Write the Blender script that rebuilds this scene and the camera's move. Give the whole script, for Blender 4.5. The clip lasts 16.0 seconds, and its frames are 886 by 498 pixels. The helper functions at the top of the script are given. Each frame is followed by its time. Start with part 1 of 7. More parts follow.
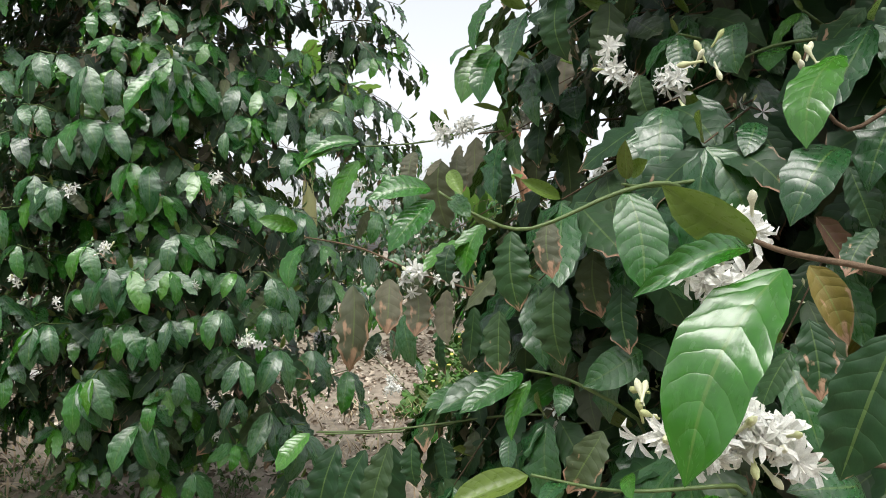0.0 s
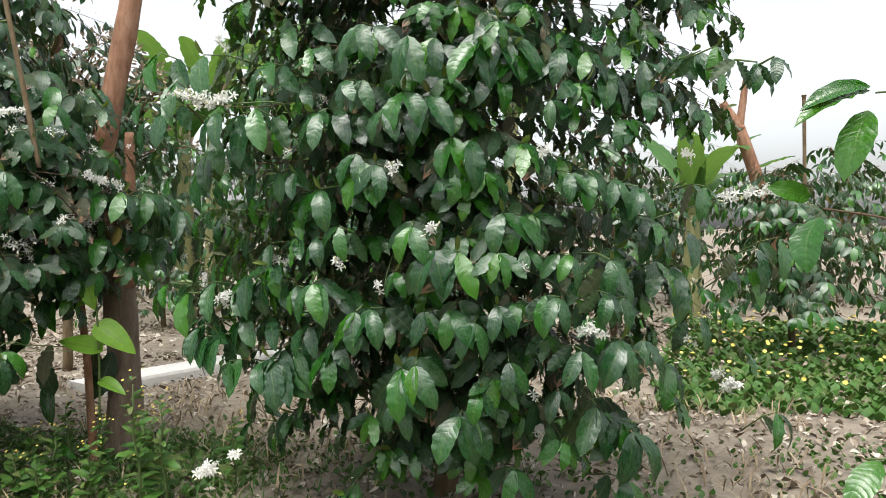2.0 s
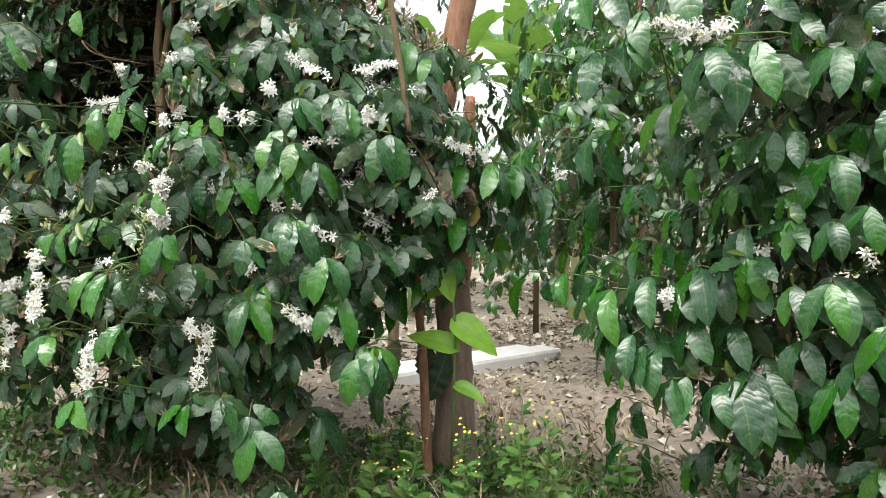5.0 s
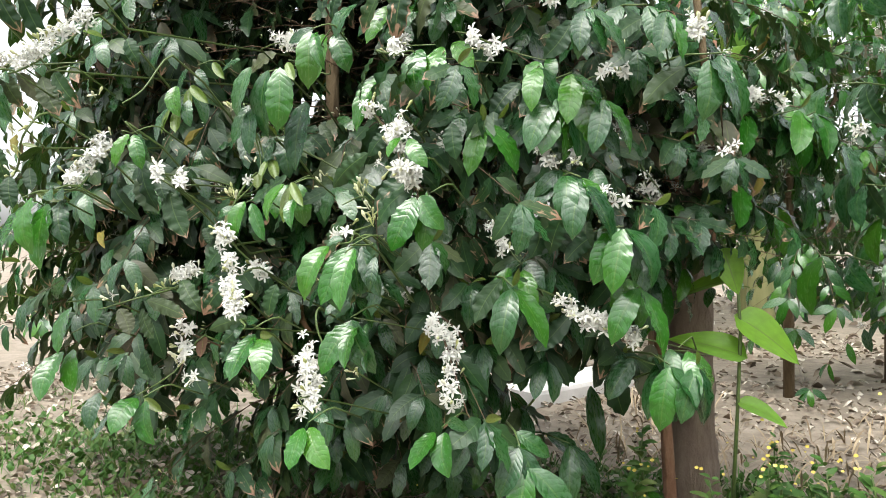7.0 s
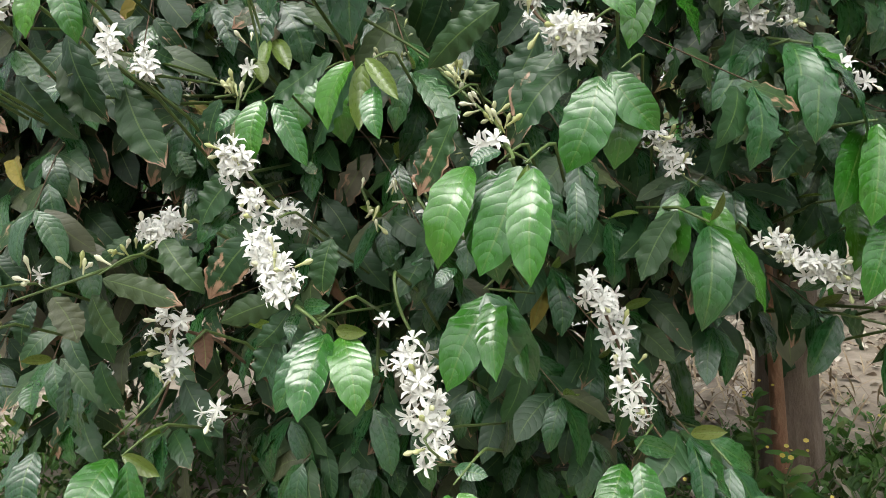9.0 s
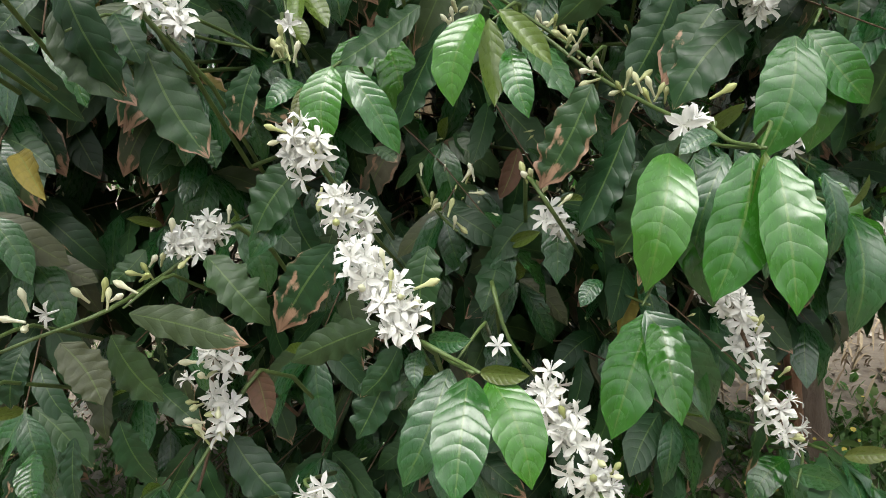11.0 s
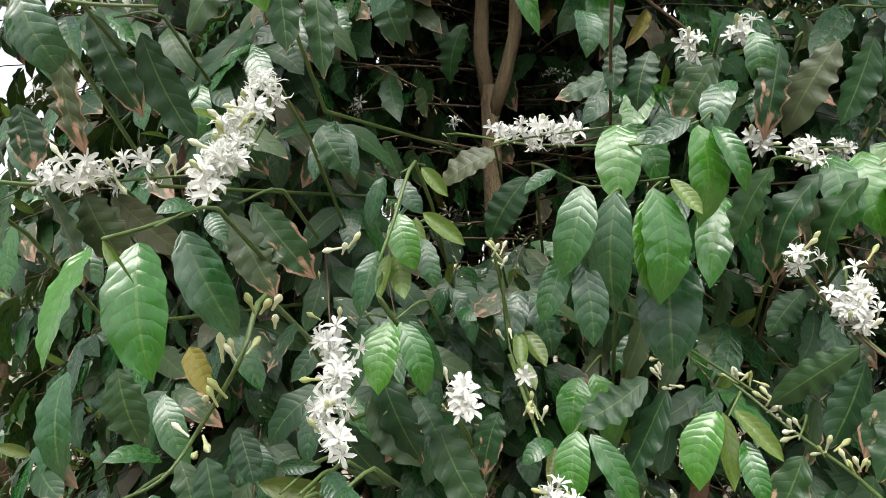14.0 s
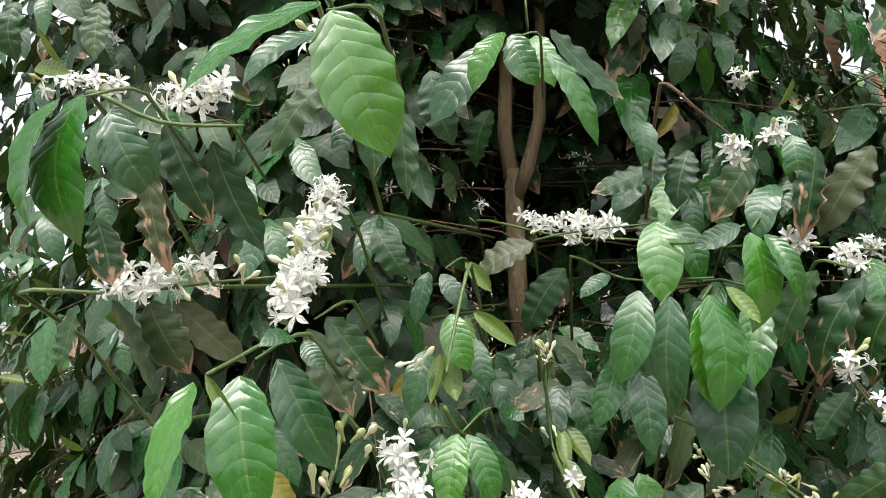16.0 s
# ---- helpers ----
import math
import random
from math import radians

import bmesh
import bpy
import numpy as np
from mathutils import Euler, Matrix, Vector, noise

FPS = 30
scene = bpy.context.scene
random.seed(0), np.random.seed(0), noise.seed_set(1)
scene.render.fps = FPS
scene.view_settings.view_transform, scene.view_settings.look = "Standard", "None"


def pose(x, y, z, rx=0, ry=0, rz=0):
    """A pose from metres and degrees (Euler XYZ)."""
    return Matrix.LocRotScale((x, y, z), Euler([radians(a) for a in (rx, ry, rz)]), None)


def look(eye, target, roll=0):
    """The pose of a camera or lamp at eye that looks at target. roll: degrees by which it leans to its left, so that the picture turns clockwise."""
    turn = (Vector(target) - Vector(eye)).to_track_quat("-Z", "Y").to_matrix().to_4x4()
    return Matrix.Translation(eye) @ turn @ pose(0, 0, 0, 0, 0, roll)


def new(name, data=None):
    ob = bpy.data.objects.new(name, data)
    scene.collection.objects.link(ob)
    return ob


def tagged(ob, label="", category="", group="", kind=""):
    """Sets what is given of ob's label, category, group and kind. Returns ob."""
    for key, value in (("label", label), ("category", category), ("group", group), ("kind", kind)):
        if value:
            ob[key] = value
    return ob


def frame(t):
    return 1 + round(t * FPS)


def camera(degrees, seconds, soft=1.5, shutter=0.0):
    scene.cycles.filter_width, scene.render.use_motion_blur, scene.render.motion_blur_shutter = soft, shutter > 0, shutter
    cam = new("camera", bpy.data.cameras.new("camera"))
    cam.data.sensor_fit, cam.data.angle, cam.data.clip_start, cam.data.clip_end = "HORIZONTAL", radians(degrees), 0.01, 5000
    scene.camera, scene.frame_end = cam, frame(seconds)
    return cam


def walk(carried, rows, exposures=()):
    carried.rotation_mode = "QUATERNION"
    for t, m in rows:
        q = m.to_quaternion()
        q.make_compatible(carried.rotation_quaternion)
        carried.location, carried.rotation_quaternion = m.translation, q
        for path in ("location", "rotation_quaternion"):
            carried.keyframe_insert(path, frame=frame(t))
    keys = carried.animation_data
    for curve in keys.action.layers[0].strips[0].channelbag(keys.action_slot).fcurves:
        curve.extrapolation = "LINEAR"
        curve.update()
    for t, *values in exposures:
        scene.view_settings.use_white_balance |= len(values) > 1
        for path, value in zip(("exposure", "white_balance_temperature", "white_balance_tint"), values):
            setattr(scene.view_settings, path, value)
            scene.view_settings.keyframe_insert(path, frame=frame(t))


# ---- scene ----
cam = camera(60.5, 16.0, soft=0.7)
PATH = [
    (0, (0.000, 0.000, 1.021), (-0.105, 1.997, 1.024), -0.4),
    (0.5, (-0.099, 0.085, 1.010), (-0.270, 2.078, 1.001), -0.6),
    (1, (-0.258, 0.106, 1.018), (-0.518, 2.089, 0.993), -0.6),
    (1.5, (-0.415, 0.093, 1.007), (-0.813, 2.053, 0.976), -0.8),
    (2, (-0.585, 0.173, 1.020), (-1.104, 2.104, 0.979), -1.0),
    (2.5, (-0.754, 0.145, 1.023), (-1.395, 2.039, 0.987), -1.2),
    (3, (-0.905, 0.237, 1.029), (-1.611, 2.108, 0.983), -1.6),
    (3.5, (-1.058, 0.270, 1.032), (-1.795, 2.128, 0.977), -1.8),
    (4, (-1.203, 0.252, 1.013), (-1.999, 2.086, 0.963), -1.6),
    (4.5, (-1.407, 0.374, 0.997), (-2.253, 2.185, 0.939), -0.8),
    (5, (-1.597, 0.445, 1.001), (-2.518, 2.220, 0.936), 0.2),
    (5.2, (-1.692, 0.434, 1.004), (-2.652, 2.188, 0.939), 0.3),
    (7.3, (-2.634, 0.747, 0.865), (-3.589, 2.504, 0.849), -0.6),
    (7.5, (-2.718, 0.808, 0.879), (-3.645, 2.580, 0.843), -0.7),
    (8, (-2.911, 0.876, 0.860), (-3.786, 2.673, 0.776), -1.4),
    (8.2, (-2.974, 0.912, 0.865), (-3.815, 2.723, 0.753), -1.8),
    (10.3, (-3.416, 1.229, 0.859), (-3.848, 3.159, 0.559), -3.4),
    (10.5, (-3.442, 1.226, 0.873), (-3.855, 3.158, 0.565), -3.5),
    (11, (-3.503, 1.216, 0.894), (-3.883, 3.156, 0.593), -3.6),
    (11.5, (-3.546, 1.167, 0.929), (-3.954, 3.106, 0.659), -3.2),
    (12, (-3.582, 1.125, 0.956), (-4.018, 3.065, 0.739), -2.7),
    (12.5, (-3.581, 1.125, 0.973), (-4.048, 3.064, 0.823), -2.6),
    (13, (-3.633, 1.060, 1.033), (-4.129, 2.997, 0.968), -2.5),
    (13.5, (-3.651, 1.036, 1.092), (-4.161, 2.969, 1.128), -2.7),
    (14, (-3.656, 1.011, 1.135), (-4.182, 2.935, 1.279), -2.6),
    (14.5, (-3.664, 0.986, 1.164), (-4.190, 2.903, 1.384), -2.5),
    (15, (-3.677, 0.984, 1.198), (-4.182, 2.900, 1.469), -2.5),
    (15.5, (-3.700, 0.990, 1.226), (-4.180, 2.911, 1.512), -2.0),
    (16, (-3.749, 0.978, 1.205), (-4.208, 2.906, 1.480), -2.2),
]
walk(cam, [(t, look(eye, target, roll)) for t, eye, target, roll in PATH], [(0, 0.98), (1.5, 0.98), (3, 1.27), (5, 1.4), (7.5, 1.55), (8.2, 1.42), (10.5, 0.98), (12.5, 1.05), (14, 1.2), (15, 1.45), (15.5, 1.48), (16, 1.3)])

# == world, sun and exposure
world = bpy.data.worlds.new("overcast_sky")
scene.world = world
world.use_nodes = True
wn = world.node_tree.nodes
sky = wn.new("ShaderNodeTexSky")
sky.sky_type, sky.sun_disc = "NISHITA", False
sky.sun_elevation, sky.sun_rotation = radians(62), radians(150)
sky.dust_density, sky.ozone_density = 4.0, 0.6
veil = wn.new("ShaderNodeHueSaturation")
veil.inputs["Saturation"].default_value = 0.22
world.node_tree.links.new(sky.outputs[0], veil.inputs["Color"])
world.node_tree.links.new(veil.outputs[0], wn["Background"].inputs[0])
wn["Background"].inputs[1].default_value = 0.15
sun = new("sun", bpy.data.lights.new("sun", "SUN"))
sun.data.energy, sun.data.angle, sun.data.color = 1.5, radians(28), (1.0, 0.97, 0.92)
sun.matrix_world = look((-5.5, -4.5, 15), (-2, 2.5, 0))

# == materials


def material(name):
    m = bpy.data.materials.new(name)
    m.use_nodes = True
    return m, m.node_tree.nodes, m.node_tree.links, m.node_tree.nodes["Principled BSDF"]


def maths(n, l, op, a, b=None, clamp=False):
    k = n.new("ShaderNodeMath")
    k.operation, k.use_clamp = op, clamp
    for i, v in enumerate((a, b)):
        if v is None:
            continue
        if isinstance(v, (int, float)):
            k.inputs[i].default_value = v
        else:
            l.new(v, k.inputs[i])
    return k.outputs[0]


def ramp(n, l, fac, stops):
    k = n.new("ShaderNodeValToRGB")
    e = k.color_ramp.elements
    while len(e) < len(stops):
        e.new(0.5)
    for i, (p, c) in enumerate(stops):
        e[i].position, e[i].color = p, (*c, 1)
    l.new(fac, k.inputs[0])
    return k.outputs[0]


def mixed(n, l, fac, a, b, blend="MIX"):
    k = n.new("ShaderNodeMix")
    k.data_type, k.blend_type = "RGBA", blend
    for i, v in ((0, fac), (6, a), (7, b)):
        if isinstance(v, (int, float)):
            k.inputs[i].default_value = v
        elif isinstance(v, tuple):
            k.inputs[i].default_value = (*v, 1)
        else:
            l.new(v, k.inputs[i])
    return k.outputs[2]


def noise_tex(n, l, scale, detail=4, vec=None, rough=0.55):
    k = n.new("ShaderNodeTexNoise")
    k.inputs["Scale"].default_value, k.inputs["Detail"].default_value, k.inputs["Roughness"].default_value = scale, detail, rough
    if vec is not None:
        l.new(vec, k.inputs["Vector"])
    return k.outputs[0]


def own_random(n, l):
    """A value of its own for each leaf, whether an object or an island of a joined mesh."""
    a, b = n.new("ShaderNodeObjectInfo").outputs["Random"], n.new("ShaderNodeNewGeometry").outputs["Random Per Island"]
    return maths(n, l, "FRACT", maths(n, l, "ADD", a, b))


def leaf_material(name, stops, rough, edge, vein, glow, gloss=0.5, veins=8.0, relief_depth=0.2):
    """A coffee leaf: quilted between the side veins, pale midrib, scorched margin on some leaves (edge: how many)."""
    m, n, l, p = material(name)
    uv = n.new("ShaderNodeUVMap")
    uv.uv_map = "UVMap"
    sep = n.new("ShaderNodeSeparateXYZ")
    l.new(uv.outputs[0], sep.inputs[0])
    across = maths(n, l, "ABSOLUTE", maths(n, l, "SUBTRACT", maths(n, l, "MULTIPLY", sep.outputs[0], 2.0), 1.0))
    along = sep.outputs[1]
    rnd = own_random(n, l)
    coord = n.new("ShaderNodeTexCoord").outputs["Object"]
    # side veins run out and towards the tip
    wander = maths(n, l, "MULTIPLY", maths(n, l, "SUBTRACT", noise_tex(n, l, 2.6, 2, uv.outputs[0]), 0.5), 0.09)
    ph = maths(n, l, "FRACT", maths(n, l, "MULTIPLY", maths(n, l, "SUBTRACT", maths(n, l, "ADD", along, wander), maths(n, l, "MULTIPLY", maths(n, l, "ADD", across, maths(n, l, "POWER", across, 2.0)), 0.085)), veins))
    pillow = maths(n, l, "SINE", maths(n, l, "MULTIPLY", ph, math.pi))
    pillow = maths(n, l, "POWER", pillow, 0.5)
    rib = maths(n, l, "GREATER_THAN", 0.045, across)
    spots = noise_tex(n, l, 3.0, 5, uv.outputs[0])
    base = ramp(n, l, rnd, stops)
    blotch = ramp(n, l, noise_tex(n, l, 6.0, 6, uv.outputs[0]), [(0.3, (0.72, 0.72, 0.72)), (0.7, (1.2, 1.2, 1.1))])
    col = mixed(n, l, 0.6, base, blotch, "MULTIPLY")
    col = mixed(n, l, maths(n, l, "MULTIPLY", maths(n, l, "SUBTRACT", 1.0, pillow), vein), col, (0.09, 0.15, 0.035))
    col = mixed(n, l, maths(n, l, "MULTIPLY", rib, min(1.0, 0.25 + vein * 2.0)), col, (0.13, 0.2, 0.05))
    if edge > 0:
        hurt = maths(n, l, "ADD", maths(n, l, "MULTIPLY", maths(n, l, "POWER", across, 3.0), 0.4), maths(n, l, "POWER", along, 4.0))
        hurt = maths(n, l, "ADD", hurt, maths(n, l, "MULTIPLY", maths(n, l, "SUBTRACT", spots, 0.5), 2.9))
        amount = maths(n, l, "MULTIPLY", maths(n, l, "SUBTRACT", maths(n, l, "FRACT", maths(n, l, "MULTIPLY", rnd, 7.31)), 1.0 - edge), 1.6, True)
        burn = maths(n, l, "MULTIPLY", maths(n, l, "SUBTRACT", maths(n, l, "ADD", hurt, amount), 1.33), 5.0, True)
        col = mixed(n, l, burn, col, ramp(n, l, spots, [(0.35, (0.1, 0.045, 0.03)), (0.6, (0.3, 0.19, 0.12))]))
    l.new(col, p.inputs["Base Color"])
    l.new(ramp(n, l, noise_tex(n, l, 9.0, 3, uv.outputs[0]), [(0.3, (rough - 0.08,) * 3), (0.75, (rough + 0.16,) * 3)]), p.inputs["Roughness"])
    p.inputs["Specular IOR Level"].default_value = gloss
    bump = n.new("ShaderNodeBump")
    bump.inputs["Strength"].default_value, bump.inputs["Distance"].default_value = relief_depth, 0.0022
    relief = maths(n, l, "SUBTRACT", maths(n, l, "ADD", pillow, maths(n, l, "MULTIPLY", noise_tex(n, l, 30, 3, uv.outputs[0]), 0.25)), maths(n, l, "MULTIPLY", rib, 0.8))
    l.new(relief, bump.inputs["Height"])
    l.new(bump.outputs[0], p.inputs["Normal"])
    tr = n.new("ShaderNodeBsdfTranslucent")
    l.new(mixed(n, l, 0.5, col, (0.25, 0.42, 0.05)), tr.inputs[0])
    mix = n.new("ShaderNodeMixShader")
    mix.inputs[0].default_value = glow
    l.new(p.outputs[0], mix.inputs[1])
    l.new(tr.outputs[0], mix.inputs[2])
    l.new(mix.outputs[0], n["Material Output"].inputs[0])
    return m


def grain_material(name, stops, scale, rough=0.85, bump=0.4, stretch=(1, 1, 1), dist=0.01, extra=None):
    """Bark, soil, stone: noise at two scales."""
    m, n, l, p = material(name)
    mp = n.new("ShaderNodeMapping")
    mp.inputs["Scale"].default_value = stretch
    l.new(n.new("ShaderNodeTexCoord").outputs["Object"], mp.inputs[0])
    a = noise_tex(n, l, scale, 8, mp.outputs[0], 0.65)
    b = noise_tex(n, l, scale * 0.13, 3, mp.outputs[0])
    f = maths(n, l, "ADD", maths(n, l, "MULTIPLY", a, 0.65), maths(n, l, "MULTIPLY", b, 0.35))
    col = ramp(n, l, f, stops)
    l.new(col, p.inputs["Base Color"])
    p.inputs["Roughness"].default_value = rough
    bp = n.new("ShaderNodeBump")
    bp.inputs["Strength"].default_value, bp.inputs["Distance"].default_value = bump, dist
    l.new(a, bp.inputs["Height"])
    l.new(bp.outputs[0], p.inputs["Normal"])
    return m


def tint_material(name, stops, rough=0.6, glow=0.0, gloss=0.4):
    """Small plain things that differ piece by piece."""
    m, n, l, p = material(name)
    c = ramp(n, l, own_random(n, l), stops)
    c = mixed(n, l, 0.5, c, ramp(n, l, noise_tex(n, l, 40, 4, n.new("ShaderNodeTexCoord").outputs["Object"]), [(0.3, (0.6, 0.6, 0.6)), (0.7, (1.2, 1.2, 1.2))]), "MULTIPLY")
    l.new(c, p.inputs["Base Color"])
    p.inputs["Roughness"].default_value, p.inputs["Specular IOR Level"].default_value = rough, gloss
    if glow:
        tr = n.new("ShaderNodeBsdfTranslucent")
        l.new(c, tr.inputs[0])
        mix = n.new("ShaderNodeMixShader")
        mix.inputs[0].default_value = glow
        l.new(p.outputs[0], mix.inputs[1])
        l.new(tr.outputs[0], mix.inputs[2])
        l.new(mix.outputs[0], n["Material Output"].inputs[0])
    return m


MATURE = leaf_material("mature_leaf", [(0.0, (0.007, 0.031, 0.010)), (0.4, (0.011, 0.042, 0.013)), (0.72, (0.017, 0.05, 0.014)), (0.9, (0.03, 0.056, 0.02)), (1.0, (0.06, 0.066, 0.034))], 0.41, 0.66, 0.06, 0.06, 0.32, 8.0, 0.22)
FRESH = leaf_material("fresh_leaf", [(0.0, (0.010, 0.076, 0.006)), (0.5, (0.02, 0.112, 0.008)), (1.0, (0.045, 0.152, 0.012))], 0.2, 0.0, 0.07, 0.11, 0.66, 9.0, 0.2)
DUSTY = leaf_material("dusty_leaf", [(0.0, (0.06, 0.068, 0.042)), (0.5, (0.1, 0.097, 0.065)), (1.0, (0.17, 0.152, 0.112))], 0.55, 0.8, 0.06, 0.1, 0.25, 7.0, 0.22)
MIDDLE = leaf_material("middle_leaf", [(0.0, (0.007, 0.044, 0.012)), (0.5, (0.011, 0.063, 0.015)), (1.0, (0.021, 0.088, 0.018))], 0.27, 0.12, 0.08, 0.08, 0.64, 8.5, 0.22)
TENDER = leaf_material("tender_leaf", [(0.0, (0.08, 0.095, 0.02)), (0.6, (0.09, 0.14, 0.022)), (1.0, (0.1, 0.17, 0.025))], 0.3, 0.0, 0.2, 0.2, 0.5)
WILTED = leaf_material("wilted_leaf", [(0.0, (0.06, 0.025, 0.016)), (0.4, (0.1, 0.048, 0.03)), (0.75, (0.15, 0.13, 0.02)), (1.0, (0.2, 0.16, 0.03))], 0.6, 0.9, 0.12, 0.12, 0.3, 7.0, 0.3)
PETAL = tint_material("petal", [(0.0, (0.74, 0.74, 0.68)), (1.0, (0.8, 0.81, 0.77))], 0.55, 0.3)
BUD = tint_material("bud", [(0.0, (0.38, 0.42, 0.15)), (0.5, (0.62, 0.64, 0.38)), (1.0, (0.78, 0.78, 0.62))], 0.5, 0.15)
TWIG = grain_material("green_twig", [(0.3, (0.05, 0.085, 0.02)), (0.7, (0.1, 0.15, 0.04))], 60, 0.5, 0.2)
BROWN_TWIG = grain_material("brown_twig", [(0.25, (0.04, 0.025, 0.014)), (0.5, (0.1, 0.062, 0.034)), (0.75, (0.16, 0.11, 0.065))], 70, 0.8, 0.4)
BARK = grain_material("bark", [(0.25, (0.05, 0.034, 0.017)), (0.5, (0.14, 0.1, 0.052)), (0.75, (0.23, 0.175, 0.1))], 28, 0.9, 0.9, (1, 1, 0.3), 0.02)
RED_BARK = grain_material("red_bark", [(0.25, (0.07, 0.035, 0.02)), (0.42, (0.2, 0.095, 0.05)), (0.56, (0.3, 0.16, 0.095)), (0.75, (0.36, 0.27, 0.2))], 30, 0.85, 0.9, (1, 1, 0.35), 0.02)
SOIL = grain_material("soil", [(0.25, (0.1, 0.08, 0.058)), (0.45, (0.2, 0.167, 0.125)), (0.6, (0.285, 0.243, 0.19)), (0.8, (0.39, 0.345, 0.285))], 9, 0.95, 0.7, (1, 1, 1), 0.03)
LITTER = tint_material("litter", [(0.0, (0.09, 0.066, 0.044)), (0.35, (0.235, 0.185, 0.135)), (0.75, (0.4, 0.35, 0.275)), (1.0, (0.6, 0.56, 0.48))], 0.8)
GRASS = tint_material("grass", [(0.0, (0.035, 0.1, 0.012)), (0.6, (0.06, 0.16, 0.02)), (1.0, (0.12, 0.15, 0.04))], 0.55, 0.2)
HEAD = tint_material("dry_flower_head", [(0.0, (0.1, 0.075, 0.05)), (0.5, (0.24, 0.18, 0.12)), (1.0, (0.36, 0.3, 0.2))], 0.8, 0.2)
DRY = tint_material("dry_stalk", [(0.0, (0.2, 0.145, 0.085)), (1.0, (0.42, 0.34, 0.22))], 0.8)
YELLOW = tint_material("yellow_flower", [(0.0, (0.5, 0.38, 0.05)), (1.0, (0.62, 0.52, 0.12))], 0.6)
BANANA = leaf_material("banana_leaf", [(0.0, (0.045, 0.14, 0.03)), (1.0, (0.08, 0.2, 0.05))], 0.4, 0.1, 0.15, 0.4, 0.4, 30.0)
CONCRETE = grain_material("concrete", [(0.3, (0.5, 0.49, 0.46)), (0.7, (0.68, 0.67, 0.64))], 14, 0.9, 0.3)

# == mesh building


def mesh_object(name, verts, faces, mat, parent=None, uvs=None, smooth=True):
    me = bpy.data.meshes.new(name)
    me.from_pydata(verts, [], faces)
    if uvs is not None:
        lay = me.uv_layers.new(name="UVMap")
        idx = np.empty(len(me.loops), dtype=np.int32)
        me.loops.foreach_get("vertex_index", idx)
        lay.data.foreach_set("uv", np.asarray(uvs, dtype=np.float32)[idx].ravel())
    if smooth:
        me.polygons.foreach_set("use_smooth", [True] * len(me.polygons))
    me.materials.append(mat)
    ob = new(name, me)
    if parent is not None:
        ob.parent = parent
    return ob


class Heap:
    """Many small pieces gathered into one mesh."""

    def __init__(self):
        self.v, self.f, self.u, self.n = [], [], [], 0

    def add(self, shape, m):
        v, f, u = shape
        a = np.array(m)
        self.v.append(v @ a[:3, :3].T + a[:3, 3])
        self.f.append([tuple(i + self.n for i in q) for q in f])
        self.u.append(u)
        self.n += len(v)

    def make(self, name, mat, parent=None, label="", kind="stuff"):
        if not self.v:
            return None
        ob = mesh_object(name, np.concatenate(self.v).tolist(), [q for s in self.f for q in s], mat, parent, np.concatenate(self.u))
        return tagged(ob, label, kind=kind)


def leaf_shape(rows=9, width=0.2, curl=0.12, fold=0.1, wave=0.02, twist=0.0, waves=4.0, phase=0.0, tip=1.0, cols=4, scallop=0.0, bow=0.0):
    """A leaf 1 long along +y from the petiole at the origin, with its face to +z: elliptic, bowed, wavy-edged, drawn out into a short tip."""
    v, u = [], []
    bend = 0.05 * math.sin(phase * 3.7)
    for i in range(rows + 1):
        s = i / rows
        half = width * (s / 0.48) ** 0.65 * ((1 - s) / 0.52) ** 0.7
        drip = min(1.0, max(0.0, (s - 0.85) / 0.1))
        half *= 1 - 0.4 * tip * drip * drip * (3 - 2 * drip)
        half = max(half, 0.008 if i < rows else 0.001)
        for j in range(cols + 1):
            q = 2 * j / cols - 1
            ph = 2 * math.pi * waves * (s + 0.05 * math.sin(5 * s + phase)) + phase + (q > 0) * 1.7
            amp = 0.65 + 0.35 * math.sin(7 * s + phase * 2 + (q > 0) * 2.1)
            x = q * half * (1 + scallop * amp * abs(q) * math.sin(ph + 1.2))
            a = twist * s
            z = bow * s * (1 - s) - curl * s * s + fold * abs(x) + wave * amp * min(1.0, 6 * half) * abs(q) ** 2.5 * math.sin(ph)
            v.append((x * math.cos(a) - z * math.sin(a) * 0.3 + bend * math.sin(math.pi * s), 0.04 + 0.96 * s - 0.25 * curl * s ** 3, z + x * math.sin(a)))
            u.append(((q + 1) / 2, s))
    f = []
    c = cols + 1
    for i in range(rows):
        for j in range(cols):
            f.append((i * c + j, i * c + j + 1, (i + 1) * c + j + 1, (i + 1) * c + j))
    return np.array(v), f, np.array(u)


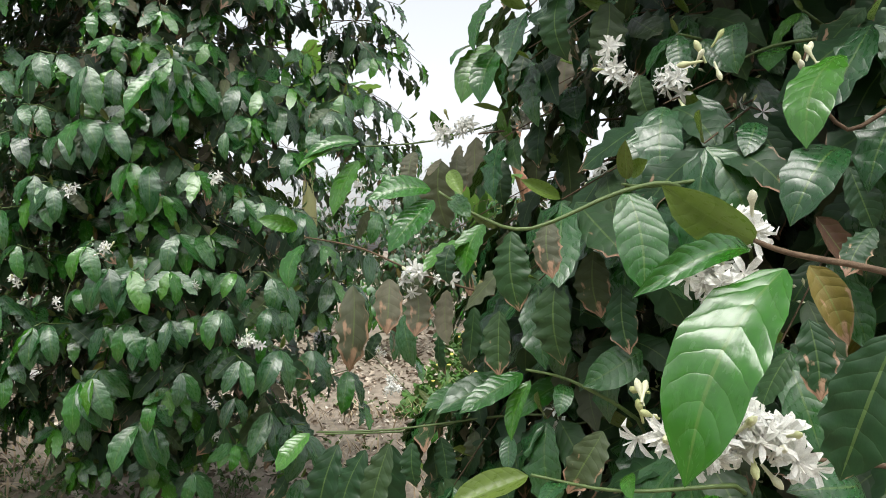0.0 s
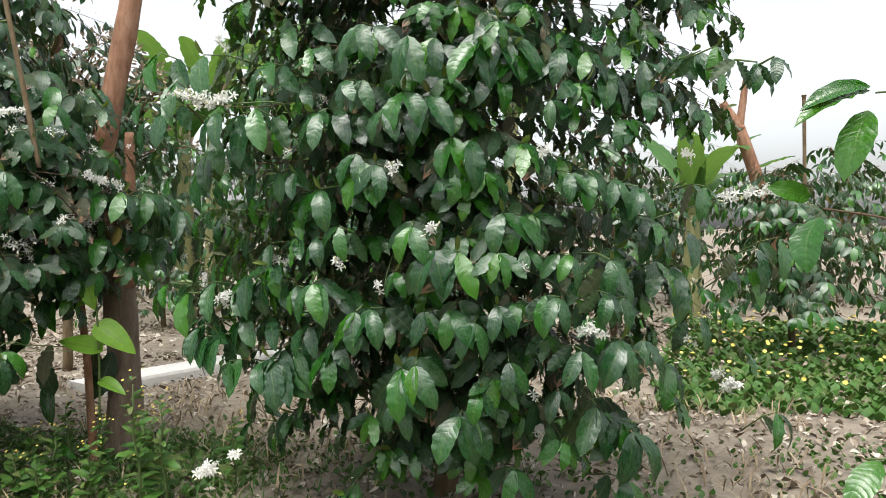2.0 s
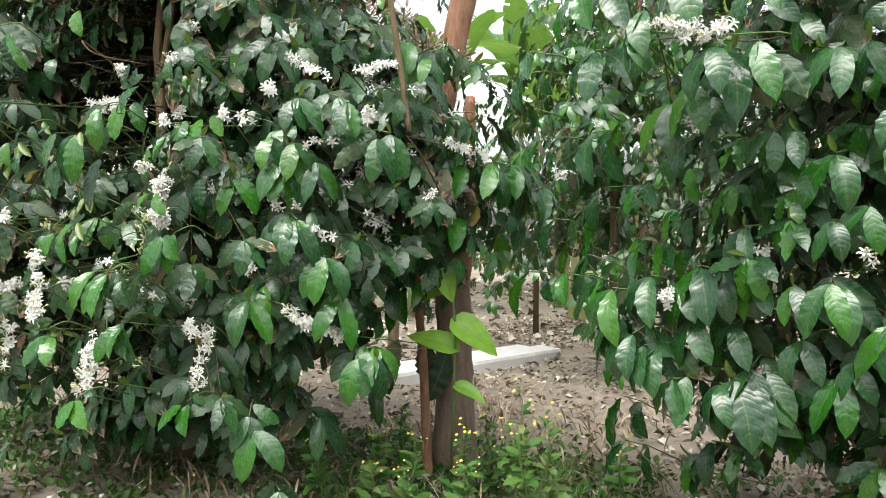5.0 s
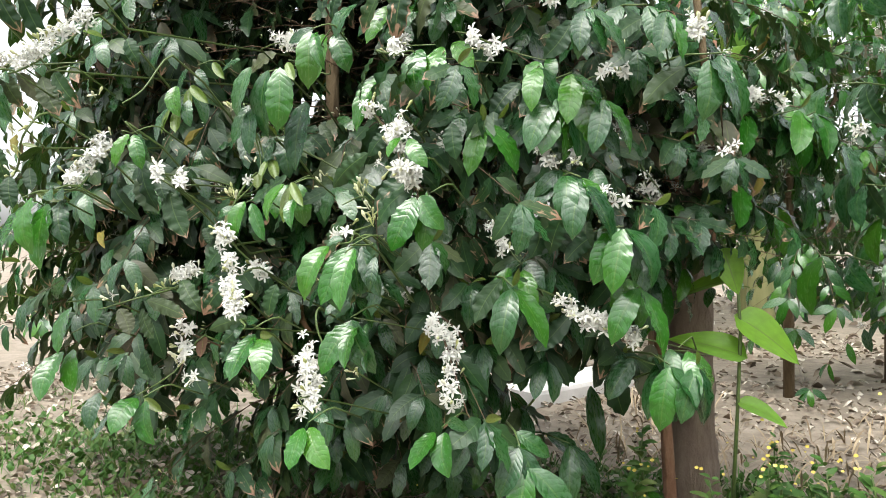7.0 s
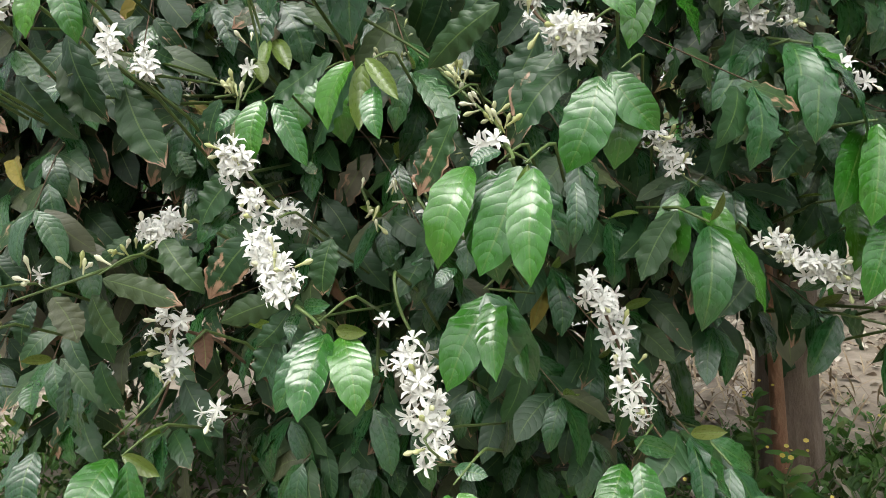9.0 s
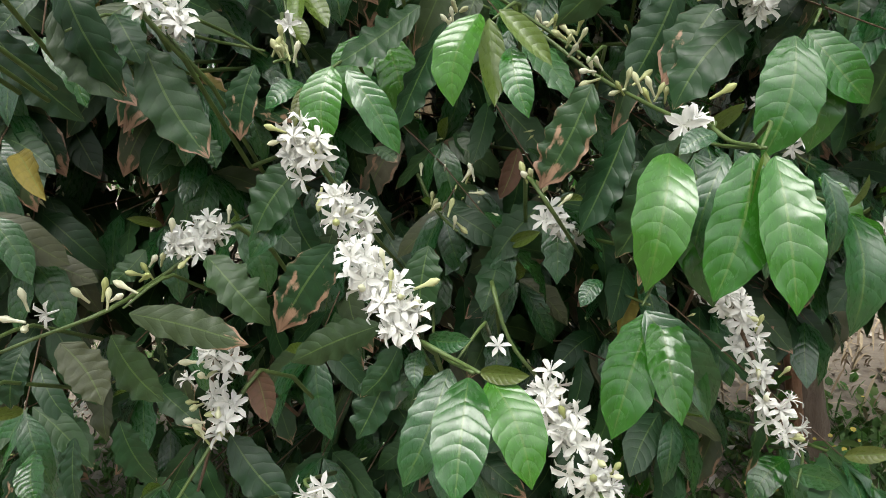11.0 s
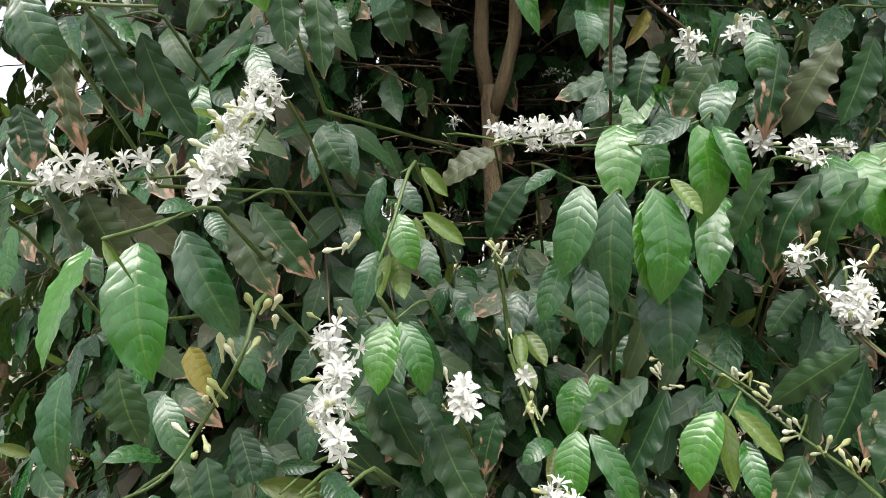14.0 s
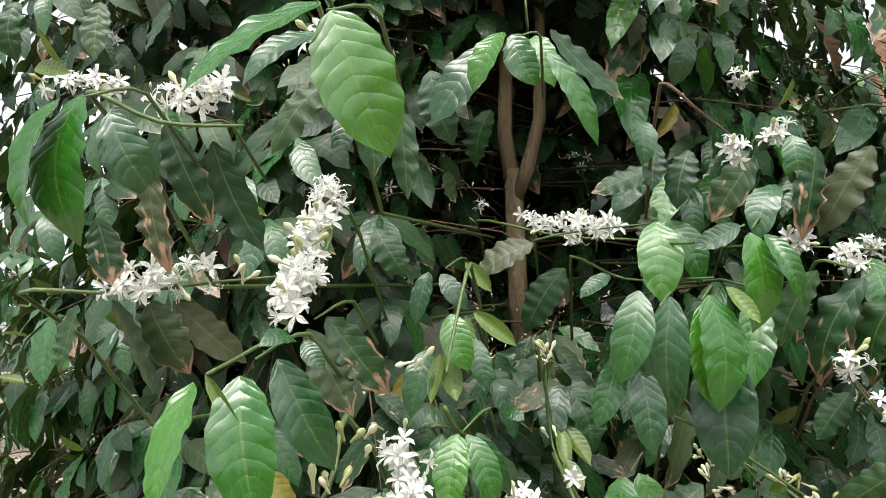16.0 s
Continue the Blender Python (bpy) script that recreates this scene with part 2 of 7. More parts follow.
rng = random.Random(7)
LEAVES = {
    "mature": [leaf_shape(26, rng.uniform(0.165, 0.2), rng.uniform(-0.05, 0.2), rng.uniform(-0.25, 0.3), rng.uniform(0.028, 0.055), rng.uniform(-0.5, 0.5), rng.uniform(4.6, 6.4), rng.uniform(0, 6), scallop=rng.uniform(0.1, 0.19), bow=rng.uniform(-0.05, 0.4)) for _ in range(20)],
    "fresh": [leaf_shape(18, rng.uniform(0.17, 0.2), rng.uniform(0.0, 0.15), rng.uniform(0.0, 0.35), rng.uniform(0.014, 0.028), rng.uniform(-0.3, 0.3), rng.uniform(3.5, 5.0), rng.uniform(0, 6), 0.9, scallop=rng.uniform(0.02, 0.07), bow=rng.uniform(0.2, 0.6)) for _ in range(16)],
    "tender": [leaf_shape(10, rng.uniform(0.14, 0.19), rng.uniform(-0.3, 0.1), rng.uniform(0.4, 0.8), 0.012, rng.uniform(-0.4, 0.4), 4, 0, 1.1) for _ in range(5)],
    "low": [leaf_shape(6, rng.uniform(0.165, 0.205), rng.uniform(0.0, 0.2), rng.uniform(-0.1, 0.35), 0.04, rng.uniform(-0.4, 0.4), 2.5, rng.uniform(0, 6), 1.0, 2, 0.08, rng.uniform(0.1, 0.5)) for _ in range(8)],
    "far": [leaf_shape(4, rng.uniform(0.165, 0.205), rng.uniform(0.0, 0.2), rng.uniform(-0.1, 0.35), 0.0, rng.uniform(-0.4, 0.4), 1.0, 0.0, 0.6, 2, 0.0, rng.uniform(0.1, 0.5)) for _ in range(8)],
}
LEAVES["half"] = [leaf_shape(12, rng.uniform(0.165, 0.2), rng.uniform(-0.05, 0.2), rng.uniform(-0.1, 0.35), rng.uniform(0.04, 0.07), rng.uniform(-0.5, 0.5), rng.uniform(3.2, 4.2), rng.uniform(0, 6), 1.0, 2, 0.18, rng.uniform(0.0, 0.45)) for _ in range(12)]
LEAVES["middle"] = LEAVES["fresh"]
LEAVES["dusty"] = LEAVES["mature"]
LEAVES["wilted"] = [leaf_shape(8, rng.uniform(0.13, 0.22), rng.uniform(0.1, 0.5), rng.uniform(0.3, 1.0), 0.05, rng.uniform(-0.9, 0.9), 4.5, rng.uniform(0, 6)) for _ in range(5)]
LEAF_MAT = {"mature": MATURE, "fresh": FRESH, "middle": MIDDLE, "tender": TENDER, "wilted": WILTED, "dusty": DUSTY}
LEAF_MESH = {}


def leaf_mesh(kind, i):
    if (kind, i) not in LEAF_MESH:
        v, f, u = LEAVES[kind][i]
        me = bpy.data.meshes.new(kind + "_leaf")
        me.from_pydata(v.tolist(), [], f)
        lay = me.uv_layers.new(name="UVMap")
        for lo in me.loops:
            lay.data[lo.index].uv = u[lo.vertex_index]
        me.polygons.foreach_set("use_smooth", [True] * len(me.polygons))
        me.materials.append(LEAF_MAT[kind])
        LEAF_MESH[kind, i] = me
    return LEAF_MESH[kind, i]


def aim(base, along, face, length, width=1.0):
    """The pose of a leaf from its petiole, the way it points and the way its face looks."""
    d = Vector(along).normalized()
    s = d.cross(Vector(face))
    if s.length < 1e-4:
        s = d.orthogonal()
    s.normalize()
    n = s.cross(d)
    return Matrix(((s.x * length * width, d.x * length, n.x * length, base[0]), (s.y * length * width, d.y * length, n.y * length, base[1]), (s.z * length * width, d.z * length, n.z * length, base[2]), (0, 0, 0, 1)))


def tube(points, radii, sides=6):
    """A closed tapering tube along points."""
    pts = [Vector(p) for p in points]
    v, f = [], []
    for i, p in enumerate(pts):
        d = (pts[min(i + 1, len(pts) - 1)] - pts[max(i - 1, 0)]).normalized()
        a = d.cross(Vector((0.31, 0.17, 0.93)))
        a = a.normalized() if a.length > 0.05 else d.orthogonal().normalized()
        b = d.cross(a)
        for k in range(sides):
            w = 2 * math.pi * k / sides
            v.append(p + (a * math.cos(w) + b * math.sin(w)) * radii[i])
    for i in range(len(pts) - 1):
        for k in range(sides):
            k2 = (k + 1) % sides
            f.append((i * sides + k, i * sides + k2, (i + 1) * sides + k2, (i + 1) * sides + k))
    f.append(tuple(range(sides - 1, -1, -1)))
    f.append(tuple((len(pts) - 1) * sides + k for k in range(sides)))
    return np.array([tuple(p) for p in v]), f, np.zeros((len(v), 2))


def flower_shape(seed):
    """One coffee blossom facing +z, about 1 across: five or six strap petals, a short tube and stamens."""
    r = random.Random(seed)
    v, f = [], []
    k = r.choice((5, 5, 6))
    for i in range(k):
        w = 2 * math.pi * i / k + r.uniform(-0.12, 0.12)
        lift = r.uniform(-0.05, 0.22)
        d, s = Vector((math.cos(w), math.sin(w), 0)), Vector((-math.sin(w), math.cos(w), 0))
        o = len(v)
        for q, hw, z in ((0.03, 0.03, 0), (0.2, 0.085, lift * 0.5 + 0.05), (0.38, 0.085, lift + 0.05), (0.52, 0.012, lift * 0.7 - 0.02)):
            v += [d * q + s * hw + Vector((0, 0, z)), d * q + Vector((0, 0, z - 0.025)), d * q - s * hw + Vector((0, 0, z))]
        for j in range(3):
            for h in range(2):
                f.append((o + j * 3 + h, o + j * 3 + h + 1, o + j * 3 + 4 + h, o + j * 3 + 3 + h))
    for i in range(k):
        w = 2 * math.pi * (i + 0.5) / k
        d, s = Vector((math.cos(w) * 0.2, math.sin(w) * 0.2, 0.27)), Vector((-math.sin(w), math.cos(w), 0)) * 0.018
        o = len(v)
        v += [s * 1.0, -s, d - s, d + s]
        f.append((o, o + 1, o + 2, o + 3))
    o = len(v)
    for z, rad in ((-0.42, 0.03), (0.02, 0.05)):
        for i in range(5):
            v.append(Vector((math.cos(1.2566 * i) * rad, math.sin(1.2566 * i) * rad, z)))
    f += [(o + i, o + (i + 1) % 5, o + 5 + (i + 1) % 5, o + 5 + i) for i in range(5)]
    return np.array([tuple(p) for p in v]), f, np.zeros((len(v), 2))


def bud_shape():
    """A closed bud 1 long, pointing to +z."""
    v, f = [], []
    for z, rad in ((0, 0.05), (0.45, 0.07), (0.72, 0.15), (0.9, 0.1), (1.0, 0.01)):
        for i in range(6):
            v.append((math.cos(i * 1.0472) * rad, math.sin(i * 1.0472) * rad, z))
    for r in range(4):
        f += [(r * 6 + i, r * 6 + (i + 1) % 6, r * 6 + 6 + (i + 1) % 6, r * 6 + 6 + i) for i in range(6)]
    return np.array(v), f, np.zeros((len(v), 2))


def small_flower(seed):
    """A blossom for the joined masses: five bent petals."""
    r = random.Random(seed)
    v, f = [], []
    for i in range(5):
        w = 1.2566 * i + r.uniform(-0.15, 0.15)
        d, t = Vector((math.cos(w), math.sin(w), 0)), Vector((-math.sin(w), math.cos(w), 0)) * 0.085
        z = r.uniform(0.0, 0.25)
        v += [Vector((0, 0, 0)), d * 0.3 + t + Vector((0, 0, z)), d * 0.52 + Vector((0, 0, z * 0.6)), d * 0.3 - t + Vector((0, 0, z))]
        f.append((4 * i, 4 * i + 3, 4 * i + 2, 4 * i + 1))
    return np.array([tuple(p) for p in v]), f, np.zeros((len(v), 2))


def small_bud():
    v = [(0, 0, 0)] + [(math.cos(i * 1.5708) * 0.14, math.sin(i * 1.5708) * 0.14, 0.7) for i in range(4)] + [(0, 0, 1)]
    f = [(0, 1 + (i + 1) % 4, 1 + i) for i in range(4)] + [(5, 1 + i, 1 + (i + 1) % 4) for i in range(4)]
    return np.array(v, dtype=float), f, np.zeros((6, 2))


FLOWERS = [flower_shape(s) for s in range(6)]
BUDS = bud_shape()
SMALL_FLOWERS = [small_flower(s) for s in range(5)]
SMALL_BUD = small_bud()
FLOWER_MESH = []
for shape in FLOWERS:
    me = bpy.data.meshes.new("flower")
    me.from_pydata(shape[0].tolist(), [], shape[1])
    me.materials.append(PETAL)
    FLOWER_MESH.append(me)
BUD_MESH = bpy.data.meshes.new("bud")
BUD_MESH.from_pydata(BUDS[0].tolist(), [], BUDS[1])
BUD_MESH.materials.append(BUD)
BUD_MESH.polygons.foreach_set("use_smooth", [True] * len(BUD_MESH.polygons))

# == coffee bushes


class Bush:
    """A coffee bush: stems, drooping side branches with opposite leaves, blossom at the nodes."""

    def __init__(self, label, foot, seed, budget, front=(0.1, -1, 0.25)):
        self.r = random.Random(seed)
        self.root = tagged(new("coffee_bush"), label, "bush", "coffee bushes")
        self.root.location = foot
        self.foot = Vector(foot)
        self.axis, self.front = (foot[0], foot[1]), Vector(front).normalized()
        self.budget, self.flower_budget, self.grade = budget, budget, "low"
        self.hollow = None
        self.young = ("fresh", "middle", "middle")
        self.tips = ("fresh", "middle", "fresh")
        self.heaps = {k: Heap() for k in ("mature", "fresh", "middle", "tender", "wilted", "dusty", "flower", "bud", "twig")}

    def open_at(self, p):
        """Whether p lies in the leafless hollow in front of the bush's stems."""
        return self.hollow is not None and all(a < c < d for c, (a, d) in zip(p, self.hollow))

    def stem(self, points, radii, mat=BARK, sides=9):
        v, f, u = tube([Vector(p) - self.foot for p in points], radii, sides)
        return mesh_object("stem", v.tolist(), f, mat, self.root)

    def leaf(self, parent, base, along, face, length, kind="mature", width=1.0, single=True):
        m = aim(base, along, face, length, width)
        if parent is not None and single and self.budget > 0:
            self.budget -= 1
            ob = new("leaf", leaf_mesh(kind, self.r.randrange(len(LEAVES[kind]))))
            ob.parent = parent
            ob.matrix_basis = Matrix.Translation(-self.foot) @ m
        else:
            shape = self.r.choice(LEAVES[kind] if single or kind in ("tender", "wilted") else LEAVES[self.grade])
            self.heaps[kind].add(shape, Matrix.Translation(-self.foot) @ m)

    def bloom(self, parent, at, facing, count, size=0.036, buds=3, spread=0.02, single=True):
        """A cluster of blossom and buds round a node."""
        r = self.r
        facing = Vector(facing).normalized()
        for i in range(count + buds):
            d = (facing * 0.75 + Vector((r.gauss(0, 0.55), r.gauss(0, 0.55), r.gauss(0, 0.55)))).normalized()
            bud = i >= count
            m = aim(Vector(at) + d * (spread * (0.3 if bud else 0.8)) + Vector([r.uniform(-1, 1) * spread * 0.8 for _ in range(3)]), d.orthogonal(), d, size * r.uniform(0.85, 1.1) * (0.62 if bud else 1.0))
            m = Matrix.Translation(-self.foot) @ m
            if parent is not None and single and self.flower_budget > 0:
                self.flower_budget -= 1
                ob = new("bud" if bud else "flower", BUD_MESH if bud else r.choice(FLOWER_MESH))
                ob.parent, ob.matrix_basis = parent, m
            else:
                self.heaps["bud" if bud else "flower"].add(SMALL_BUD if bud else r.choice(SMALL_FLOWERS), m)

    def branch(self, root, tip, sag=0.06, nodes=7, leaf=0.125, start=0.35, flowers=0.0, front=(0, -1, 0.4), detail=True, top=2, kind="mature", green=0.3, bud=0.5, thick=0.0025):
        """A side branch from root to tip, with hanging leaf pairs from start on and a rosette of young leaves at its tip."""
        r = self.r
        a, b = Vector(root), Vector(tip)
        span = b - a
        out = Vector((span.x, span.y, 0)).normalized() if Vector((span.x, span.y, 0)).length > 0.02 else Vector((0, -1, 0))
        at = lambda s: a + span * s + Vector((0, 0, sag * 4 * s * (1 - s)))
        if not detail and (self.open_at(at(0.55)) or self.open_at(b)):
            return None
        cuts, sides = (8, 5) if detail else (4, 3)
        pts = [at(i / cuts) for i in range(cuts + 1)]
        shape = tube([p - self.foot for p in pts], [thick * (1 - 0.55 * i / cuts) for i in range(cuts + 1)], sides)
        obj = None
        if detail:
            obj = mesh_object("branch", shape[0].tolist(), shape[1], BROWN_TWIG if r.random() < 0.6 else TWIG, self.root)
        else:
            self.heaps["twig"].add(shape, Matrix())
        side = Vector((-out.y, out.x, 0))
        front = Vector(front).normalized()
        for k in range(nodes):
            s = start + (1 - start) * k / nodes
            p = at(s)
            for sg in (-1, 1):
                if r.random() < 0.08 or self.open_at(p):
                    continue
                d = side * sg * r.uniform(0.25, 0.8) + out * r.uniform(0.05, 0.5) + Vector((0, 0, -r.uniform(0.5, 1.25)))
                f = front * 0.8 + out * 0.5 + Vector((0, 0, 0.35)) + Vector((r.gauss(0, 0.35), r.gauss(0, 0.35), r.gauss(0, 0.3)))
                q = "wilted" if r.random() < 0.012 else "dusty" if r.random() < 0.06 else ("middle" if r.random() < green else kind)
                self.leaf(obj, p + d.normalized() * 0.008, d, f, leaf * r.uniform(0.75, 1.15) * (1 if k < nodes - 1 else 0.85), q, r.uniform(0.85, 1.1), detail)
            if r.random() < flowers:
                self.bloom(obj, p, front + Vector((0, 0, 0.4)), r.randint(2, 7), buds=r.randint(0, 3), single=detail)
            elif r.random() < bud:
                self.bloom(obj, p, front + Vector((0, 0, 0.4)), 0, buds=r.randint(1, 3), single=detail, size=0.026)
        if top and not self.open_at(at(1.0)):
            self.rosette(obj, at(1.0), out, front, leaf, top, detail)
        return obj

    def rosette(self, obj, p, out, front, leaf=0.12, pairs=2, detail=True):
        """The young leaves at a shoot's tip, hanging like a tent."""
        r = self.r
        side = Vector((-out.y, out.x, 0))
        turn = r.uniform(-0.5, 0.5)
        for k in range(pairs):
            for sg in (-1, 1):
                spread = r.uniform(0.2, 0.5) if k % 2 == 0 else r.uniform(0.55, 1.0)
                d = side * (sg * spread + turn * 0.4) + out * r.uniform(0.05, 0.45) + Vector((0, 0, -r.uniform(0.7, 1.1) + 0.4 * (k % 2)))
                f = out * 0.8 + front * 0.5 + side * sg * 0.4 + Vector((0, 0, 0.6))
                self.leaf(obj, p - out * 0.02 * (k % 2), d, f, leaf * r.uniform(0.75, 1.0), self.tips[k % len(self.tips)], r.uniform(0.95, 1.15), detail)
        if r.random() < 0.45:
            self.leaf(obj, p, out + Vector((r.uniform(-0.5, 0.5), 0, r.uniform(0.1, 0.8))), front, leaf * 0.45, "tender", 1.0, detail)

    def twig(self, points, thick=0.0024):
        """A side branch through the given points, led back to the stem."""
        pts = [Vector(p) for p in points]
        back = Vector((self.axis[0], self.axis[1], 0))
        first = pts[0]
        home = Vector((back.x, back.y, max(0.15, first.z - 0.1)))
        inside = first - self.front * 0.28 - Vector((0, 0, 0.1))
        lead = [home.lerp(inside, 0.4), inside, inside.lerp(first, 0.6) + Vector((0, 0, 0.02))]
        if (home - first).length < 0.25 or len(pts) < 3:
            lead = lead[2:]
        fine = list(lead)
        chain = [lead[-1]] + pts + [pts[-1] + (pts[-1] - pts[-2]) * 0.3]
        for i in range(1, len(chain) - 2):
            a, b, c, d = chain[i - 1 : i + 3]
            for k in range(4):
                s = k / 4
                fine.append(0.5 * ((2 * b) + (c - a) * s + (2 * a - 5 * b + 4 * c - d) * s * s + (3 * b - a - 3 * c + d) * s ** 3))
        fine.append(pts[-1])
        n = len(fine) - 1
        if len(pts) < 3:
            thick = min(thick, 0.0018)
        shape = tube([p - self.foot for p in fine], [thick * (1.25 - 0.6 * i / n) for i in range(n + 1)], 6)
        return mesh_object("branch", shape[0].tolist(), shape[1], BROWN_TWIG if self.r.random() < 0.3 and len(pts) > 2 else TWIG, self.root)

    def set_leaf(self, parent, base, tip, ratio, kind="mature"):
        """One leaf from its petiole to its tip, facing the path; ratio is its width over its length."""
        r = self.r
        a, b = Vector(base), Vector(tip)
        d = b - a
        j = 0.38 if kind in ("mature", "dusty") else 0.18
        face = self.front + Vector((r.gauss(0, j), r.gauss(0, j * 0.3), r.gauss(0, j * 0.6)))
        if d.x != 0:
            face.x += 0.35 * math.copysign(min(1, abs(d.x) / d.length * 1.5), d.x)
        self.leaf(parent, a, d, face, d.length * 1.07, kind, max(0.5, min(1.28, ratio / (0.41 if kind in ("mature", "dusty") else 0.41))))

    def row(self, parent, p, q, count):
        """Blossom crowded along a stretch of branch."""
        r = self.r
        p, q = Vector(p), Vector(q)
        count = round(count * 1.5) if count > 4 else count
        for i in range(count):
            s = (i + r.random()) / count
            d = (self.front * 0.75 + Vector((r.gauss(0, 0.6), r.gauss(0, 0.5), r.gauss(0.15, 0.55)))).normalized()
            at = p.lerp(q, s) + Vector((r.gauss(0, 1), r.gauss(0, 1), r.gauss(0, 1))) * 0.007 + d * 0.011
            self.blossom(parent, at, d, r.random() < 0.16)

    def blossom(self, parent, at, d, bud):
        r = self.r
        m = Matrix.Translation(-self.foot) @ aim(at, d.orthogonal().lerp(d.cross(d.orthogonal()), r.random()), d, 0.0325 * r.uniform(0.85, 1.12) * (0.75 if bud else 1.0))
        if self.flower_budget > 0:
            self.flower_budget -= 1
            ob = new("bud" if bud else "flower", BUD_MESH if bud else r.choice(FLOWER_MESH))
            ob.parent, ob.matrix_basis = parent, m
        else:
            self.heaps["bud" if bud else "flower"].add(BUDS if bud else r.choice(FLOWERS), m)

    def bud_row(self, parent, p, q, count):
        r = self.r
        p, q = Vector(p), Vector(q)
        for i in range(count):
            d = (self.front * 0.35 + Vector((r.gauss(0, 0.5), r.gauss(0, 0.4), r.gauss(0.5, 0.5)))).normalized()
            at = p.lerp(q, r.random()) + Vector((r.gauss(0, 1), r.gauss(0, 1), r.gauss(0, 1))) * 0.006
            self.blossom(parent, at, d, True)

    def tuft(self, at, length, pairs=2):
        """A shoot tip: a pair of fresh leaves hanging like a tent over an older pair."""
        r = self.r
        p = Vector(at)
        if self.open_at(p):
            return
        out = Vector((p.x - self.axis[0], p.y - self.axis[1], 0)).normalized()
        out = (out + self.front * 0.6).normalized()
        back = p - out * r.uniform(0.12, 0.25) + Vector((r.uniform(-0.05, 0.05), 0, r.uniform(-0.08, 0.05)))
        mid = p.lerp(back, 0.4) + Vector((0, 0, 0.012))
        shape = tube([back - self.foot, mid - self.foot, p - self.foot], [0.003, 0.0026, 0.0018], 5)
        b = mesh_object("shoot", shape[0].tolist(), shape[1], TWIG, self.root)
        side = Vector((-out.y, out.x, 0))
        lean = r.uniform(-0.25, 0.25)
        for sg in (-1, 1):
            d = side * (sg * r.uniform(0.2, 0.5) + lean) + out * r.uniform(0.1, 0.4) + Vector((0, 0, -r.uniform(0.8, 1.1)))
            self.leaf(b, p, d, out + side * sg * 0.35 + Vector((0, 0, 0.5)), length * r.uniform(1.15, 1.35), r.choice(self.young), r.uniform(0.95, 1.15))
        for sg in (-1, 1) if r.random() < 0.7 else (r.choice((-1, 1)),):
            d = side * sg * r.uniform(0.5, 0.9) + Vector((0, 0, -r.uniform(0.5, 1.0)))
            self.leaf(b, mid, d, out + Vector((0, 0, 0.4)) + side * r.uniform(-0.5, 0.5), length * r.uniform(1.0, 1.3), r.choice(("middle", "mature")), 1.05)
        if r.random() < 0.3:
            self.leaf(b, p, out * 0.5 + side * r.uniform(-0.6, 0.6) + Vector((0, 0, 0.8)), out, length * 0.4, "tender", 1.0)

    def fill(self, axis, heights, reach, count, sector, flowers=0.05, nodes=6, leaf=0.12, detail_share=0.0, droop=0.15, green=0.3, start=0.35, kind="mature"):
        """Branches all round between two heights; sector is the range of compass angles, reach a function of the height."""
        r = self.r
        for i in range(count):
            z = heights[0] + (heights[1] - heights[0]) * (i + r.random()) / count
            w = radians(r.uniform(*sector))
            L = reach(z, w) * r.uniform(0.7, 1.05)
            root = Vector(axis) + Vector((0, 0, z)) + Vector((r.uniform(-0.1, 0.1), r.uniform(-0.1, 0.1), 0))
            tip = root + Vector((math.cos(w) * L, math.sin(w) * L, L * r.uniform(-0.35, 0.25) - droop * L))
            tip.z = max(tip.z, 0.1)
            self.branch(root, tip, L * r.uniform(0.05, 0.2), nodes, leaf, start, flowers, (math.cos(w), math.sin(w), 0.4), r.random() < detail_share, 2, kind, green)

    def close(self):
        for k, heap in self.heaps.items():
            mat = {"flower": PETAL, "bud": BUD, "twig": BROWN_TWIG, **LEAF_MAT}[k]
            name = {"flower": "blossom", "bud": "bud", "twig": "twig"}.get(k, "foliage")
            heap.make(name, mat, self.root, kind="stuff")

# == ground


def ground_height(x, y):
    return 0.03 * noise.noise(Vector((x * 0.6, y * 0.6, 3.1))) + 0.012 * noise.noise(Vector((x * 3.1, y * 3.1, 7.7)))


def make_ground():
    xs = np.concatenate([[-1500, -400, -120, -50, -25], np.linspace(-14, 10, 121), [20, 50, 120, 400, 1500]])
    ys = np.concatenate([[-1500, -400, -100, -30, -10], np.linspace(-4, 16, 101), [25, 50, 120, 400, 1500]])
    v = [(x, y, ground_height(x, y) if -14 <= x <= 10 and -4 <= y <= 16 else 0.0) for y in ys for x in xs]
    n = len(xs)
    f = [(j * n + i, j * n + i + 1, (j + 1) * n + i + 1, (j + 1) * n + i) for j in range(len(ys) - 1) for i in range(n - 1)]
    return tagged(mesh_object("ground", v, f, SOIL), "dry brown plantation soil under leaf litter", "ground", kind="structure")


make_ground()


def scatter(name, label, category, mat, shapes, count, area, size, seed, flat=True, keep=None):
    """Many small pieces strewn over the ground; area: x from, x to, y from, y to."""
    r = random.Random(seed)
    heap = Heap()
    while count > 0:
        x, y = r.uniform(area[0], area[1]), r.uniform(area[2], area[3])
        count -= 1
        if keep and not keep(x, y, r):
            continue
        s = r.uniform(*size)
        w = r.uniform(0, 6.283)
        along = Vector((math.cos(w), math.sin(w), r.gauss(0, 0.25) if flat else r.uniform(1.0, 3.0)))
        face = Vector((r.gauss(0, 0.35), r.gauss(0, 0.35), 1)) if flat else Vector((-math.cos(w), -math.sin(w), 0.5))
        heap.add(r.choice(shapes), aim((x, y, ground_height(x, y) + (r.uniform(0.004, 0.02) if flat else -0.005)), along, face, s))
    return tagged(heap.make(name, mat), label, category, kind="stuff")


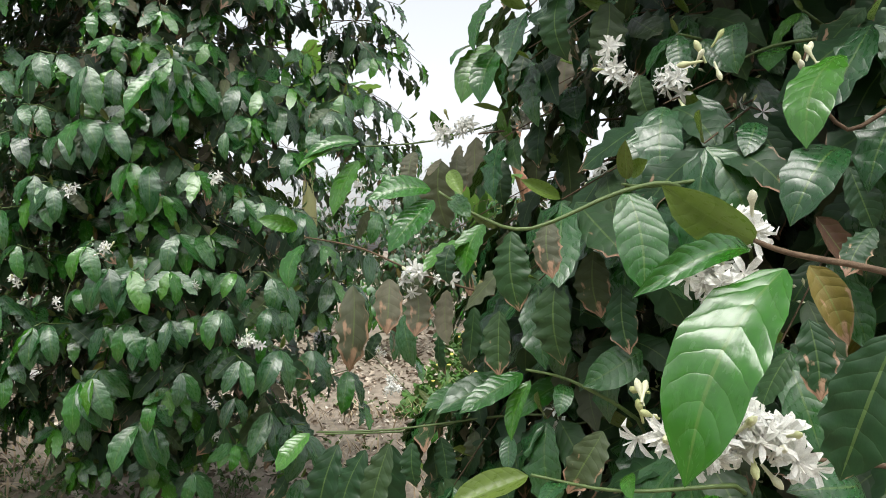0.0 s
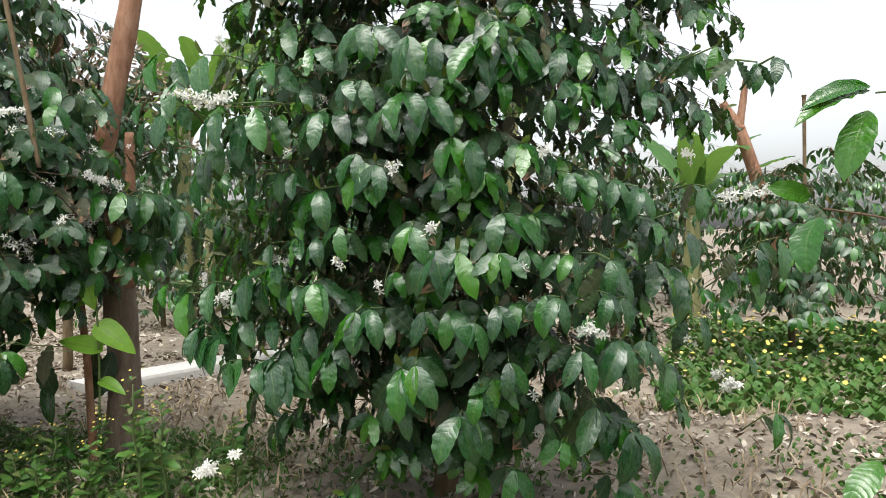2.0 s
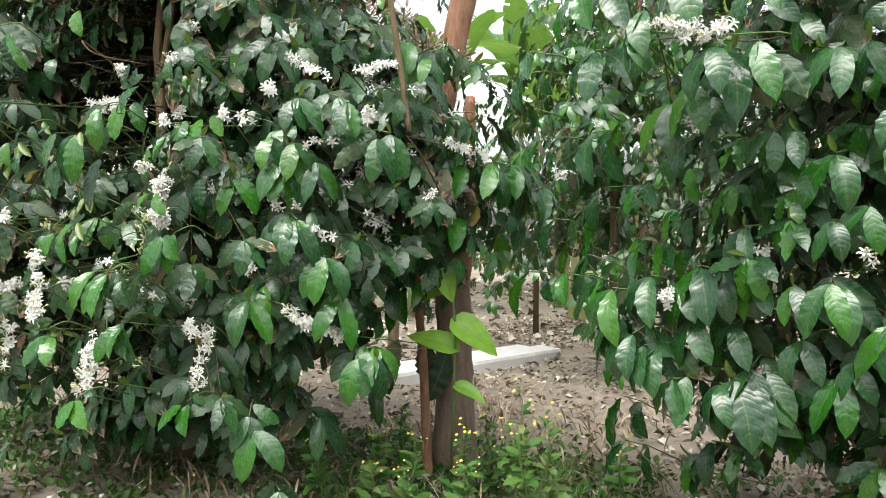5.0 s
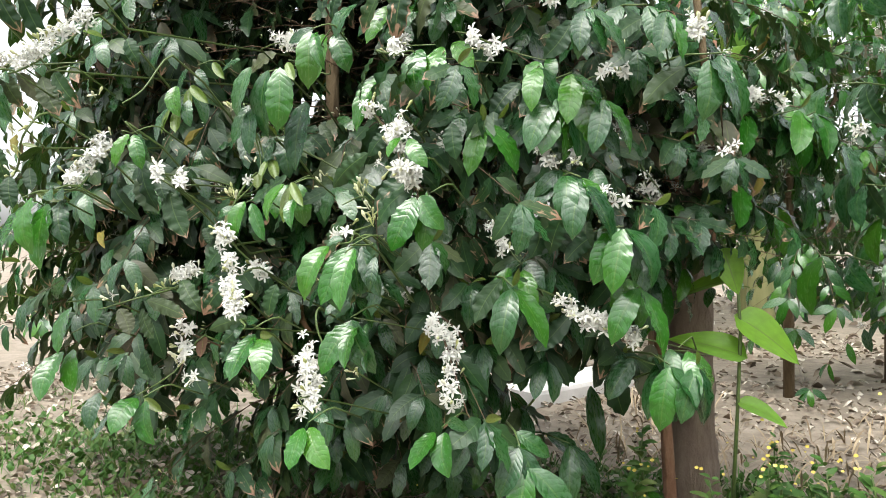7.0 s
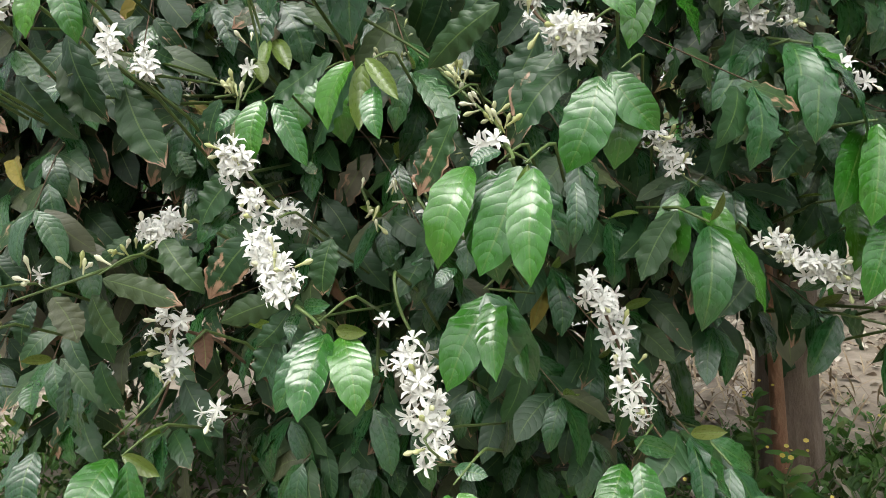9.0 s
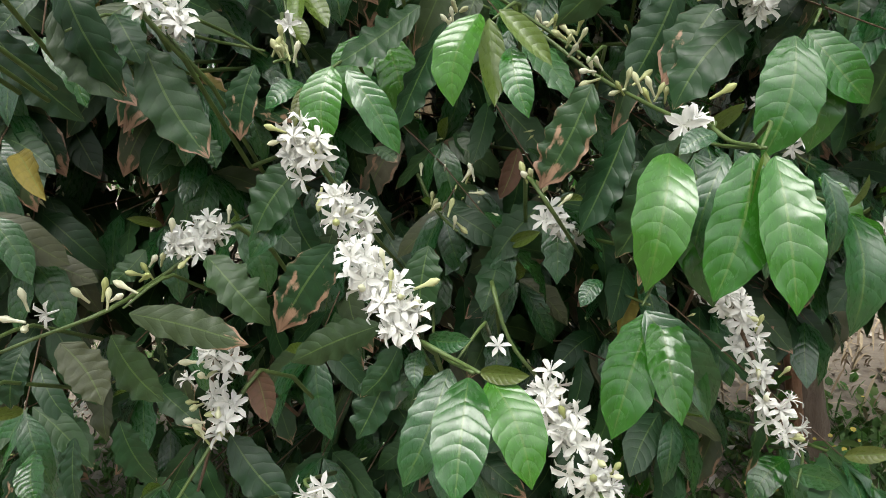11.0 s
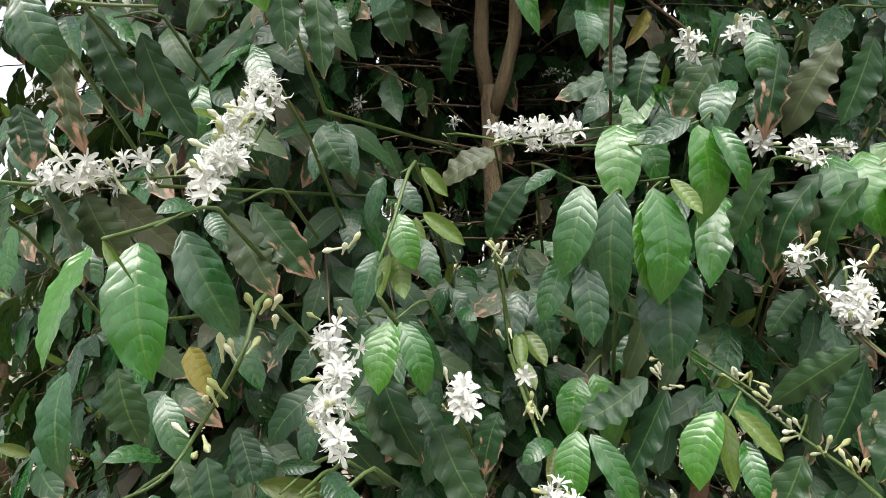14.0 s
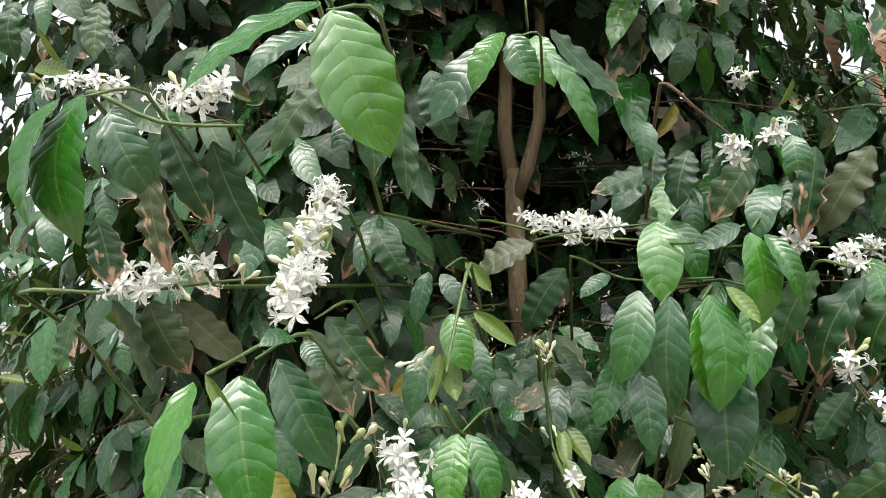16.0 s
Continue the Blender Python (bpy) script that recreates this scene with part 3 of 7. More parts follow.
DEAD = [leaf_shape(3, rng.uniform(0.15, 0.3), rng.uniform(-0.4, 0.5), rng.uniform(0.2, 1.2), 0.08, rng.uniform(-1, 1), 2, rng.uniform(0, 6), 1, 2) for _ in range(8)]
BLADE = [leaf_shape(3, rng.uniform(0.02, 0.04), rng.uniform(0.1, 0.7), 0.3, 0, rng.uniform(-0.5, 0.5), 1, 0, 1, 2) for _ in range(6)]
ROUND = [leaf_shape(3, rng.uniform(0.3, 0.42), rng.uniform(0, 0.3), 0.2, 0.02, 0, 1, 0, 0.3, 2) for _ in range(5)]
patchy = lambda sc, lo, off=0.0: (lambda x, y, r: noise.noise(Vector((x * sc, y * sc, off))) + r.uniform(-0.35, 0.35) > lo)
scatter("leaf_litter", "pale dry fallen leaves strewn over the soil", "leaf litter", LITTER, DEAD, 29000, (-8.0, 2.0, 1.8, 8.5), (0.02, 0.06), 21, True, patchy(0.9, -0.15))
scatter("leaf_litter", "thin dry fallen leaves between the far rows", "leaf litter", LITTER, DEAD, 5000, (-12, 8, 5.5, 13), (0.05, 0.12), 22)
weedy = lambda x, y, r: math.hypot((x + 4.9) / 1.3, (y - 2.75) / 0.6) < 0.7 + r.gauss(0, 0.4) or math.hypot((x + 2.95) / 1.0, (y - 3.0) / 0.55) < 1 + r.gauss(0, 0.2) or noise.noise(Vector((x * 1.1, y * 1.1, 5.0))) > 0.28
scatter("grass", "fresh green grass and weeds at the bushes' feet", "grass", GRASS, BLADE, 22000, (-6.6, -1.0, 2.0, 4.6), (0.03, 0.11), 23, False, weedy)
scatter("weeds", "low broad-leaved green weeds near the trunk", "weeds", GRASS, ROUND, 14000, (-6.4, -2.2, 2.1, 4.2), (0.02, 0.05), 24, False, weedy)
thinning = lambda x, y, r: noise.noise(Vector((x * 1.3, y * 1.3, 4.0))) + r.uniform(-0.35, 0.35) > -0.05 + 1.3 * max(0.0, math.hypot((x + 0.4) / 2.6, (y - 3.1) / 1.7) - 0.6)
scatter("weeds", "sparse low weeds between the bushes", "weeds", GRASS, ROUND, 21000, (-3.6, 2.8, 0.6, 5.6), (0.015, 0.045), 29, False, thinning)
scatter("dry_grass", "thin dry straw-coloured stalks in tufts", "grass", DRY, BLADE, 5000, (-4.4, 0.2, 2.4, 4.8), (0.04, 0.16), 25, False, patchy(1.4, 0.05, 9.0))
cover = lambda x, y, r: x > -0.55 + 0.12 * noise.noise(Vector((y * 2, 0, 0))) + 0.05 * (y - 4.6) and 4.55 + 0.15 * noise.noise(Vector((x * 2, 1, 0))) < y
scatter("ground_cover", "lush green creeping ground cover with yellow flowers", "ground cover", GRASS, ROUND, 15000, (-0.6, 4.5, 4.5, 8.8), (0.04, 0.09), 26, False, cover)
COIN = [(np.array([(0, 0, 0)] + [(math.cos(k * 1.0472) * 0.5, math.sin(k * 1.0472) * 0.5, 0.12) for k in range(6)]), [(0, k + 1, (k + 1) % 6 + 1) for k in range(6)], np.zeros((7, 2)))]


def petals(name, label, count, area, high, size, seed, keep=None):
    r = random.Random(seed)
    heap = Heap()
    for _ in range(count):
        x, y = r.uniform(area[0], area[1]), r.uniform(area[2], area[3])
        if keep and not keep(x, y, r):
            continue
        heap.add(COIN[0], aim((x, y, r.uniform(*high)), (1, 0, 0), (r.gauss(0, 0.5), r.gauss(-0.5, 0.5), 1), r.uniform(*size)))
    tagged(heap.make(name, YELLOW), label, "flowers", kind="stuff")


petals("yellow_flowers", "small yellow flowers above the ground cover", 330, (-0.4, 4.0, 4.8, 8.6), (0.1, 0.22), (0.018, 0.034), 27, cover)
petals("yellow_flowers", "tiny yellow weed flowers by the trunk", 110, (-4.2, -2.2, 2.4, 3.8), (0.06, 0.22), (0.005, 0.01), 28, weedy)


# == the three bushes beside the path
bush = Bush("dark green coffee bush in white blossom beside a tree trunk", (-3.95, 2.75, 0), 11, 300, (0.1, -1, 0.22))
bush.stem([(-3.97, 2.72, -0.05), (-3.99, 2.7, 0.5), (-3.96, 2.64, 1.05), (-3.975, 2.61, 1.3), (-3.97, 2.6, 1.6)], [0.034, 0.028, 0.023, 0.021, 0.02], BARK, 12)
bush.stem([(-3.97, 2.6, 1.55), (-3.985, 2.6, 1.68), (-3.975, 2.61, 1.85), (-4.0, 2.64, 2.1), (-4.04, 2.68, 2.6)], [0.018, 0.017, 0.015, 0.013, 0.008], BARK, 10)
bush.stem([(-3.968, 2.6, 1.53), (-3.935, 2.58, 1.6), (-3.905, 2.58, 1.7), (-3.895, 2.6, 1.88), (-3.88, 2.66, 2.5)], [0.014, 0.016, 0.0145, 0.012, 0.007], BARK, 10)
bush.hollow = ((-4.1, -3.7), (1.3, 2.7), (1.26, 1.92))
bush.tips = ("middle", "mature")
b = None
b = bush.twig([(-4.112, 1.662, 0.986), (-4.132, 1.602, 0.966)])
bush.set_leaf(b, (-4.131, 1.602, 0.955), (-4.095, 1.569, 0.858), 0.67, "fresh")
bush.set_leaf(b, (-4.112, 1.620, 0.967), (-4.065, 1.594, 0.852), 0.33, "middle")
bush.set_leaf(b, (-4.145, 1.590, 0.971), (-4.139, 1.543, 0.915), 0.52, "fresh")
bush.set_leaf(b, (-4.139, 1.596, 0.970), (-4.103, 1.586, 0.950), 0.52, "tender")
b = bush.twig([(-3.950, 1.706, 0.987), (-3.970, 1.646, 0.967)])
bush.set_leaf(b, (-3.992, 1.633, 0.964), (-4.010, 1.565, 0.872), 0.49, "fresh")
bush.set_leaf(b, (-3.948, 1.659, 0.970), (-3.904, 1.630, 0.877), 0.49, "middle")
b = bush.twig([(-3.604, 1.920, 0.712), (-3.624, 1.860, 0.692)])
bush.set_leaf(b, (-3.612, 1.859, 0.682), (-3.618, 1.786, 0.602), 0.48, "fresh")
bush.set_leaf(b, (-3.595, 1.861, 0.679), (-3.554, 1.800, 0.611), 0.55, "fresh")
bush.set_leaf(b, (-3.632, 1.881, 0.683), (-3.669, 1.817, 0.599), 0.40, "middle")
bush.set_leaf(b, (-3.605, 1.860, 0.682), (-3.561, 1.845, 0.683), 0.41, "tender")
bush.set_leaf(b, (-3.652, 1.872, 0.710), (-3.612, 1.860, 0.712), 0.48, "middle")
bush.set_leaf(b, (-3.660, 1.880, 0.699), (-3.660, 1.850, 0.673), 0.58, "middle")
b = bush.twig([(-3.748, 2.041, 0.981), (-3.768, 1.981, 0.961)])
bush.set_leaf(b, (-3.758, 1.983, 0.972), (-3.761, 1.949, 0.894), 0.58, "fresh")
bush.set_leaf(b, (-3.745, 1.988, 0.968), (-3.692, 1.970, 0.882), 0.32, "fresh")
bush.set_leaf(b, (-3.791, 1.999, 0.953), (-3.825, 1.965, 0.934), 0.69, "middle")
bush.set_leaf(b, (-3.785, 1.975, 0.952), (-3.793, 1.953, 0.912), 0.34, "tender")
b = bush.twig([(-3.348, 1.918, 0.886), (-3.368, 1.858, 0.866)])
bush.set_leaf(b, (-3.372, 1.859, 0.868), (-3.408, 1.816, 0.760), 0.43, "fresh")
bush.set_leaf(b, (-3.358, 1.856, 0.865), (-3.354, 1.803, 0.752), 0.41, "fresh")
bush.set_leaf(b, (-3.387, 1.886, 0.866), (-3.421, 1.861, 0.773), 0.33, "middle")
bush.set_leaf(b, (-3.364, 1.858, 0.867), (-3.380, 1.833, 0.795), 0.29, "tender")
bush.set_leaf(b, (-3.397, 1.876, 0.880), (-3.428, 1.860, 0.867), 0.54, "middle")
bush.set_leaf(b, (-3.319, 1.870, 0.847), (-3.316, 1.840, 0.783), 0.33, "middle")
b = bush.twig([(-3.265, 2.083, 0.994), (-3.285, 2.023, 0.974)])
bush.set_leaf(b, (-3.285, 2.023, 0.974), (-3.292, 1.992, 0.861), 0.45, "fresh")
b = bush.twig([(-3.431, 2.042, 0.736), (-3.451, 1.982, 0.716)])
bush.set_leaf(b, (-3.441, 1.980, 0.709), (-3.485, 1.913, 0.606), 0.43, "fresh")
bush.set_leaf(b, (-3.438, 1.980, 0.709), (-3.426, 1.914, 0.620), 0.40, "fresh")
bush.set_leaf(b, (-3.431, 2.003, 0.703), (-3.398, 1.949, 0.609), 0.24, "middle")
bush.set_leaf(b, (-3.492, 1.989, 0.737), (-3.513, 1.964, 0.717), 0.88, "middle")
b = bush.twig([(-3.563, 1.992, 1.014), (-3.583, 1.932, 0.994)])
bush.set_leaf(b, (-3.594, 1.932, 1.003), (-3.623, 1.895, 0.926), 0.58, "fresh")
bush.set_leaf(b, (-3.588, 1.944, 1.000), (-3.587, 1.923, 0.920), 0.36, "tender")
bush.set_leaf(b, (-3.569, 1.933, 0.970), (-3.552, 1.895, 0.910), 0.40, "fresh")
bush.set_leaf(b, (-3.579, 1.932, 1.004), (-3.532, 1.911, 0.953), 0.32, "tender")
b = bush.twig([(-3.965, 1.691, 0.994), (-3.985, 1.631, 0.974)])
bush.set_leaf(b, (-3.975, 1.639, 0.961), (-3.942, 1.598, 0.828), 0.51, "fresh")
bush.set_leaf(b, (-4.014, 1.638, 0.981), (-3.947, 1.665, 0.965), 0.34, "tender")
bush.set_leaf(b, (-3.999, 1.651, 0.993), (-3.959, 1.656, 0.993), 0.35, "middle")
b = bush.twig([(-3.914, 1.875, 1.140), (-3.934, 1.815, 1.120)])
bush.set_leaf(b, (-3.939, 1.813, 1.121), (-3.945, 1.781, 1.046), 0.58, "fresh")
bush.set_leaf(b, (-3.931, 1.817, 1.120), (-3.898, 1.806, 1.042), 0.44, "fresh")
bush.set_leaf(b, (-3.959, 1.830, 1.120), (-3.984, 1.804, 1.042), 0.30, "middle")
bush.set_leaf(b, (-3.921, 1.822, 1.121), (-3.888, 1.825, 1.054), 0.37, "middle")
b = bush.twig([(-4.018, 1.595, 1.227), (-4.038, 1.535, 1.207)])
bush.set_leaf(b, (-4.075, 1.508, 1.195), (-4.079, 1.461, 1.107), 0.35, "fresh")
bush.set_leaf(b, (-4.049, 1.529, 1.199), (-4.023, 1.506, 1.093), 0.58, "fresh")
bush.set_leaf(b, (-4.036, 1.566, 1.210), (-3.992, 1.575, 1.120), 0.45, "middle")
bush.set_leaf(b, (-4.070, 1.512, 1.199), (-4.039, 1.515, 1.149), 0.27, "tender")
bush.set_leaf(b, (-4.015, 1.564, 1.221), (-4.030, 1.530, 1.218), 0.52, "middle")
bush.set_leaf(b, (-4.016, 1.578, 1.222), (-3.995, 1.570, 1.198), 0.74, "middle")
b = bush.twig([(-3.689, 2.041, 1.275), (-3.709, 1.981, 1.255)])
bush.set_leaf(b, (-3.731, 1.978, 1.281), (-3.761, 1.966, 1.168), 0.46, "middle")
bush.set_leaf(b, (-3.693, 1.994, 1.274), (-3.702, 1.983, 1.120), 0.37, "middle")
bush.set_leaf(b, (-3.648, 1.982, 1.272), (-3.642, 1.957, 1.130), 0.44, "fresh")
bush.set_leaf(b, (-3.628, 1.981, 1.277), (-3.595, 1.965, 1.231), 0.49, "tender")
bush.set_leaf(b, (-3.766, 1.984, 1.301), (-3.804, 1.963, 1.272), 0.59, "middle")
bush.set_leaf(b, (-3.763, 2.008, 1.200), (-3.795, 1.986, 1.110), 0.42, "middle")
bush.set_leaf(b, (-3.740, 1.987, 1.186), (-3.731, 1.968, 1.080), 0.40, "middle")
b = bush.twig([(-3.565, 2.074, 1.371), (-3.585, 2.014, 1.351)])
bush.set_leaf(b, (-3.588, 2.014, 1.351), (-3.587, 1.998, 1.223), 0.48, "fresh")
bush.set_leaf(b, (-3.572, 2.014, 1.346), (-3.537, 1.990, 1.257), 0.30, "fresh")
bush.set_leaf(b, (-3.593, 2.037, 1.360), (-3.655, 2.024, 1.334), 0.43, "middle")
b = bush.twig([(-3.989, 2.140, 1.353), (-4.009, 2.080, 1.333)])
bush.set_leaf(b, (-4.032, 2.073, 1.331), (-4.051, 2.056, 1.254), 0.48, "middle")
bush.set_leaf(b, (-4.020, 2.090, 1.328), (-3.982, 2.089, 1.274), 0.60, "middle")
bush.set_leaf(b, (-3.986, 2.111, 1.346), (-3.947, 2.109, 1.299), 0.45, "tender")
b = bush.twig([(-3.958, 2.048, 1.254), (-3.978, 1.988, 1.234)])
bush.set_leaf(b, (-3.982, 1.983, 1.262), (-3.955, 1.962, 1.187), 0.65, "fresh")
bush.set_leaf(b, (-3.956, 2.004, 1.263), (-3.899, 2.004, 1.216), 0.43, "tender")
bush.set_leaf(b, (-3.968, 2.014, 1.260), (-3.959, 2.002, 1.189), 0.33, "tender")
bush.set_leaf(b, (-3.997, 1.984, 1.209), (-4.007, 1.962, 1.145), 0.40, "tender")
bush.set_leaf(b, (-3.993, 1.998, 1.210), (-3.979, 1.984, 1.147), 0.55, "tender")
bush.set_leaf(b, (-4.019, 2.001, 1.216), (-4.038, 1.976, 1.127), 0.50, "middle")
bush.set_leaf(b, (-3.952, 1.997, 1.227), (-3.935, 1.985, 1.160), 0.46, "middle")
b = bush.twig([(-3.921, 1.517, 1.470), (-3.941, 1.457, 1.450)])
bush.set_leaf(b, (-3.939, 1.456, 1.454), (-3.903, 1.473, 1.350), 0.56, "fresh")
bush.set_leaf(b, (-3.940, 1.454, 1.457), (-4.012, 1.395, 1.384), 0.30, "fresh")
bush.set_leaf(b, (-3.955, 1.481, 1.446), (-3.999, 1.448, 1.403), 0.40, "middle")
b = bush.twig([(-4.178, 1.589, 1.461), (-4.198, 1.529, 1.441)])
bush.set_leaf(b, (-4.198, 1.526, 1.448), (-4.196, 1.524, 1.316), 0.49, "fresh")
bush.set_leaf(b, (-4.211, 1.518, 1.442), (-4.232, 1.489, 1.329), 0.38, "fresh")
bush.set_leaf(b, (-4.199, 1.561, 1.441), (-4.165, 1.586, 1.361), 0.57, "middle")
b = bush.twig([(-3.834, 1.934, 1.612), (-3.854, 1.874, 1.592)])
bush.set_leaf(b, (-3.871, 1.868, 1.600), (-3.915, 1.847, 1.528), 0.60, "fresh")
bush.set_leaf(b, (-3.864, 1.871, 1.597), (-3.838, 1.865, 1.527), 0.70, "fresh")
bush.set_leaf(b, (-3.895, 1.892, 1.594), (-3.970, 1.883, 1.502), 0.52, "middle")
bush.set_leaf(b, (-3.825, 1.885, 1.578), (-3.767, 1.896, 1.458), 0.24, "fresh")
bush.set_leaf(b, (-3.821, 1.888, 1.605), (-3.741, 1.917, 1.516), 0.35, "mature")
b = bush.twig([(-3.412, 2.258, 1.519), (-3.432, 2.198, 1.499)])
bush.set_leaf(b, (-3.486, 2.205, 1.521), (-3.482, 2.202, 1.436), 0.68, "middle")
bush.set_leaf(b, (-3.534, 2.229, 1.501), (-3.605, 2.242, 1.405), 0.51, "mature")
bush.set_leaf(b, (-3.369, 2.212, 1.497), (-3.451, 2.240, 1.370), 0.38, "mature")
bush.set_leaf(b, (-3.333, 2.179, 1.484), (-3.384, 2.201, 1.372), 0.45, "mature")
b = bush.twig([(-3.587, 2.380, 1.765), (-3.607, 2.320, 1.745)])
bush.set_leaf(b, (-3.607, 2.320, 1.745), (-3.642, 2.331, 1.663), 0.65, "middle")
b = bush.twig([(-4.259, 1.764, 1.299), (-4.279, 1.704, 1.279)])
bush.set_leaf(b, (-4.292, 1.693, 1.282), (-4.258, 1.708, 1.176), 0.47, "mature")
bush.set_leaf(b, (-4.271, 1.726, 1.281), (-4.231, 1.744, 1.197), 0.51, "mature")
bush.set_leaf(b, (-4.257, 1.752, 1.281), (-4.187, 1.788, 1.210), 0.43, "mature")
bush.set_leaf(b, (-4.315, 1.673, 1.275), (-4.328, 1.648, 1.210), 0.41, "mature")
b = bush.twig([(-4.179, 1.751, 1.479), (-4.199, 1.691, 1.459)])
bush.set_leaf(b, (-4.218, 1.675, 1.466), (-4.183, 1.715, 1.360), 0.38, "mature")
bush.set_leaf(b, (-4.187, 1.717, 1.455), (-4.146, 1.757, 1.337), 0.36, "mature")
b = bush.twig([(-4.034, 1.751, 1.265), (-4.054, 1.691, 1.245)])
bush.set_leaf(b, (-4.062, 1.687, 1.239), (-4.017, 1.694, 1.154), 0.50, "mature")
bush.set_leaf(b, (-4.050, 1.706, 1.251), (-3.989, 1.721, 1.171), 0.40, "mature")
b = bush.twig([(-3.410, 2.172, 1.312), (-3.430, 2.112, 1.292)])
bush.set_leaf(b, (-3.485, 2.123, 1.305), (-3.555, 2.124, 1.210), 0.46, "mature")
bush.set_leaf(b, (-3.425, 2.124, 1.293), (-3.506, 2.128, 1.151), 0.35, "mature")
bush.set_leaf(b, (-3.370, 2.123, 1.282), (-3.445, 2.129, 1.149), 0.37, "mature")
b = bush.twig([(-3.787, 2.318, 1.430), (-3.807, 2.258, 1.410)])
bush.set_leaf(b, (-3.891, 2.255, 1.387), (-3.990, 2.227, 1.347), 0.53, "mature")
bush.set_leaf(b, (-3.844, 2.278, 1.347), (-3.915, 2.262, 1.240), 0.45, "mature")
bush.set_leaf(b, (-3.686, 2.275, 1.504), (-3.787, 2.266, 1.468), 0.44, "mature")
b = bush.twig([(-3.480, 2.069, 0.974), (-3.500, 2.009, 0.954)])
bush.set_leaf(b, (-3.492, 2.017, 0.938), (-3.556, 1.999, 0.839), 0.40, "mature")
bush.set_leaf(b, (-3.457, 2.022, 0.898), (-3.515, 2.001, 0.791), 0.38, "mature")
bush.set_leaf(b, (-3.421, 2.026, 0.875), (-3.473, 2.002, 0.759), 0.39, "mature")
bush.set_leaf(b, (-3.394, 1.994, 0.854), (-3.461, 1.971, 0.742), 0.36, "mature")
bush.set_leaf(b, (-3.666, 2.028, 1.030), (-3.758, 2.004, 0.978), 0.46, "mature")
bush.set_leaf(b, (-3.644, 2.043, 1.016), (-3.703, 2.023, 0.902), 0.41, "mature")
bush.set_leaf(b, (-3.423, 2.003, 1.065), (-3.525, 2.008, 0.996), 0.37, "mature")
b = bush.twig([(-3.727, 1.998, 0.815), (-3.747, 1.938, 0.795)])
bush.set_leaf(b, (-3.753, 1.940, 0.793), (-3.800, 1.894, 0.714), 0.51, "mature")
bush.set_leaf(b, (-3.780, 1.961, 0.877), (-3.835, 1.923, 0.813), 0.52, "mature")
bush.set_leaf(b, (-3.713, 1.949, 0.705), (-3.796, 1.908, 0.678), 0.43, "mature")
b = bush.twig([(-3.919, 1.910, 0.769), (-3.939, 1.850, 0.749)])
bush.set_leaf(b, (-3.939, 1.851, 0.745), (-3.833, 1.869, 0.709), 0.35, "mature")
bush.set_leaf(b, (-3.879, 1.903, 0.791), (-3.812, 1.895, 0.726), 0.46, "mature")
bush.set_leaf(b, (-3.964, 1.859, 0.723), (-3.910, 1.848, 0.662), 0.55, "mature")
bush.set_leaf(b, (-3.988, 1.819, 0.727), (-3.944, 1.807, 0.674), 0.59, "mature")
b = bush.twig([(-3.951, 1.923, 1.028), (-3.971, 1.863, 1.008)])
bush.set_leaf(b, (-4.027, 1.833, 1.014), (-3.964, 1.856, 0.929), 0.37, "mature")
bush.set_leaf(b, (-3.920, 1.904, 1.001), (-3.869, 1.908, 0.891), 0.43, "mature")
b = bush.twig([(-3.387, 1.954, 0.888), (-3.407, 1.894, 0.868)])
bush.set_leaf(b, (-3.415, 1.890, 0.865), (-3.399, 1.851, 0.746), 0.46, "fresh")
bush.set_leaf(b, (-3.434, 1.879, 0.870), (-3.458, 1.819, 0.769), 0.41, "fresh")
bush.set_leaf(b, (-3.411, 1.920, 0.867), (-3.383, 1.907, 0.769), 0.36, "middle")
bush.set_leaf(b, (-3.380, 1.909, 0.869), (-3.335, 1.904, 0.769), 0.32, "middle")
b = bush.twig([(-3.292, 2.049, 1.047), (-3.312, 1.989, 1.027)])
bush.set_leaf(b, (-3.306, 2.000, 0.968), (-3.341, 1.951, 0.862), 0.50, "fresh")
bush.set_leaf(b, (-3.299, 2.002, 0.970), (-3.241, 1.991, 0.902), 0.76, "fresh")
bush.set_leaf(b, (-3.328, 1.974, 1.087), (-3.333, 1.940, 1.044), 0.84, "fresh")
bush.set_leaf(b, (-3.313, 1.981, 1.084), (-3.265, 1.972, 1.025), 0.46, "fresh")
b = bush.twig([(-3.434, 2.033, 0.733), (-3.454, 1.973, 0.713)])
bush.set_leaf(b, (-3.454, 1.973, 0.713), (-3.392, 1.963, 0.604), 0.45, "middle")
b = bush.twig([(-3.435, 1.890, 0.540), (-3.455, 1.830, 0.520)])
bush.set_leaf(b, (-3.460, 1.824, 0.514), (-3.451, 1.762, 0.454), 0.60, "fresh")
bush.set_leaf(b, (-3.452, 1.829, 0.514), (-3.384, 1.801, 0.451), 0.55, "fresh")
bush.set_leaf(b, (-3.464, 1.856, 0.527), (-3.425, 1.854, 0.523), 0.78, "middle")
b = bush.twig([(-3.266, 2.127, 0.499), (-3.286, 2.067, 0.479)])
bush.set_leaf(b, (-3.298, 2.060, 0.471), (-3.317, 1.990, 0.409), 0.62, "fresh")
bush.set_leaf(b, (-3.280, 2.067, 0.472), (-3.247, 2.013, 0.398), 0.69, "fresh")
bush.set_leaf(b, (-3.290, 2.095, 0.487), (-3.236, 2.088, 0.476), 0.52, "middle")
b = bush.twig([(-3.197, 2.368, 0.832), (-3.217, 2.308, 0.812)])
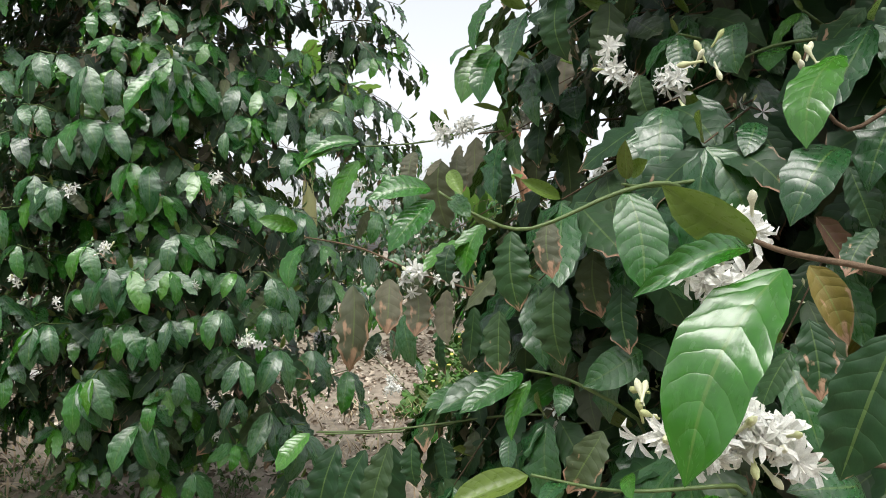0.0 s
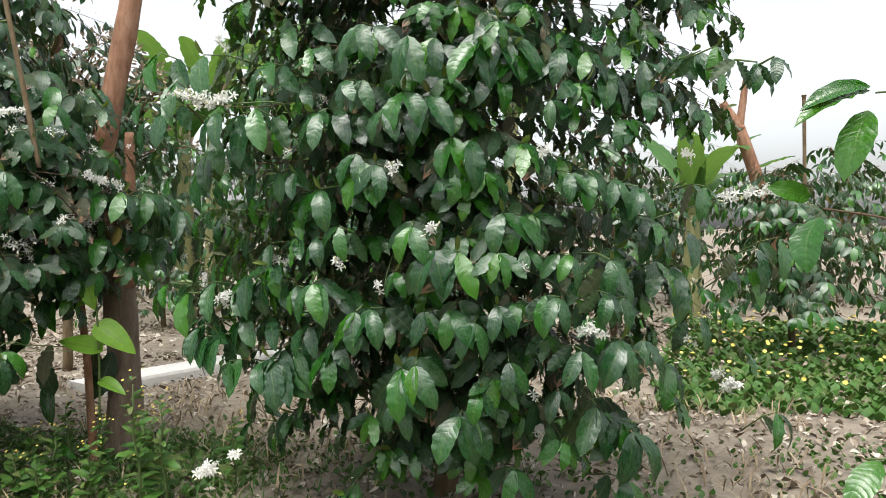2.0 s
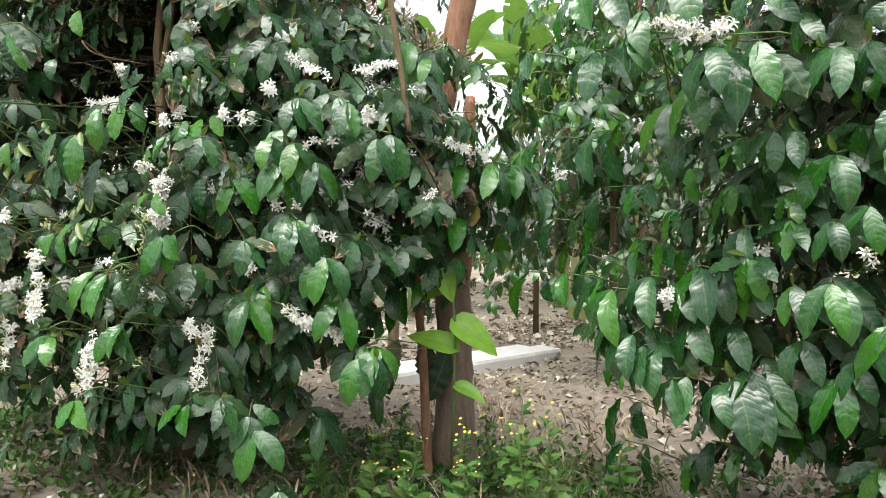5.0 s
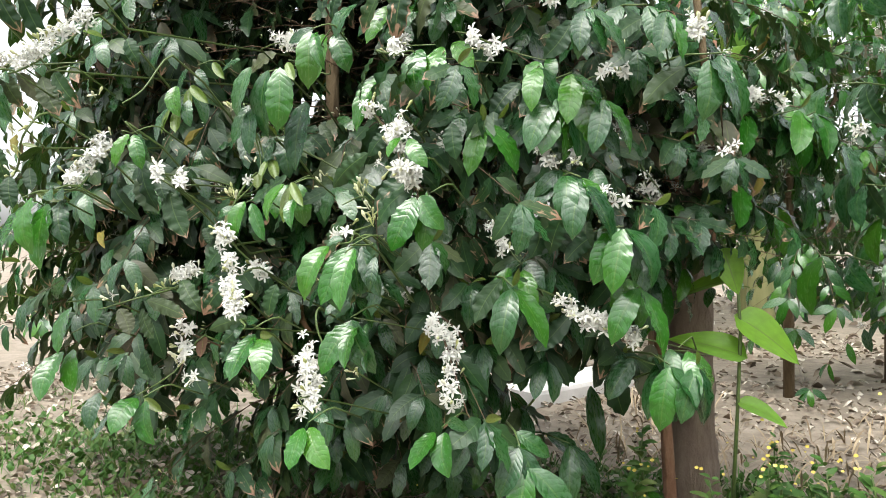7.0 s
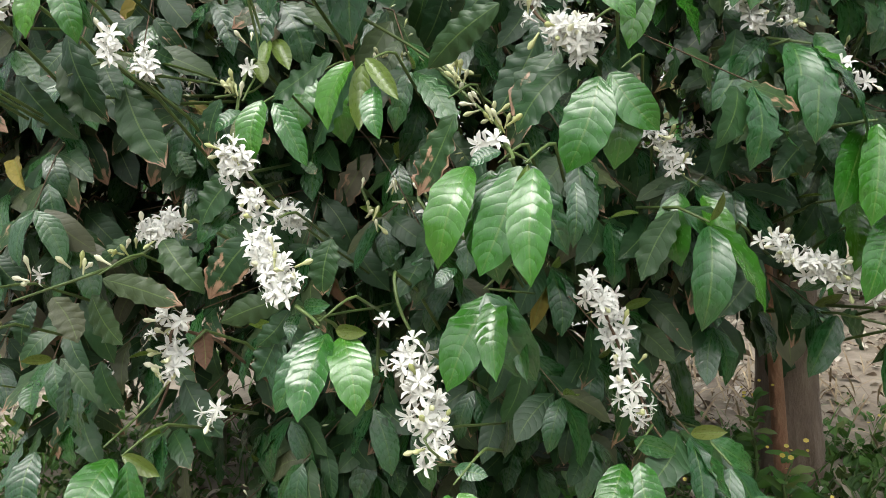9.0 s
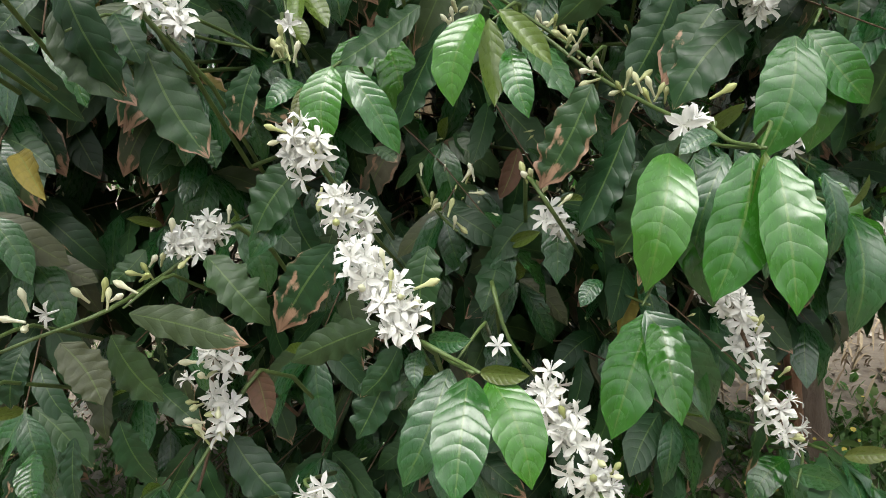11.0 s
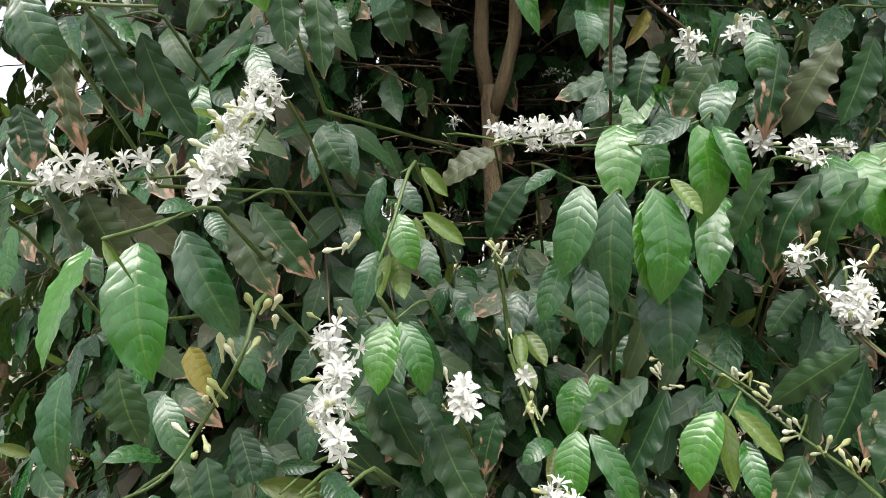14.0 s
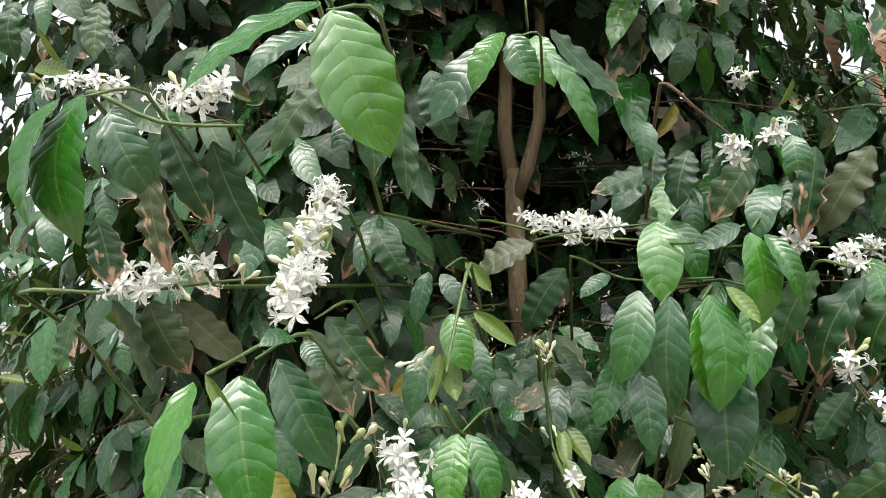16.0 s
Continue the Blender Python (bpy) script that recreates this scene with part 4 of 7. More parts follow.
bush.set_leaf(b, (-3.233, 2.304, 0.815), (-3.233, 2.260, 0.709), 0.50, "fresh")
bush.set_leaf(b, (-3.201, 2.312, 0.809), (-3.162, 2.278, 0.704), 0.38, "fresh")
b = bush.twig([(-2.844, 2.456, 0.651), (-2.864, 2.396, 0.631)])
bush.set_leaf(b, (-2.882, 2.396, 0.633), (-2.858, 2.343, 0.536), 0.42, "fresh")
bush.set_leaf(b, (-2.845, 2.396, 0.629), (-2.809, 2.346, 0.550), 0.36, "fresh")
b = bush.twig([(-3.905, 1.657, 0.992), (-3.925, 1.597, 0.972)])
bush.set_leaf(b, (-3.936, 1.580, 0.969), (-3.910, 1.563, 0.859), 0.46, "fresh")
b = bush.twig([(-4.042, 1.807, 0.691), (-4.062, 1.747, 0.671)])
bush.set_leaf(b, (-4.065, 1.756, 0.735), (-4.045, 1.704, 0.639), 0.41, "fresh")
bush.set_leaf(b, (-4.066, 1.735, 0.637), (-4.051, 1.664, 0.545), 0.45, "fresh")
bush.set_leaf(b, (-4.055, 1.750, 0.640), (-4.016, 1.718, 0.555), 0.53, "fresh")
b = bush.twig([(-3.829, 1.826, 0.564), (-3.849, 1.766, 0.544)])
bush.set_leaf(b, (-3.855, 1.761, 0.546), (-3.848, 1.690, 0.487), 0.54, "fresh")
bush.set_leaf(b, (-3.845, 1.770, 0.540), (-3.795, 1.738, 0.460), 0.49, "fresh")
bush.set_leaf(b, (-3.866, 1.783, 0.539), (-3.821, 1.792, 0.513), 0.68, "tender")
b = bush.twig([(-3.740, 2.217, 1.044), (-3.760, 2.157, 1.024)])
bush.set_leaf(b, (-3.769, 2.150, 1.022), (-3.777, 2.109, 0.937), 0.59, "fresh")
bush.set_leaf(b, (-3.750, 2.163, 1.026), (-3.722, 2.149, 0.919), 0.55, "fresh")
b = bush.twig([(-3.092, 2.460, 1.062), (-3.112, 2.400, 1.042)])
bush.set_leaf(b, (-3.125, 2.398, 1.046), (-3.126, 2.370, 0.946), 0.51, "fresh")
bush.set_leaf(b, (-3.098, 2.403, 1.039), (-3.069, 2.380, 0.951), 0.49, "fresh")
b = bush.twig([(-3.636, 2.053, 1.281), (-3.656, 1.993, 1.261)])
bush.set_leaf(b, (-3.656, 1.993, 1.261), (-3.651, 1.990, 1.133), 0.56, "fresh")
b = bush.twig([(-3.046, 2.399, 1.255), (-3.066, 2.339, 1.235)])
bush.set_leaf(b, (-3.066, 2.339, 1.235), (-3.036, 2.336, 1.095), 0.56, "fresh")
b = bush.twig([(-4.088, 1.85, 1.415), (-4.065, 1.764, 1.339), (-4.052, 1.644, 1.245), (-4.060, 1.57, 1.215), (-4.063, 1.505, 1.197)])
bush.row(b, (-4.088, 1.835, 1.415), (-4.054, 1.640, 1.255), 36)
bush.row(b, (-4.075, 1.730, 1.320), (-4.054, 1.640, 1.255), 16)
b = bush.twig([(-4.36, 1.64, 1.285), (-4.285, 1.7, 1.285), (-4.215, 1.785, 1.3), (-4.14, 1.85, 1.31)])
bush.row(b, (-4.285, 1.685, 1.290), (-4.215, 1.770, 1.308), 18)
bush.bud_row(b, (-4.159, 1.733, 1.297), (-4.159, 1.733, 1.297), 4)
b = bush.twig([(-4.223, 1.564, 1.460), (-4.155, 1.576, 1.427), (-4.094, 1.622, 1.430)])
bush.row(b, (-4.215, 1.671, 1.481), (-4.161, 1.704, 1.497), 14)
bush.row(b, (-4.509, 1.844, 1.596), (-4.430, 1.909, 1.608), 14)
bush.set_leaf(b, (-4.168, 1.584, 1.400), (-4.155, 1.585, 1.292), 0.23, "mature")
bush.set_leaf(b, (-4.248, 1.611, 1.353), (-4.228, 1.609, 1.287), 0.71, "mature")
b = bush.twig([(-3.942, 1.939, 1.320), (-3.951, 1.861, 1.227), (-3.946, 1.800, 1.185)])
bush.bud_row(b, (-3.959, 1.754, 1.195), (-3.959, 1.754, 1.195), 3)
b = bush.twig([(-4.020, 2.415, 1.461), (-3.854, 2.263, 1.397), (-3.741, 2.265, 1.383), (-3.651, 2.136, 1.353), (-3.583, 2.082, 1.366)])
bush.row(b, (-3.928, 2.408, 1.456), (-3.857, 2.254, 1.406), 7)
bush.row(b, (-3.833, 2.225, 1.403), (-3.770, 2.240, 1.400), 11)
bush.row(b, (-4.022, 2.501, 1.501), (-4.022, 2.501, 1.501), 2)
bush.set_leaf(b, (-3.692, 2.293, 1.441), (-3.722, 2.275, 1.387), 0.72, "mature")
b = bush.twig([(-3.832, 2.231, 1.357), (-3.746, 2.281, 1.318), (-3.624, 2.131, 1.300)])
b = bush.twig([(-3.682, 2.036, 1.566), (-3.632, 2.044, 1.521), (-3.566, 2.175, 1.508)])
bush.row(b, (-3.584, 2.099, 1.475), (-3.584, 2.099, 1.475), 6)
bush.set_leaf(b, (-3.723, 1.971, 1.502), (-3.714, 1.944, 1.436), 0.72, "middle")
bush.set_leaf(b, (-3.636, 2.202, 1.512), (-3.664, 2.190, 1.421), 0.73, "mature")
bush.set_leaf(b, (-3.683, 2.210, 1.529), (-3.696, 2.200, 1.454), 0.74, "mature")
b = bush.twig([(-3.540, 2.195, 1.511), (-3.391, 2.488, 1.585), (-3.109, 2.920, 1.707)])
bush.row(b, (-3.503, 2.224, 1.524), (-3.503, 2.224, 1.524), 6)
bush.row(b, (-3.290, 2.809, 1.695), (-3.290, 2.809, 1.695), 7)
bush.row(b, (-3.525, 2.353, 1.663), (-3.525, 2.353, 1.663), 5)
bush.bud_row(b, (-3.156, 2.906, 1.722), (-3.156, 2.906, 1.722), 6)
bush.set_leaf(b, (-3.451, 2.207, 1.503), (-3.480, 2.199, 1.361), 0.42, "mature")
bush.set_leaf(b, (-3.169, 2.766, 1.647), (-3.244, 2.752, 1.460), 0.49, "mature")
bush.set_leaf(b, (-3.530, 2.118, 1.429), (-3.566, 2.081, 1.348), 0.59, "middle")
bush.set_leaf(b, (-3.152, 2.916, 1.863), (-3.127, 2.892, 1.808), 1.18, "fresh")
b = bush.twig([(-3.484, 2.144, 1.315), (-3.424, 2.156, 1.303), (-3.174, 2.797, 1.363)])
bush.row(b, (-3.440, 2.139, 1.318), (-3.440, 2.139, 1.318), 7)
bush.row(b, (-3.336, 2.402, 1.358), (-3.336, 2.402, 1.358), 7)
bush.row(b, (-3.170, 2.820, 1.428), (-3.170, 2.820, 1.428), 6)
bush.set_leaf(b, (-3.258, 2.489, 1.319), (-3.291, 2.483, 1.160), 0.50, "mature")
b = bush.twig([(-3.488, 2.093, 1.181), (-3.449, 2.106, 1.127), (-3.401, 2.106, 1.059)])
bush.row(b, (-3.471, 2.080, 1.173), (-3.471, 2.080, 1.173), 3)
bush.row(b, (-3.417, 2.095, 1.104), (-3.417, 2.095, 1.104), 9)
bush.set_leaf(b, (-3.455, 2.146, 1.134), (-3.507, 2.123, 1.075), 0.70, "mature")
b = bush.twig([(-3.704, 2.026, 1.116), (-3.597, 2.132, 1.045), (-3.486, 2.144, 0.958), (-3.450, 2.223, 0.912)])
bush.bud_row(b, (-3.652, 2.136, 1.026), (-3.652, 2.136, 1.026), 6)
bush.bud_row(b, (-3.545, 2.159, 1.010), (-3.545, 2.159, 1.010), 5)
bush.bud_row(b, (-3.638, 2.130, 1.003), (-3.638, 2.130, 1.003), 3)
bush.bud_row(b, (-3.515, 2.104, 0.980), (-3.515, 2.104, 0.980), 4)
bush.set_leaf(b, (-3.603, 2.586, 0.917), (-3.711, 2.551, 0.820), 0.67, "mature")
b = bush.twig([(-3.883, 2.115, 1.228), (-3.874, 2.175, 1.106), (-3.845, 2.121, 1.009), (-3.802, 1.939, 0.973)])
bush.bud_row(b, (-3.864, 2.056, 1.200), (-3.864, 2.056, 1.200), 4)
bush.bud_row(b, (-3.817, 2.005, 0.985), (-3.817, 2.005, 0.985), 4)
bush.bud_row(b, (-3.863, 2.129, 1.075), (-3.863, 2.129, 1.075), 2)
bush.row(b, (-3.847, 2.088, 1.026), (-3.847, 2.088, 1.026), 2)
bush.set_leaf(b, (-3.852, 2.129, 1.049), (-3.830, 2.104, 1.007), 0.66, "tender")
bush.set_leaf(b, (-3.842, 2.188, 1.148), (-3.860, 2.165, 1.176), 1.28, "mature")
bush.set_leaf(b, (-3.934, 2.086, 1.121), (-3.902, 2.059, 1.113), 1.26, "middle")
b = bush.twig([(-3.953, 1.814, 1.147), (-3.949, 1.841, 1.123), (-3.943, 1.865, 1.111)])
b = bush.twig([(-4.015, 1.845, 1.115), (-3.955, 1.705, 1.0), (-3.958, 1.66, 0.985), (-3.955, 1.61, 0.98)])
bush.row(b, (-4.010, 1.825, 1.116), (-3.952, 1.682, 1.003), 38)
bush.set_leaf(b, (-3.952, 1.655, 0.988), (-3.915, 1.629, 0.964), 0.70, "middle")
b = bush.twig([(-3.968, 1.815, 1.125), (-3.953, 1.838, 1.122)])
b = bush.twig([(-4.014, 1.669, 1.151), (-4.009, 1.610, 1.094), (-4.066, 1.632, 1.030), (-4.088, 1.605, 0.990), (-4.137, 1.593, 0.970)])
bush.bud_row(b, (-3.987, 1.612, 1.129), (-3.987, 1.612, 1.129), 4)
bush.bud_row(b, (-3.996, 1.590, 1.101), (-3.996, 1.590, 1.101), 4)
bush.bud_row(b, (-4.034, 1.617, 1.061), (-4.034, 1.617, 1.061), 3)
bush.bud_row(b, (-4.062, 1.615, 1.027), (-4.062, 1.615, 1.027), 3)
bush.set_leaf(b, (-4.101, 1.630, 1.001), (-4.129, 1.586, 1.010), 0.44, "middle")
bush.set_leaf(b, (-4.076, 1.577, 0.988), (-4.045, 1.551, 0.916), 0.54, "middle")
bush.set_leaf(b, (-4.137, 1.593, 0.970), (-4.173, 1.549, 0.930), 0.45, "fresh")
bush.set_leaf(b, (-4.128, 1.582, 0.965), (-4.079, 1.560, 0.907), 0.72, "fresh")
bush.set_leaf(b, (-4.135, 1.591, 0.968), (-4.086, 1.568, 0.953), 0.56, "tender")
bush.set_leaf(b, (-4.074, 1.614, 1.008), (-4.056, 1.605, 0.951), 0.49, "mature")
bush.set_leaf(b, (-4.037, 1.597, 1.015), (-4.013, 1.589, 0.951), 0.52, "mature")
bush.set_leaf(b, (-4.173, 1.656, 1.089), (-4.146, 1.650, 1.014), 0.55, "mature")
bush.set_leaf(b, (-4.027, 1.634, 1.034), (-4.007, 1.625, 0.986), 0.77, "mature")
bush.set_leaf(b, (-4.183, 1.603, 1.092), (-4.174, 1.571, 1.001), 0.44, "middle")
bush.set_leaf(b, (-4.079, 1.639, 1.107), (-4.045, 1.613, 1.066), 0.70, "wilted")
bush.set_leaf(b, (-4.009, 1.724, 1.125), (-4.031, 1.703, 1.077), 0.97, "mature")
bush.set_leaf(b, (-4.061, 1.907, 1.373), (-4.021, 1.903, 1.311), 0.93, "mature")
bush.set_leaf(b, (-3.944, 2.036, 0.912), (-3.919, 2.028, 0.875), 1.20, "mature")
b = bush.twig([(-4.019, 1.624, 1.548), (-4.044, 1.734, 1.593), (-3.993, 1.614, 1.467)])
bush.set_leaf(b, (-3.978, 1.634, 1.467), (-3.969, 1.634, 1.378), 0.40, "mature")
bush.set_leaf(b, (-4.008, 1.653, 1.486), (-4.071, 1.633, 1.410), 0.39, "mature")
bush.row(b, (-3.996, 1.602, 1.495), (-3.996, 1.602, 1.495), 4)
b = bush.twig([(-3.876, 2.165, 1.778), (-3.875, 2.178, 1.730)])
bush.set_leaf(b, (-3.865, 2.161, 1.716), (-3.836, 2.144, 1.625), 0.85, "fresh")
bush.set_leaf(b, (-4.002, 2.542, 1.729), (-4.043, 2.534, 1.606), 0.67, "mature")
bush.set_leaf(b, (-4.002, 2.000, 1.617), (-3.975, 2.007, 1.506), 0.48, "mature")
bush.set_leaf(b, (-3.956, 1.672, 1.466), (-3.948, 1.673, 1.362), 0.30, "mature")
bush.set_leaf(b, (-4.256, 1.577, 1.487), (-4.252, 1.537, 1.518), 0.33, "tender")
bush.set_leaf(b, (-4.288, 1.569, 1.494), (-4.233, 1.549, 1.475), 0.36, "tender")
bush.set_leaf(b, (-4.159, 1.596, 1.556), (-4.175, 1.584, 1.502), 0.71, "mature")
bush.set_leaf(b, (-4.238, 1.598, 1.569), (-4.237, 1.592, 1.507), 0.70, "mature")
bush.set_leaf(b, (-4.325, 1.584, 1.576), (-4.323, 1.578, 1.513), 0.70, "mature")
b = bush.twig([(-3.945, 1.62, 0.978), (-3.955, 1.575, 0.966)])
bush.set_leaf(b, (-3.922, 1.616, 0.985), (-3.884, 1.587, 0.960), 0.73, "middle")
b = bush.twig([(-3.874, 2.138, 1.190), (-3.872, 2.164, 1.062), (-3.803, 2.004, 0.973)])
bush.bud_row(b, (-3.870, 2.138, 1.186), (-3.870, 2.138, 1.186), 3)
bush.bud_row(b, (-3.814, 1.997, 0.984), (-3.814, 1.997, 0.984), 4)
bush.set_leaf(b, (-3.857, 2.190, 1.091), (-3.818, 2.159, 1.039), 0.58, "tender")
bush.set_leaf(b, (-3.861, 2.176, 1.090), (-3.850, 2.138, 1.036), 0.46, "tender")
b = bush.twig([(-3.870, 2.144, 1.053), (-3.783, 1.953, 0.910), (-3.760, 2.050, 0.802), (-3.767, 2.422, 0.623), (-3.661, 1.949, 0.681), (-3.600, 1.807, 0.699)])
bush.row(b, (-3.775, 1.933, 0.899), (-3.756, 1.941, 0.872), 9)
bush.row(b, (-3.757, 2.018, 0.814), (-3.753, 2.048, 0.795), 8)
bush.row(b, (-3.79, 1.945, 0.9), (-3.775, 1.94, 0.87), 8)
bush.row(b, (-3.745, 1.927, 0.835), (-3.735, 1.92, 0.815), 7)
bush.row(b, (-3.715, 1.90, 0.785), (-3.662, 1.857, 0.72), 34)
bush.set_leaf(b, (-3.814, 1.982, 0.828), (-3.844, 1.935, 0.784), 0.45, "middle")
bush.set_leaf(b, (-3.682, 1.893, 0.700), (-3.715, 1.867, 0.660), 0.69, "mature")
b = bush.twig([(-3.663, 2.280, 1.069), (-3.586, 2.155, 1.025)])
bush.bud_row(b, (-3.656, 2.223, 1.037), (-3.656, 2.223, 1.037), 6)
b = bush.twig([(-3.575, 2.162, 1.018), (-3.496, 2.114, 0.952), (-3.442, 2.041, 0.912), (-3.421, 1.939, 0.893), (-3.389, 1.965, 0.869), (-3.365, 1.852, 0.867)])
bush.bud_row(b, (-3.547, 2.158, 1.012), (-3.547, 2.158, 1.012), 4)
bush.bud_row(b, (-3.513, 2.100, 0.980), (-3.513, 2.100, 0.980), 3)
bush.bud_row(b, (-3.491, 2.096, 0.952), (-3.491, 2.096, 0.952), 4)
bush.bud_row(b, (-3.462, 2.068, 0.931), (-3.462, 2.068, 0.931), 4)
bush.bud_row(b, (-3.438, 2.028, 0.913), (-3.438, 2.028, 0.913), 5)
bush.row(b, (-3.415, 1.905, 0.901), (-3.415, 1.905, 0.901), 4)
b = bush.twig([(-3.480, 2.102, 1.167), (-3.428, 2.113, 1.105), (-3.392, 2.076, 1.052), (-3.340, 2.048, 1.015)])
bush.row(b, (-3.472, 2.084, 1.166), (-3.472, 2.084, 1.166), 5)
bush.row(b, (-3.428, 2.093, 1.115), (-3.397, 2.093, 1.083), 9)
bush.row(b, (-3.382, 2.016, 1.033), (-3.319, 2.025, 0.997), 20)
bush.set_leaf(b, (-3.397, 2.100, 1.041), (-3.450, 2.064, 0.938), 0.45, "mature")
bush.set_leaf(b, (-3.364, 2.070, 1.011), (-3.422, 2.034, 0.934), 0.53, "mature")
bush.set_leaf(b, (-3.340, 2.051, 0.990), (-3.415, 2.012, 0.913), 0.49, "mature")
bush.set_leaf(b, (-3.986, 1.884, 1.074), (-3.932, 1.873, 0.954), 0.31, "mature")
b = bush.twig([(-3.887, 1.833, 1.027), (-3.904, 2.048, 1.024), (-3.877, 2.102, 0.998)])
bush.row(b, (-3.876, 1.835, 1.026), (-3.876, 1.835, 1.026), 5)
bush.set_leaf(b, (-3.869, 2.049, 0.987), (-3.894, 2.021, 0.907), 0.49, "mature")
bush.set_leaf(b, (-3.897, 1.937, 1.048), (-3.862, 1.928, 1.027), 1.20, "mature")
b = bush.twig([(-3.408, 1.931, 0.890), (-3.387, 1.883, 0.873), (-3.377, 1.828, 0.870)])
bush.set_leaf(b, (-3.033, 2.852, 0.775), (-3.033, 2.791, 0.614), 0.36, "fresh")
b = bush.twig([(-3.571, 2.071, 0.842), (-3.530, 2.085, 0.775), (-3.486, 2.904, 0.545), (-3.447, 1.976, 0.713)])
bush.row(b, (-3.550, 2.061, 0.801), (-3.517, 2.528, 0.674), 16)
bush.bud_row(b, (-3.559, 2.074, 0.835), (-3.559, 2.074, 0.835), 4)
bush.set_leaf(b, (-3.574, 2.380, 0.727), (-3.680, 2.337, 0.685), 0.50, "mature")
bush.set_leaf(b, (-3.575, 2.537, 0.694), (-3.681, 2.491, 0.631), 0.53, "mature")
bush.set_leaf(b, (-3.301, 3.123, 0.396), (-3.245, 3.064, 0.176), 0.26, "middle")
b = bush.twig([(-3.655, 1.862, 0.710), (-3.623, 1.838, 0.702), (-3.594, 1.804, 0.700)])
bush.set_leaf(b, (-3.685, 1.897, 0.700), (-3.728, 1.861, 0.620), 0.38, "mature")
b = bush.twig([(-3.616, 2.074, 0.720), (-3.597, 2.050, 0.659), (-3.565, 2.099, 0.589), (-3.536, 2.469, 0.380), (-3.502, 1.895, 0.555), (-3.488, 1.896, 0.515)])
bush.row(b, (-3.595, 2.003, 0.669), (-3.595, 2.003, 0.669), 1)
bush.row(b, (-3.548, 1.994, 0.643), (-3.548, 1.994, 0.643), 1)
bush.row(b, (-3.554, 1.96, 0.63), (-3.49, 1.885, 0.53), 40)
bush.bud_row(b, (-3.643, 2.400, 0.612), (-3.643, 2.400, 0.612), 4)
bush.bud_row(b, (-3.557, 2.136, 0.561), (-3.557, 2.136, 0.561), 5)
b = bush.twig([(-3.352, 2.170, 0.708), (-3.333, 2.165, 0.652), (-3.308, 2.160, 0.589), (-3.277, 2.155, 0.512), (-3.264, 2.153, 0.484), (-3.219, 2.152, 0.426)])
bush.row(b, (-3.361, 2.145, 0.692), (-3.324, 2.147, 0.656), 8)
bush.row(b, (-3.340, 2.22, 0.672), (-3.283, 2.1, 0.515), 30)
bush.set_leaf(b, (-3.063, 2.918, 0.130), (-2.966, 2.894, 0.084), 0.36, "fresh")
bush.set_leaf(b, (-3.213, 2.402, 0.366), (-3.278, 2.346, 0.322), 0.52, "fresh")
b = bush.twig([(-3.872, 1.967, 0.810), (-3.943, 1.943, 0.767), (-3.951, 1.844, 0.749), (-4.010, 1.814, 0.730), (-4.033, 1.798, 0.722)])
bush.row(b, (-3.886, 1.949, 0.810), (-3.886, 1.949, 0.810), 5)
bush.row(b, (-3.910, 1.931, 0.796), (-3.910, 1.931, 0.796), 11)
bush.bud_row(b, (-3.944, 1.915, 0.776), (-3.944, 1.915, 0.776), 4)
bush.bud_row(b, (-3.937, 1.862, 0.763), (-3.937, 1.862, 0.763), 2)
bush.bud_row(b, (-3.943, 1.820, 0.757), (-3.943, 1.820, 0.757), 4)
bush.row(b, (-3.976, 1.806, 0.758), (-3.976, 1.806, 0.758), 1)
bush.bud_row(b, (-4.000, 1.799, 0.750), (-4.000, 1.799, 0.750), 3)
bush.set_leaf(b, (-4.048, 1.847, 0.716), (-4.054, 1.822, 0.661), 0.54, "mature")
bush.set_leaf(b, (-4.043, 1.832, 0.611), (-4.017, 1.796, 0.578), 0.69, "fresh")
bush.set_leaf(b, (-3.984, 1.884, 0.626), (-3.949, 1.866, 0.562), 0.69, "mature")
bush.set_leaf(b, (-4.025, 1.868, 0.614), (-4.012, 1.845, 0.552), 0.58, "mature")
b = bush.twig([(-3.903, 1.943, 0.661), (-3.910, 1.934, 0.588), (-3.913, 1.898, 0.541)])
bush.row(b, (-3.902, 1.926, 0.648), (-3.886, 1.926, 0.598), 12)
bush.row(b, (-3.896, 1.920, 0.675), (-3.864, 1.931, 0.668), 7)
bush.bud_row(b, (-3.900, 1.908, 0.587), (-3.900, 1.908, 0.587), 4)
bush.set_leaf(b, (-3.894, 1.940, 0.589), (-3.827, 1.927, 0.516), 0.49, "mature")
bush.set_leaf(b, (-3.997, 1.884, 1.037), (-3.930, 1.869, 0.953), 0.44, "mature")
bush.set_leaf(b, (-3.942, 1.897, 1.028), (-3.908, 1.881, 0.980), 0.63, "mature")
bush.set_leaf(b, (-3.967, 1.945, 0.792), (-3.995, 1.919, 0.761), 1.06, "mature")
bush.set_leaf(b, (-3.935, 1.738, 0.900), (-3.902, 1.704, 0.875), 1.11, "wilted")
bush.set_leaf(b, (-3.862, 1.952, 0.658), (-3.837, 1.914, 0.616), 0.65, "wilted")
b = bush.twig([(-3.896, 1.905, 1.004), (-3.919, 2.069, 1.015), (-3.876, 2.096, 1.004)])
bush.row(b, (-3.885, 1.899, 1.016), (-3.888, 1.946, 1.014), 9)
b = bush.twig([(-3.725, 2.209, 0.841), (-3.703, 2.198, 0.796), (-3.661, 2.121, 0.775)])
bush.row(b, (-3.712, 2.194, 0.834), (-3.712, 2.194, 0.834), 1)
